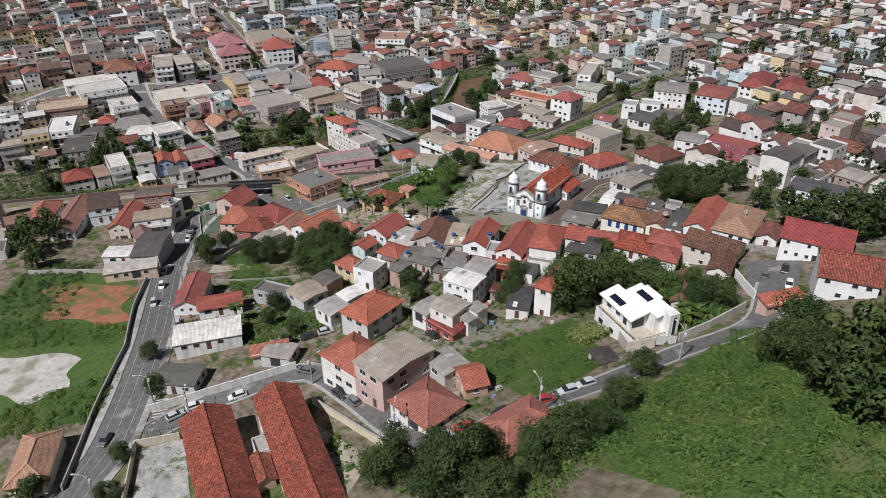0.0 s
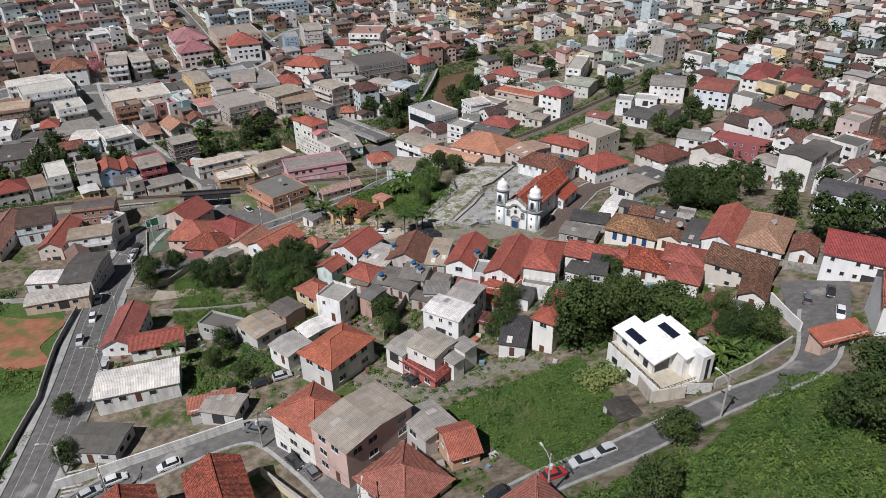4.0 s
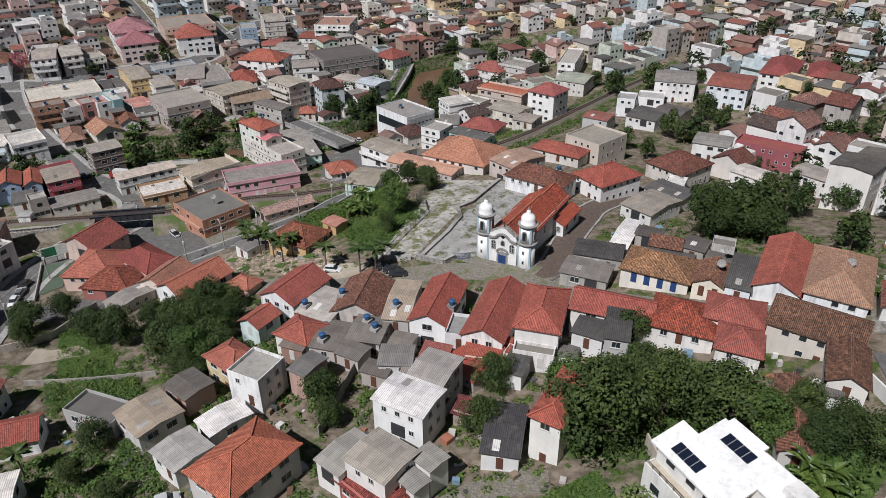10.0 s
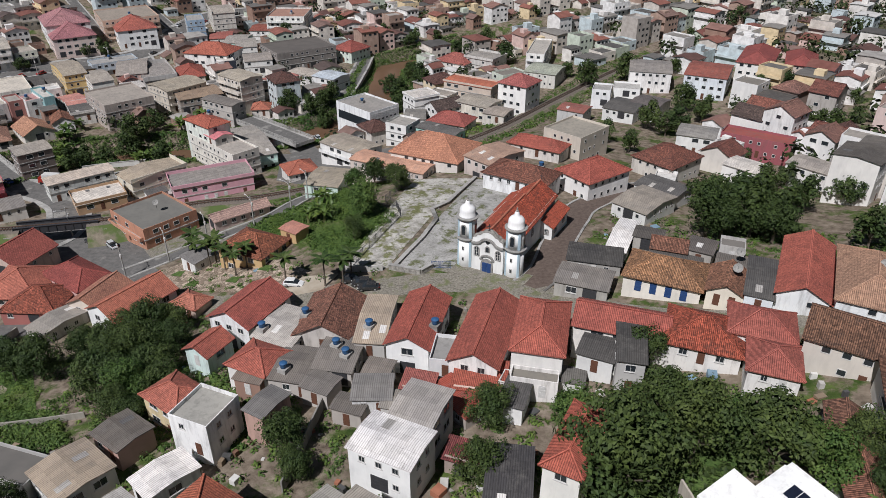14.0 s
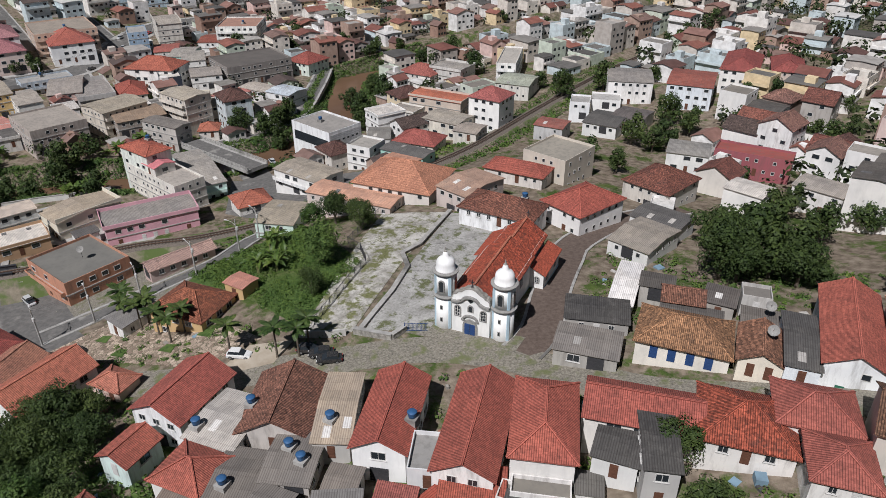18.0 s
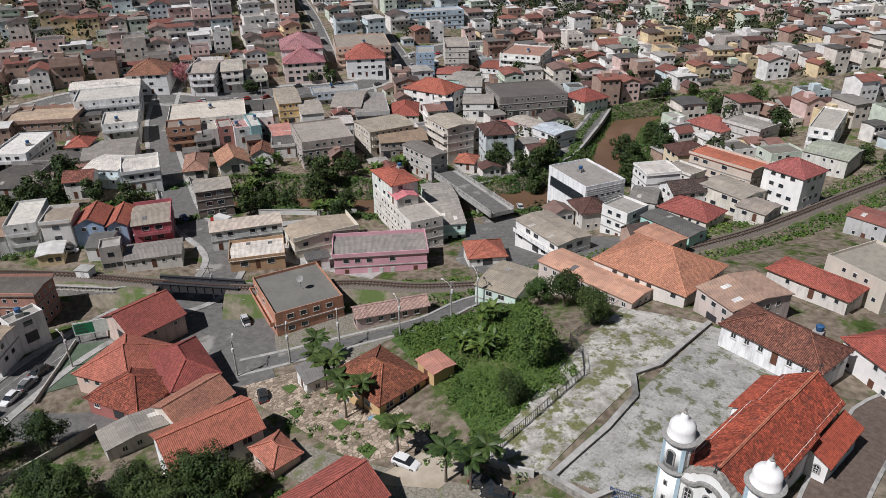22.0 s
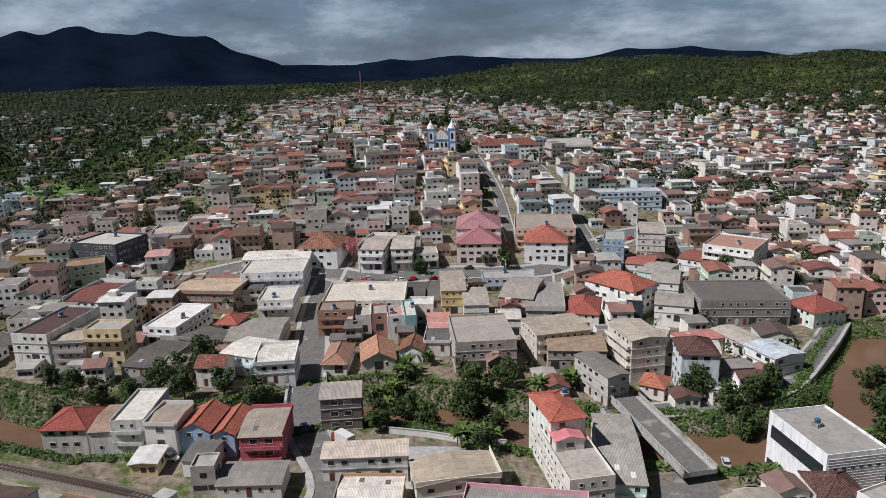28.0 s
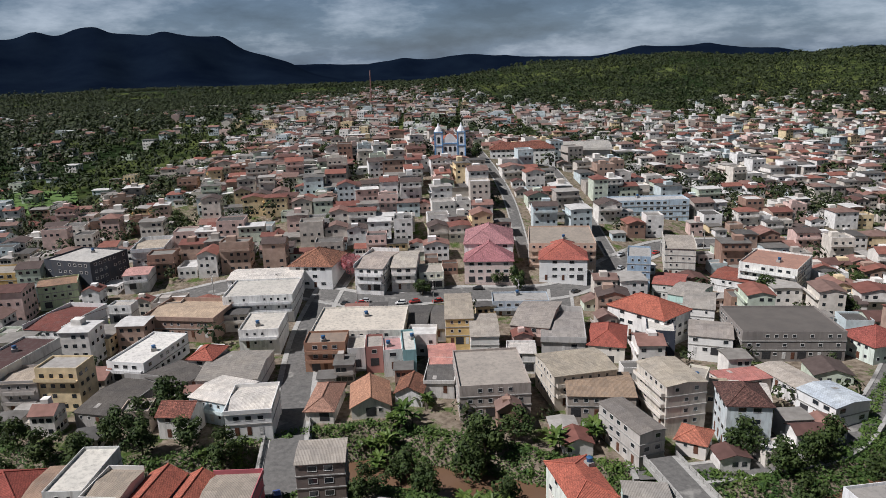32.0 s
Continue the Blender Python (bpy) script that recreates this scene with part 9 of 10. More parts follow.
for _px, _py, _t, _L in ((0, -_d / 2, 0, _w), (_w / 2, 0, 90, _d), (-_w / 2, 0, -90, _d), (0, _d / 2, 180, _w)):
    _wx, _wy = math.sin(radians(math.degrees(_e.matrix_basis.to_euler().z) + _t)), -math.cos(radians(math.degrees(_e.matrix_basis.to_euler().z) + _t))
    _front = _wx * -0.75 + _wy * -0.66 > 0.7
    if _front:
        _b = Build()
        _b.box(-_L / 2 + 1.2, -0.08, _h - 5.6, _L / 2 - 0.8, 0.02, _h - 2.6)
        _b.part("glass_front", M_GLASS, _e, "black glass front").matrix_basis = pose(_px, _py, 0, 0, 0, _t)
        _b = Build()
        _b.box(-_L / 2 + 0.9, -0.22, 0.6, _L / 2 - 0.9, 0.02, 3.4)
        _b.part("glass_front", M_GLASS, _e, "dark ground-floor glazing").matrix_basis = pose(_px, _py, 0, 0, 0, _t)
    else:
        for _k in range(13):
            _b = Build()
            _b.box(-_L / 2 + 0.3, -0.1, 0, _L / 2 - 0.3, 0.02, 0.12)
            _b.part("rib", M_FRAME, _e).matrix_basis = pose(_px, _py, _h - 1.0 - _k * 0.62, 0, 0, _t)
        for _k in range(6):
            _b = Build()
            _b.box(-0.4, -0.12, -0.25, 0.4, 0.03, 0.25)
            _b.part("window", M_GLASS, _e).matrix_basis = pose(_px, _py, 0, 0, 0, _t) @ pose(-_L / 2 + 2 + _k * (_L - 4) / 5, 0, _h - 3.2)

wall_run("river_wall", [(-149.5, 24.5), (-144.5, 32), (-139.6, 38), (-133.6, 47.5)], 1.6, 0.3, M_WALL, "white painted wall above the river", M_CONC, color=(0.80, 0.79, 0.76))
patch("gravel_yard", ((-143, 24), (-136, 20), (-127, 40), (-134, 46)), M_CONC, "grey gravel yard behind the river wall", "yard", 0.12)

# white box truck on the main street
_tk = root("box_truck", -148.8, 12.8, H0(-148.8, 12.8) + 0.11, -160, "white box truck with a red cab by the bridge", "truck")
_b = Build()
_b.box(-3.2, -1.1, 0.9, 1.6, 1.1, 3.3)
_b.part("cargo_box", M_FRAME, _tk, "white cargo box")
_b = Build()
loft(_b, [[(1.75, -1.0, 0.6), (1.75, 1.0, 0.6), (1.75, 1.0, 2.5), (1.75, -1.0, 2.5)], [(3.0, -1.0, 0.6), (3.0, 1.0, 0.6), (2.9, 0.95, 2.4), (2.9, -0.95, 2.4)], [(3.3, -0.98, 0.6), (3.3, 0.98, 0.6), (3.2, 0.9, 1.5), (3.2, -0.9, 1.5)]])
_b.part("cab", plain("cab_red", (0.3, 0.03, 0.02), 0.35), _tk, "red cab")
_b = Build()
_b.box(2.95, -0.85, 1.55, 3.12, 0.85, 2.25)
_b.part("windscreen", M_GLASS, _tk)
_b = Build()
_b.box(-3.2, -0.8, 0.55, 3.0, 0.8, 0.9)
_b.part("chassis", M_STEEL, _tk)
for _x in (-2.2, 2.4):
    for _s in (-1, 1):
        _w2 = put("wheel", CAR[3], _tk)
        _w2.matrix_basis = pose(_x, _s * 0.95, 0.45, 90) @ Matrix.Scale(1.45, 4)

# ---- far landmarks ----
_cz = H(-391, 159)
far_church = root("far_church", -391, 159, _cz, 64, "white twin-towered church with blue trim above the far streets", "church")
_b = Build()
_b.box(-7, -0.5, -2, 7, 26, 11)
_b.part("nave", M_WALL, far_church, color=(0.82, 0.82, 0.82))
_b = Build()
_b.face([(-7.6, -0.4, 10.8), (-7.6, 26.5, 10.8), (0, 26.5, 14.4), (0, -0.4, 14.4)][::-1]), _b.face([(7.6, -0.4, 10.8), (7.6, 26.5, 10.8), (0, 26.5, 14.4), (0, -0.4, 14.4)])
_b.part("roof", M_TILE, far_church, color=(0.32, 0.11, 0.07))
_b = Build()
_pf = [(-4.4, -2), (4.4, -2), (4.4, 12), (3.0, 14), (1.6, 15.6), (0, 16.4), (-1.6, 15.6), (-3.0, 14), (-4.4, 12)]
_f, _g2 = [(x, -1.6, z) for x, z in _pf], [(x, -0.6, z) for x, z in _pf]
_b.face(_f), _b.face(_g2[::-1])
for _i in range(len(_pf)):
    _j = (_i + 1) % len(_pf)
    _b.face([_f[_j], _f[_i], _g2[_i], _g2[_j]])
_b.part("front", M_WALL, far_church, color=(0.85, 0.85, 0.85))
for _s in (-1, 1):
    _b = Build()
    _b.box(_s * 6.4 - 2.1, -1.8, -2, _s * 6.4 + 2.1, 2.4, 17.5)
    _tw = _b.part("tower", M_WALL, far_church, "white square tower", (0.85, 0.85, 0.85))
    _b = Build()
    _b.tube([(2.5, 17.5), (2.0, 18.6), (1.5, 19.6), (0.7, 20.6), (0.15, 22.5)], 8, _s * 6.4, 0.3)
    _b.part("cap", M_WALL, _tw, color=(0.7, 0.72, 0.75))
    for _x in (-2.05, 2.05):
        _b = Build()
        _b.box(_s * 6.4 + _x - 0.35, -1.95, -2, _s * 6.4 + _x + 0.35, -1.75, 17.5)
        _b.part("pilaster", M_WALL, _tw, "blue pilaster", (0.16, 0.34, 0.62))
    for _z in (9.5, 16.9):
        _b = Build()
        _b.box(_s * 6.4 - 2.4, -2.1, _z, _s * 6.4 + 2.4, 2.7, _z + 0.55)
        _b.part("cornice", M_WALL, _tw, "blue cornice", (0.18, 0.36, 0.62))
    for _z, _hh in ((4.0, 2.2), (11.2, 3.6)):
        _b = Build()
        arch(_b, _s * 6.4, -1.9, -1.7, _z, 1.4, _hh)
        _b.part("window", M_GLASS, _tw)
for _x, _z, _w3, _hh in ((0, 0, 2.6, 4.2), (-2.6, 6.6, 1.3, 2.6), (0, 6.6, 1.3, 2.6), (2.6, 6.6, 1.3, 2.6)):
    _b = Build()
    arch(_b, _x, -1.75, -1.55, _z, _w3, _hh)
    _b.part("door" if _z == 0 else "window", M_BLUE if _z == 0 else M_GLASS, far_church)
_b = Build()
_b.box(-4.5, -1.9, 10.6, 4.5, -1.5, 11.2)
_b.part("cornice", M_WALL, far_church, "blue cornice", (0.18, 0.36, 0.62))

mast = root("radio_mast", -1120, 372, H(-1120, 372), 0, "slender red and white lattice radio mast", "mast")
_b = Build()
for _k in range(4):
    _b.beam((1.2 * math.cos(_k * 1.57), 1.2 * math.sin(_k * 1.57), 0), (0.3 * math.cos(_k * 1.57), 0.3 * math.sin(_k * 1.57), 52), 0.5, 0.5)
for _k in range(13):
    _b.beam((-1.0, 0, _k * 4), (1.0, 0, _k * 4 + 4), 0.3, 0.3), _b.beam((0, 1.0, _k * 4), (0, -1.0, _k * 4 + 4), 0.3, 0.3)
_b.part("lattice", plain("mast_paint", (0.35, 0.20, 0.18), 0.6), mast)

# long buildings on the far hill
house(-392, 207, 62, 38, 13, H(-392, 207) + 7.5, "hip", (0.82, 0.82, 0.80), (0.22, 0.09, 0.065), sides="f", label="long white convent with rows of windows and a clay roof", name="convent")
house(-300, 222, 64, 40, 12, H(-300, 222) + 7.5, "flat", (0.50, 0.66, 0.80), (0.5, 0.52, 0.55), sides="fl", label="long pale blue school with rows of windows", name="school")
hall = root("sports_hall", -412, 262, H(-412, 262) - 1, 62, "large hall under a grey barrel-vaulted metal roof", "hall")
_b = Build()
_b.box(-19, -13, 0, 19, 13, 8.5, bottom=False)
_b.part("wall", M_WALL, hall, color=(0.5, 0.49, 0.46))
_b = Build()
for _k in range(10):
    _a0, _a1 = math.pi * _k / 10, math.pi * (_k + 1) / 10
    _b.face([(-20, -14 * math.cos(_a0), 8.5 + 4.2 * math.sin(_a0)), (20, -14 * math.cos(_a0), 8.5 + 4.2 * math.sin(_a0)), (20, -14 * math.cos(_a1), 8.5 + 4.2 * math.sin(_a1)), (-20, -14 * math.cos(_a1), 8.5 + 4.2 * math.sin(_a1))])
for _x in (-20, 20):
    _b.face([(_x, -14 * math.cos(math.pi * k / 10), 8.5 + 4.2 * math.sin(math.pi * k / 10)) for k in range(11)])
_b.part("roof", M_FIBRO, hall, color=(0.34, 0.33, 0.30))
HOUSES.append((-412, 262, 20)), HOUSES.append((-395, 166, 14))
_b = Build()
_cr2 = random.Random(77)
for _k in range(420):
    _x, _y = -400 + _cr2.uniform(-26, 26), 372 + _cr2.uniform(-30, 30)
    _s = _cr2.uniform(0.6, 1.3)
    _z = H(_x, _y)
    _b.box(_x - _s, _y - _s * 0.6, _z - 0.5, _x + _s, _y + _s * 0.6, _z + _cr2.uniform(0.6, 2.2))
tagged(_b.part("tombs", island_paint("tomb_stone", ((0.5, 0.5, 0.48), (0.3, 0.29, 0.28), (0.62, 0.61, 0.6), (0.2, 0.2, 0.2)))), "grey and white tombs of a hillside cemetery", "cemetery", kind="stuff")
HOUSES.append((-400, 372, 30))
patch("football_field", ((-634, -92), (-594, -42), (-500, -36), (-536, -86)), mottled("mown_turf", (0.075, 0.13, 0.03), (0.10, 0.165, 0.045), 0.2), "bright green mown football field", "field", 0.25)
HOUSES.append((-565, -64, 50))

for _q in TANK_SPOTS[:22]:
    water_tank(*_q)



# ---- overgrown plots ----
scrub("slope_scrub", ((-29, -7), (-28, 14), (-46, 26), (-56, 4)), 12.0, 0.21, 0.6, M_GRASSLEAF, "bright green weeds on the slope under the church yard", 110, seed=2)
scrub("lot_scrub", ((22, -74), (48, -86), (54, -65), (38, -48)), 16.0, 0.19, 0.5, M_GRASSLEAF, "thick green weeds on an empty lot", 60, seed=3)
scrub("hill_grass", ((58, -104), (112, -120), (118, -52), (74, -50)), 13.0, 0.19, 0.5, M_GRASSLEAF, "bright green grass and weeds on the hillside", 520, seed=4)
scrub("hill_bushes", ((64, -102), (112, -118), (116, -56), (78, -54)), 0.4, 0.26, 1.2, M_LEAF2, "low dark bushes scattered over the hillside", 170, seed=8)
scrub("hill_dry_weeds", ((64, -102), (112, -118), (116, -56), (78, -54)), 1.6, 0.17, 0.8, M_CANE, "pale dry weeds scattered over the hillside", 60, seed=9)
scrub("hill_scrub", ((38, -116), (62, -126), (74, -72), (62, -80)), 8.0, 0.24, 0.9, M_LEAF2, "dense green scrub on the hillside", 420, seed=5)
scrub("valley_scrub", ((-30, -60), (-8, -52), (-14, -36), (-42, -40)), 4.0, 0.36, 0.8, M_LEAF2, "weeds between the back yards", 120, seed=6)
scrub("roadside_scrub", ((-76, -112), (-112, -80), (-128, -92), (-96, -128)), 6.0, 0.24, 0.5, M_LEAF2, "green weeds on the roadside field", 150, seed=7)
for _k in range(3, 17):
    for _side in (-1, 1):
        _q = []
        for _j in (_k, _k + 1):
            _d = (_ra[_j + 1] - _ra[_j - 1]) / np.linalg.norm(_ra[_j + 1] - _ra[_j - 1])
            _nn = np.array((_d[1], -_d[0])) * _side
            _q.append((_ra[_j] + _nn * 5.8, _ra[_j] + _nn * 15))
        scrub("bank_scrub", (tuple(_q[0][0]), tuple(_q[1][0]), tuple(_q[1][1]), tuple(_q[0][1])), 8.0, 0.42, 1.0, M_LEAF2, "rank green growth on the river bank", 26, seed=_k * 2 + _side)
for _k in range(5, 15):
    for _side in (-1, 1):
        _q = []
        for _j in (_k, _k + 1):
            _d = (_rla[_j + 1] - _rla[_j - 1]) / np.linalg.norm(_rla[_j + 1] - _rla[_j - 1])
            _nn = np.array((_d[1], -_d[0])) * _side
            _q.append((_rla[_j] + _nn * 2.8, _rla[_j] + _nn * 8.5))
        scrub("verge_grass", (tuple(_q[0][0]), tuple(_q[1][0]), tuple(_q[1][1]), tuple(_q[0][1])), 3.2, 0.4, 0.9, M_GRASSLEAF, "bright grass verge of the railway", 8, seed=60 + _k * 2 + _side)

# back yards between the near houses
def in_house(x, y, pad):
    for hx, hy, e, w, d, h in HOUSE_OBS[:HOUSE_COUNT]:
        if abs(hx - x) > 24 or abs(hy - y) > 24:
            continue
        a = e.matrix_basis.to_euler().z
        u, v = (x - hx) * math.cos(a) + (y - hy) * math.sin(a), -(x - hx) * math.sin(a) + (y - hy) * math.cos(a)
        if abs(u) < w / 2 + pad and abs(v) < d / 2 + pad:
            return True
    return False


HOUSE_COUNT = len(HOUSE_OBS)
_yr = random.Random(91)
_lanes0 = [(np.array(line, float), w) for line, w in ROADS]
_bush, _herb, _junk = Build(), Build(), Build()
for _k in range(3300):
    _x, _y = _yr.uniform(-66, 66), _yr.uniform(-92, -8)
    if _k > 2600:
        _x, _y = _yr.uniform(14, 72), _yr.uniform(9, 40)
    elif _k > 1500:
        _x, _y = _yr.uniform(-60, 30), _yr.uniform(-78, -18)
    if in_house(_x, _y, 0.7) or min(line_dist(_x, _y, a) - w for a, w in _lanes0) < 0.6 or math.hypot(_x - 53, _y + 50) < 10:
        continue
    if _k % 4 == 0:
        if not in_house(_x, _y, 3.5):
            continue
        # planks, drums, sheets and rubble
        _s, _z, _u = _yr.uniform(0.25, 0.8), H(_x, _y), (_yr.random(), 0.5)
        _m = pose(_x, _y, _z, 0, 0, _yr.uniform(0, 180))
        _t = Build()
        _hh = _yr.choice((0.15, 0.3, 0.5, 0.9))
        _t.box(-_s, -_s * _yr.uniform(0.3, 1), -0.3, _s, _s * _yr.uniform(0.3, 1), _hh)
        for _f in _t.f:
            _junk.face([_m @ Vector(_t.v[i]) for i in _f], 0, [_u] * 4)
        continue
    _tgt, _r = (_bush, _yr.uniform(0.5, 1.3)) if _yr.random() < 0.5 else (_herb, _yr.uniform(0.4, 1.0))
    _z = H(_x, _y)
    for _i in range(int(34 * _r)):
        _d = Vector((_yr.gauss(0, 1), _yr.gauss(0, 1), abs(_yr.gauss(0, 0.9)))).normalized() * _r * _yr.uniform(0.5, 1)
        leaf(_tgt, Vector((_x + _d.x, _y + _d.y, _z + _d.z * 1.1)), _d + Vector((0, 0, 0.3)), 0.26, _yr)
tagged(_bush.part("yard_bushes", M_LEAF2), "green bushes in the back yards", "undergrowth", kind="stuff")
tagged(_herb.part("yard_weeds", M_GRASSLEAF), "bright weeds along the yard edges", "undergrowth", kind="stuff")

scrub("slope_scrub", ((-55, 3), (-45, 26), (-55, 33), (-68, 9)), 11.0, 0.22, 0.7, M_GRASSLEAF, "bright green weeds on the slope above the lane", 150, seed=12)
# woodland on the shaded hillside and along the river
_tr = random.Random(31)
for _quad, _n, _r0, _r1 in ((((100, -70), (170, -80), (180, 10), (96, -6)), 46, 4.5, 7), (((92, 14), (150, 10), (150, 60), (80, 44)), 22, 4, 6.5), (((96, -136), (150, -150), (150, -84), (112, -90)), 16, 4, 6), (((60, 88), (140, 60), (170, 170), (90, 180)), 14, 3, 5), (((-20, 96), (60, 70), (80, 190), (-16, 196)), 26, 2.6, 4.6), (((36, 26), (60, 20), (84, 70), (30, 70)), 9, 3, 5), (((-40, -56), (-34, -56), (-34, -40), (-56, -40)), 9, 2.5, 4.2)):
    _p = [Vector((*q, 0)) for q in _quad]
    for _k in range(_n):
        _u, _v = _tr.random(), _tr.random()
        _q = _p[0].lerp(_p[1], _u).lerp(_p[3].lerp(_p[2], _u), _v)
        if all(math.hypot(_q.x - hx, _q.y - hy) > hr * 0.8 + 3 for hx, hy, hr in HOUSES) and road_heading(_q.x, _q.y)[0] > 6:
            tree(_q.x, _q.y, _tr.uniform(_r0, _r1))
for _k in range(2, len(RIVER) - 2):
    for _j in range(7 if 3 <= _k <= 6 else 2):
        _t = _tr.random()
        _d = _ra[_k + 1] - _ra[_k]
        _nn = np.array((_d[1], -_d[0])) / np.linalg.norm(_d)
        _q = _ra[_k] + _d * _t + _nn * _tr.choice((-1, 1)) * _tr.uniform(11.5 if 3 <= _k <= 6 else 14, 19)
        if all(math.hypot(_q[0] - hx, _q[1] - hy) > hr * 0.8 + 2.5 for hx, hy, hr in HOUSES) and road_heading(*_q)[0] > 7:
            tree(_q[0], _q[1], _tr.uniform(2.6, 4.6))

# ---- the rest of the town, street block by street block ----
PALETTE = ((0.82, 0.81, 0.79), (0.80, 0.78, 0.75), (0.80, 0.77, 0.72), (0.76, 0.73, 0.69), (0.72, 0.67, 0.60), (0.62, 0.57, 0.51), (0.46, 0.42, 0.38), (0.34, 0.22, 0.17), (0.42, 0.30, 0.24), (0.58, 0.66, 0.68), (0.60, 0.66, 0.55), (0.74, 0.60, 0.38), (0.70, 0.52, 0.47), (0.80, 0.79, 0.77))
CLAYS = ((0.25, 0.105, 0.08), (0.19, 0.08, 0.064), (0.25, 0.14, 0.115), (0.12, 0.065, 0.056), (0.20, 0.13, 0.11), (0.10, 0.075, 0.068))
GREYS = ((0.24, 0.225, 0.205), (0.15, 0.142, 0.132), (0.36, 0.34, 0.315), (0.10, 0.095, 0.09), (0.58, 0.57, 0.55))
_fr = random.Random(17)


def seen_sector(x, y):
    a0, d0 = math.degrees(math.atan2(-(x - 89), y + 178)), math.hypot(x - 89, y + 178)
    a1, d1 = math.degrees(math.atan2(-(x + 33), y + 14)), math.hypot(x + 33, y + 14)
    return (-4 < a0 < 72 and d0 < 800) or (26 < a1 < 104 and d1 < 1900)


def open_ground(x, y):
    """Plots that stay free of houses."""
    if -112 < x < 60 and -130 < y < 70 or x > 55 and y < 60 or x > -140 and y < -60:
        return False
    if -62 < x < 24 and 55 < y < 190:
        return False
    if -78 < x < -20 and -170 < y < -20:
        return False
    return True


_turn = radians(-23)
_far_wall, _far_clay, _far_grey, _far_glass = Build(), Build(), Build(), Build()
_woods = []
_taken = []


def house_paint(name, colours, rough=0.9):
    """One tone from the list for each house, picked by the house's own u."""
    m, n, l, b = principled(name, rough)
    uv = n.new("ShaderNodeUVMap")
    sx = n.new("ShaderNodeSeparateXYZ")
    l.new(uv.outputs[0], sx.inputs[0])
    r = n.new("ShaderNodeValToRGB")
    r.color_ramp.interpolation = 'CONSTANT'
    e = r.color_ramp.elements
    e[0].color = (*colours[0], 1)
    e[1].position, e[1].color = 1 / len(colours), (*colours[1], 1)
    for k, c in enumerate(colours[2:], 2):
        e.new(k / len(colours)).color = (*c, 1)
    l.new(sx.outputs[0], r.inputs[0])
    st = ramp(n, l, noise_at(n, l, 0.5, 5), 0.35, 0.7, (0.74, 0.73, 0.72, 1), (1.05, 1.05, 1.05, 1))
    l.new(mix(n, l, 1.0, r.outputs[0], st, 'MULTIPLY'), b.inputs["Base Color"])
    return m


def far_house(x, y, g, w, d, storeys, kind, rot, dist):
    """A house with its roof, terraces and windows, added to the joined distance."""
    h = storeys * 2.8 + 0.4
    m = pose(x, y, g - 1, 0, 0, rot)
    u = _fr.random()
    b = Build()
    b.box(-w / 2, -d / 2, -2, w / 2, d / 2, h + 1, bottom=False)
    rise = _fr.uniform(0.9, 1.8) if kind not in ("low", "flat") else 0.3
    if kind == "flat":
        # open roof slab inside a parapet
        up = _fr.uniform(0.5, 1.1)
        for x0, y0, x1, y1 in ((-w / 2, -d / 2, w / 2, -d / 2 + 0.2), (-w / 2, d / 2 - 0.2, w / 2, d / 2), (-w / 2, -d / 2 + 0.2, -w / 2 + 0.2, d / 2 - 0.2), (w / 2 - 0.2, -d / 2 + 0.2, w / 2, d / 2 - 0.2)):
            b.box(x0, y0, h + 1, x1, y1, h + 1 + up, bottom=False)
        cov = Build()
        cov.face([(-w / 2 + 0.2, -d / 2 + 0.2, h + 1.06), (w / 2 - 0.2, -d / 2 + 0.2, h + 1.06), (w / 2 - 0.2, d / 2 - 0.2, h + 1.06), (-w / 2 + 0.2, d / 2 - 0.2, h + 1.06)])
        gab = []
    else:
        cov, cap, gab = roof_build(kind, w, d, h + 1, rise, 0.4)
    for q in gab:
        b.face(q)
    if storeys > 1 and _fr.random() < 0.35:
        # stair head or tank house on the roof
        px, py = _fr.uniform(-w / 5, w / 5), _fr.uniform(-d / 5, d / 5)
        b.box(px - w / 6, py - d / 6, h + 1, px + w / 6, py + d / 6, h + 1 + _fr.uniform(1.6, 2.7), bottom=False)
    if storeys > 1 and dist < 700 and _fr.random() < 0.5:
        # balcony across the front
        zz = h - 1.9
        b.box(-w / 2, -d / 2 - 1.1, zz, w / 2, -d / 2, zz + 0.15)
        b.box(-w / 2, -d / 2 - 1.1, zz + 0.15, w / 2, -d / 2 - 1.0, zz + 1.0)
    for f in b.f:
        _far_wall.face([m @ Vector(b.v[i]) for i in f], 0, [(u, 0.5)] * len(f))
    tgt = _far_clay if kind in ("hip", "gablex", "gabley") else _far_grey
    r = _fr.random()
    for f in cov.f:
        tgt.face([m @ Vector(cov.v[i]) for i in f], 0, [(r, 0.5)] * len(f))
    if dist > 800:
        return
    for sx, sy, t in ((0, -1, 0), (1, 0, 90), (0, 1, 180), (-1, 0, 270)):
        a = radians(rot + t)
        if math.sin(a) * 0.75 - math.cos(a) * 0.66 < -0.3:
            continue
        L = w if sx == 0 else d
        n = 4 if L > 10 else 3
        for st in range(storeys):
            for k in range(n):
                if _fr.random() < 0.25:
                    continue
                o = (k - (n - 1) / 2) * L / (n + 0.3)
                mm = m @ pose(sx * w / 2, sy * d / 2, 2.6 + st * 2.8, 0, 0, t)
                s = _fr.uniform(0.5, 0.75)
                _far_glass.face([mm @ Vector((o + p, -0.04, c)) for p, c in ((-s, -.55), (s, -.55), (s, .55), (-s, .55))])


_lanes = [(np.array(line, float), w) for line, w in ROADS]


def lane_gap(x, y):
    """Free ground between a point and the nearest kerb."""
    return min(line_dist(x, y, a) - w for a, w in _lanes)


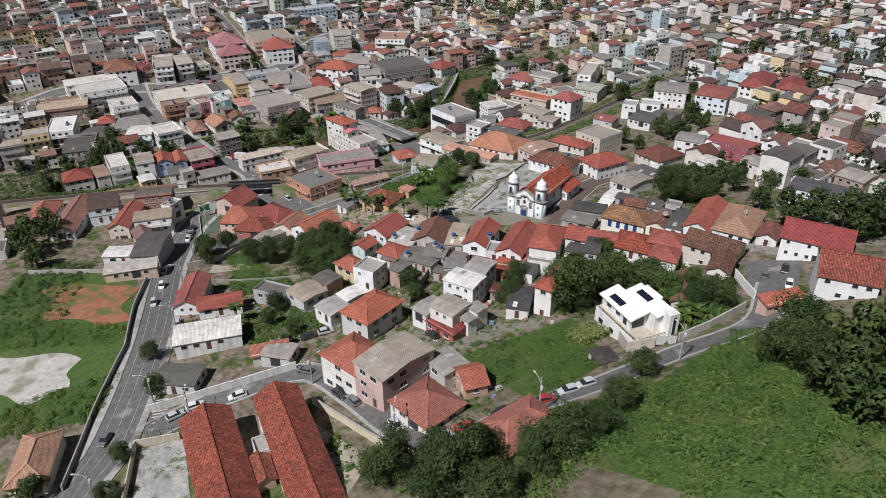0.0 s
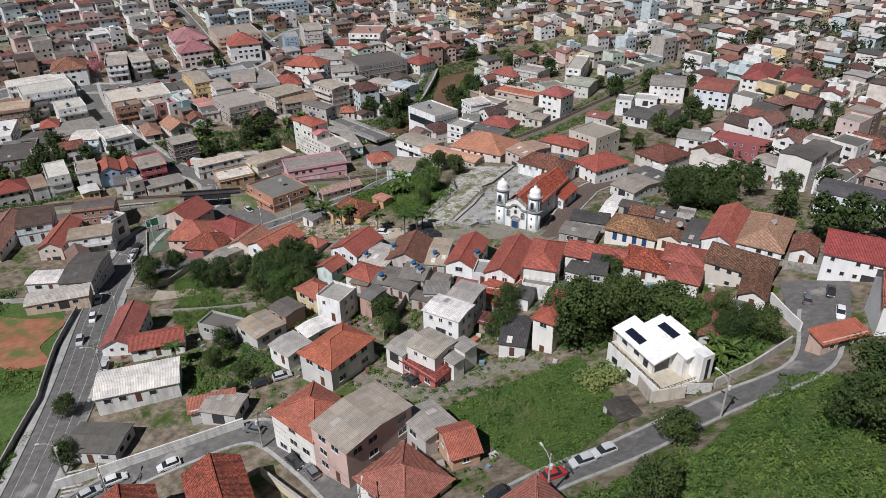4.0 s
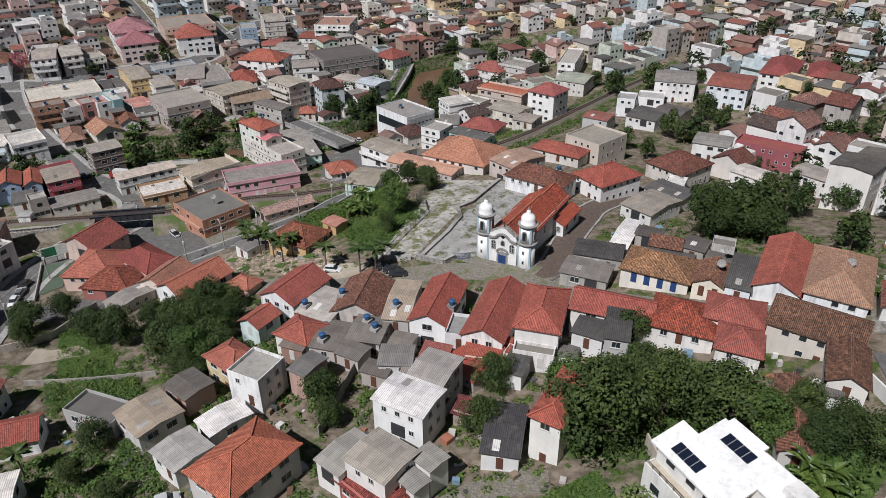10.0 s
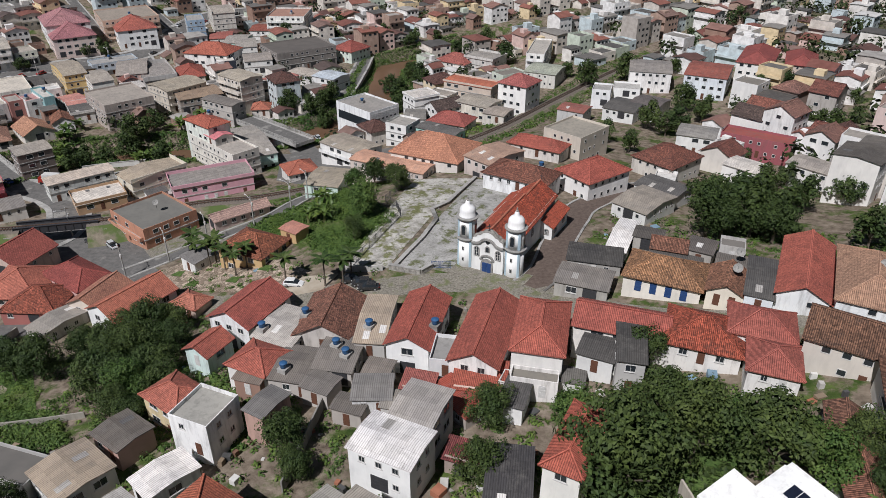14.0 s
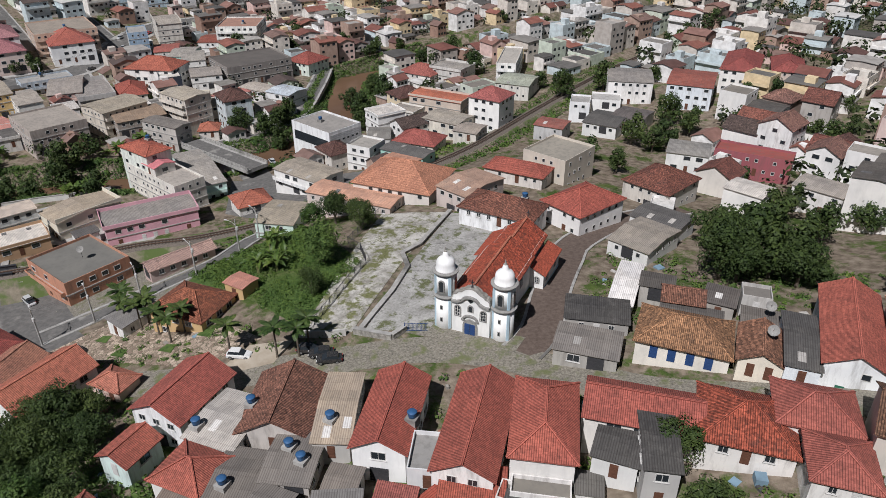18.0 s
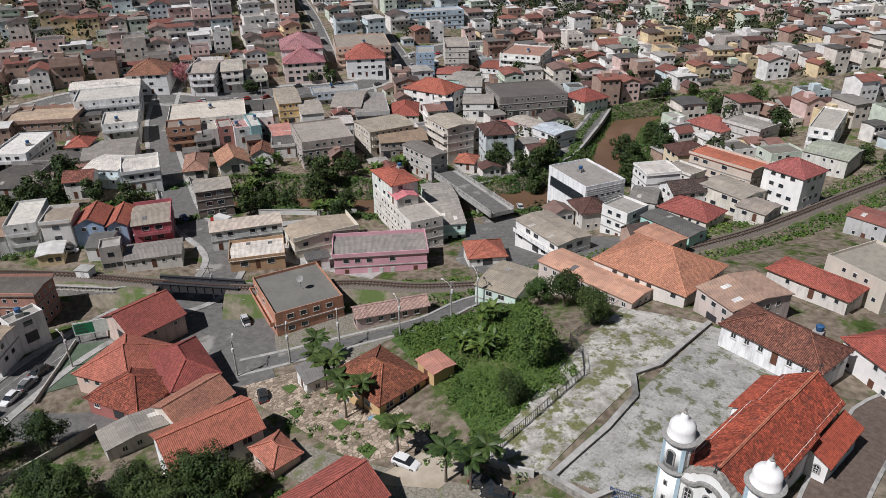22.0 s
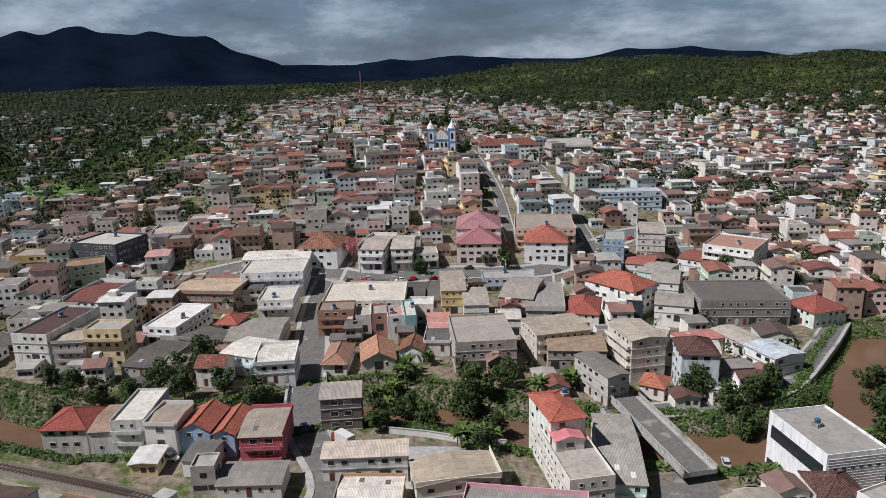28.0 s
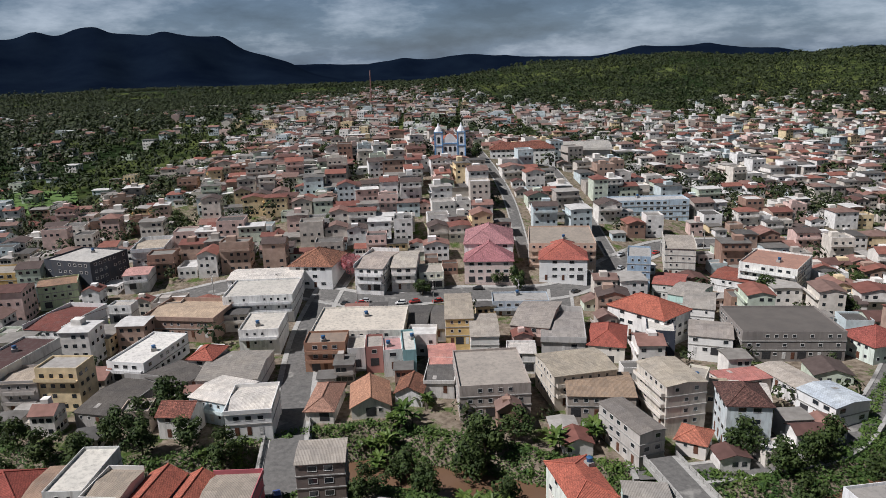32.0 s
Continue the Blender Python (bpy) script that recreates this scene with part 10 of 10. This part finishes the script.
def reach(a):
    """How far the town goes on a bearing seen from the end of the walk."""
    return float(np.interp(a, (33, 48, 60, 66, 70, 76, 80, 86, 104), (980, 950, 1000, 1300, 1700, 1500, 700, 450, 430)))


KINDS = ("hip", "gablex", "gablex", "gabley", "gabley", "low", "low", "low", "low", "flat", "flat", "flat")
_ho = np.array(HOUSES, float)
tagged(_junk.part("yard_clutter", house_paint("clutter", ((0.30, 0.28, 0.25), (0.50, 0.48, 0.45), (0.16, 0.09, 0.06), (0.36, 0.15, 0.09), (0.62, 0.61, 0.58), (0.08, 0.08, 0.08), (0.20, 0.30, 0.38), (0.26, 0.20, 0.14)))), "planks, drums, sheets and rubble lying in the yards", "clutter", kind="stuff")
for _i in range(-130, 80):
    for _j in range(-75, 180):
        _u, _v = _i * 10.6 + (_i // 2) * 4.6, _j * 9.8 + (_j // 6) * 6.0
        _x, _y = -200 + (_u + _fr.uniform(-1.6, 1.6)) * math.cos(_turn) - _v * math.sin(_turn), 60 + _u * math.sin(_turn) + (_v + _fr.uniform(-1.2, 1.2)) * math.cos(_turn)
        # the blocks bend with the slopes
        _x, _y = _x + 9 * math.sin(_y / 73), _y + 9 * math.sin(_x / 91)
        if not seen_sector(_x, _y) or not open_ground(_x, _y):
            continue
        _dist = nearness(_x, _y)
        _a1 = math.degrees(math.atan2(-(_x + 33), _y + 14))
        # the town thins out with distance, soonest to the west
        _reach = reach(_a1)
        _p = 0.7 if (_x > -12 and _y > 66) else 0.5 if (_a1 > 82 and 330 < _dist < 430) else 0.93 if _dist < 330 else 0.86 if _dist < _reach * 0.75 else 0.86 * max(0.0, 1 - (_dist - _reach * 0.75) / (_reach * 0.4))
        _p = max(_p, 0.12 if _a1 > 75 and _dist < 1300 else 0.0)
        if math.sin(_x / 61 + 2 * math.sin(_y / 97)) + math.sin(_y / 53 + 1.7) > (1.45 if _a1 > 60 else 1.1) and _dist > 330:
            _p *= 0.2
        if river_dist(_x, _y) < (24 if _dist < 200 else 19) or -160 < _x < -124 and 14 < _y < 60 or _dist < 520 and np.any(np.hypot(_x - _ho[:, 0], _y - _ho[:, 1]) < _ho[:, 2] * 0.95 + (5.6 if _dist < 200 else 4.6)):
            continue
        if _dist < 600 and lane_gap(_x, _y) < 4.0:
            continue
        if _fr.random() > _p:
            if _fr.random() < 0.9:
                _woods.append((_x, _y, _fr.uniform(3.2, 6)))
            continue
        _w, _d = _fr.uniform(8.0, 12.0), _fr.uniform(7.4, 10.2)
        _st = _fr.choice((1, 2, 2, 2, 3, 3, 4)) if _dist < 550 else _fr.choice((1, 1, 2, 2, 2, 3))
        _h = _st * 2.9 + 0.4
        _kind = _fr.choice(KINDS)
        _wall, _tile = _fr.choice(PALETTE), _fr.choice(CLAYS)
        if _kind == "low":
            _tile = _fr.choice(GREYS)
        elif _kind == "flat":
            _tile = _fr.choice(GREYS[:3])
        _g = H(_x, _y)
        _rot = math.degrees(_turn) + 8 * math.sin(_x / 91) + _fr.choice((0, 90)) + _fr.uniform(-3, 3)
        if _dist < 190 and len(HOUSES) < 300:
            house(_x, _y, _rot + _fr.choice((0, 180)), _w, _d, _g + _h, _kind, _wall, _tile, base=_g - 0.8, sides="fr" if _fr.random() < .5 else "fblr")
            continue
        far_house(_x, _y, _g, _w, _d, _st, _kind, _rot, _dist)
        _taken.append((_x, _y, max(_w, _d) / 2))

# smaller houses squeezed into what is left of the blocks
_occ = np.array([(x, y, r) for x, y, r in HOUSES] + _taken)
_occ = np.vstack([_occ, np.array(_woods) * (1, 1, 0.8)]) if _woods else _occ
for _k in range(9000):
    _x, _y = _fr.uniform(-620, 150), _fr.uniform(-160, 420)
    if not seen_sector(_x, _y) or not open_ground(_x, _y):
        continue
    _w, _d = _fr.uniform(4.5, 8.0), _fr.uniform(4.5, 7.0)
    _r = max(_w, _d) / 2
    if np.any(np.hypot(_occ[:, 0] - _x, _occ[:, 1] - _y) < _occ[:, 2] * 0.95 + _r * 0.85):
        continue
    if river_dist(_x, _y) < 18 or -160 < _x < -124 and 14 < _y < 60 or lane_gap(_x, _y) < _r * 0.7 or (_x < -380 and _y < 40 and _fr.random() < 0.5):
        continue
    _occ = np.vstack([_occ, (_x, _y, _r)])
    if _fr.random() < 0.18:
        _woods.append((_x, _y, _fr.uniform(2.4, 3.8)))
        continue
    far_house(_x, _y, H(_x, _y), _w, _d, _fr.choice((1, 1, 1, 2, 2)), _fr.choice(("gablex", "low", "low", "low", "gabley", "flat")), math.degrees(_turn) + _fr.choice((0, 90)), nearness(_x, _y))


for _bb, _nm, _mt, _lb in ((_far_wall, "far_house_walls", house_paint("far_walls", PALETTE), "rendered walls of the distant houses"), (_far_clay, "far_tile_roofs", house_paint("far_tiles", CLAYS), "red clay roofs of the distant houses"), (_far_grey, "far_sheet_roofs", house_paint("far_sheets", GREYS), "grey sheet roofs of the distant houses"), (_far_glass, "far_windows", M_GLASS, "dark windows of the distant houses")):
    tagged(_bb.part(_nm, _mt), _lb, "distant town", kind="stuff")

# ---- far woods ----
_wr = random.Random(23)
for _k in range(22000):
    _a = radians(_wr.uniform(26, 104))
    _dd = 400 + 2600 * _wr.random() ** 0.9
    _x, _y = -33 - _dd * math.sin(_a), -14 + _dd * math.cos(_a)
    if math.sin(_x * 0.011 + 1.3 * math.sin(_y * 0.009)) + math.sin(_y * 0.013 + _x * 0.004) + _wr.uniform(-1, 1) < (-0.5 if _dd > 900 else 0.1):
        continue
    if _dd < reach(math.degrees(_a)) * 0.92 and _wr.random() < 0.86 or math.hypot(_x + 565, _y + 64) < 62:
        continue
    if 41.5 < math.degrees(_a) < 47.5 and 1330 < _dd < 1720 and _wr.random() < 0.9:
        continue
    _woods.append((_x, _y, _wr.uniform(3.2, 5.6) * (1 + _dd / 5000)))
_b = Build()
for _x, _y, _r in _woods:
    _z = H(_x, _y)
    _near = nearness(_x, _y) < 450
    for _k in range(40 if _near else 18):
        _d = Vector((_wr.gauss(0, 1), _wr.gauss(0, 1), _wr.gauss(0.5, 0.8))).normalized()
        leaf(_b, Vector((_x, _y, _z + _r * 1.0)) + Vector((_d.x, _d.y, _d.z * 0.9)) * _r * _wr.uniform(0.5, 1.0), _d + Vector((0, 0, 0.3)), _r * (0.24 if _near else 0.4), _wr)
tagged(_b.part("far_woods", foliage("far_leaves", (0.012, 0.022, 0.008), (0.040, 0.058, 0.018))), "dark green trees among and beyond the distant houses", "woodland", kind="stuff")

for _k in range(26):
    _t = _k / 26
    _line = ROADS[8][0]
    _s = _line[int(_t * (len(_line) - 2))]
    if _fr.random() < 0.7:
        car(_s[0] + _fr.choice((-4.1, 4.1)), _s[1] + _fr.uniform(-1, 1), _fr.choice(("silver", "black", "white", "red", "grey")))
for _road, _a, _b2_, _stp in ((0, 0.02, 0.6, 9), (2, 0.1, 0.95, 8), (8, 0.15, 0.8, 10), (4, 0.1, 0.9, 5)):
    _line, _w = ROADS[_road]
    _pts2 = _line[int(_a * len(_line)):int(_b2_ * len(_line))]
    _pts2 = _pts2[::max(1, int(_stp * 3.4 / 9))]
    _run = []
    for _p, _q in zip(_pts2, _pts2[1:]):
        _L = math.hypot(_q[0] - _p[0], _q[1] - _p[1])
        if _L < 1:
            continue
        _n2x, _n2y = (_q[1] - _p[1]) / _L, -(_q[0] - _p[0]) / _L
        _px, _py = _p[0] + _n2x * (_w - 1.2), _p[1] + _n2y * (_w - 1.2)
        street_lamp(_px, _py, math.degrees(math.atan2(-_n2y, -_n2x)))
        _run.append((_px, _py))
    wire_run(_run)


for _o in [*TREES, *FAR_TREES, PINK, PALM, BANANA, FAR_BANANA, LAMP, *CARS.values(), *FAR_CARS.values()]:
    for _c in [*_o.children_recursive, _o]:
        bpy.data.objects.remove(_c)
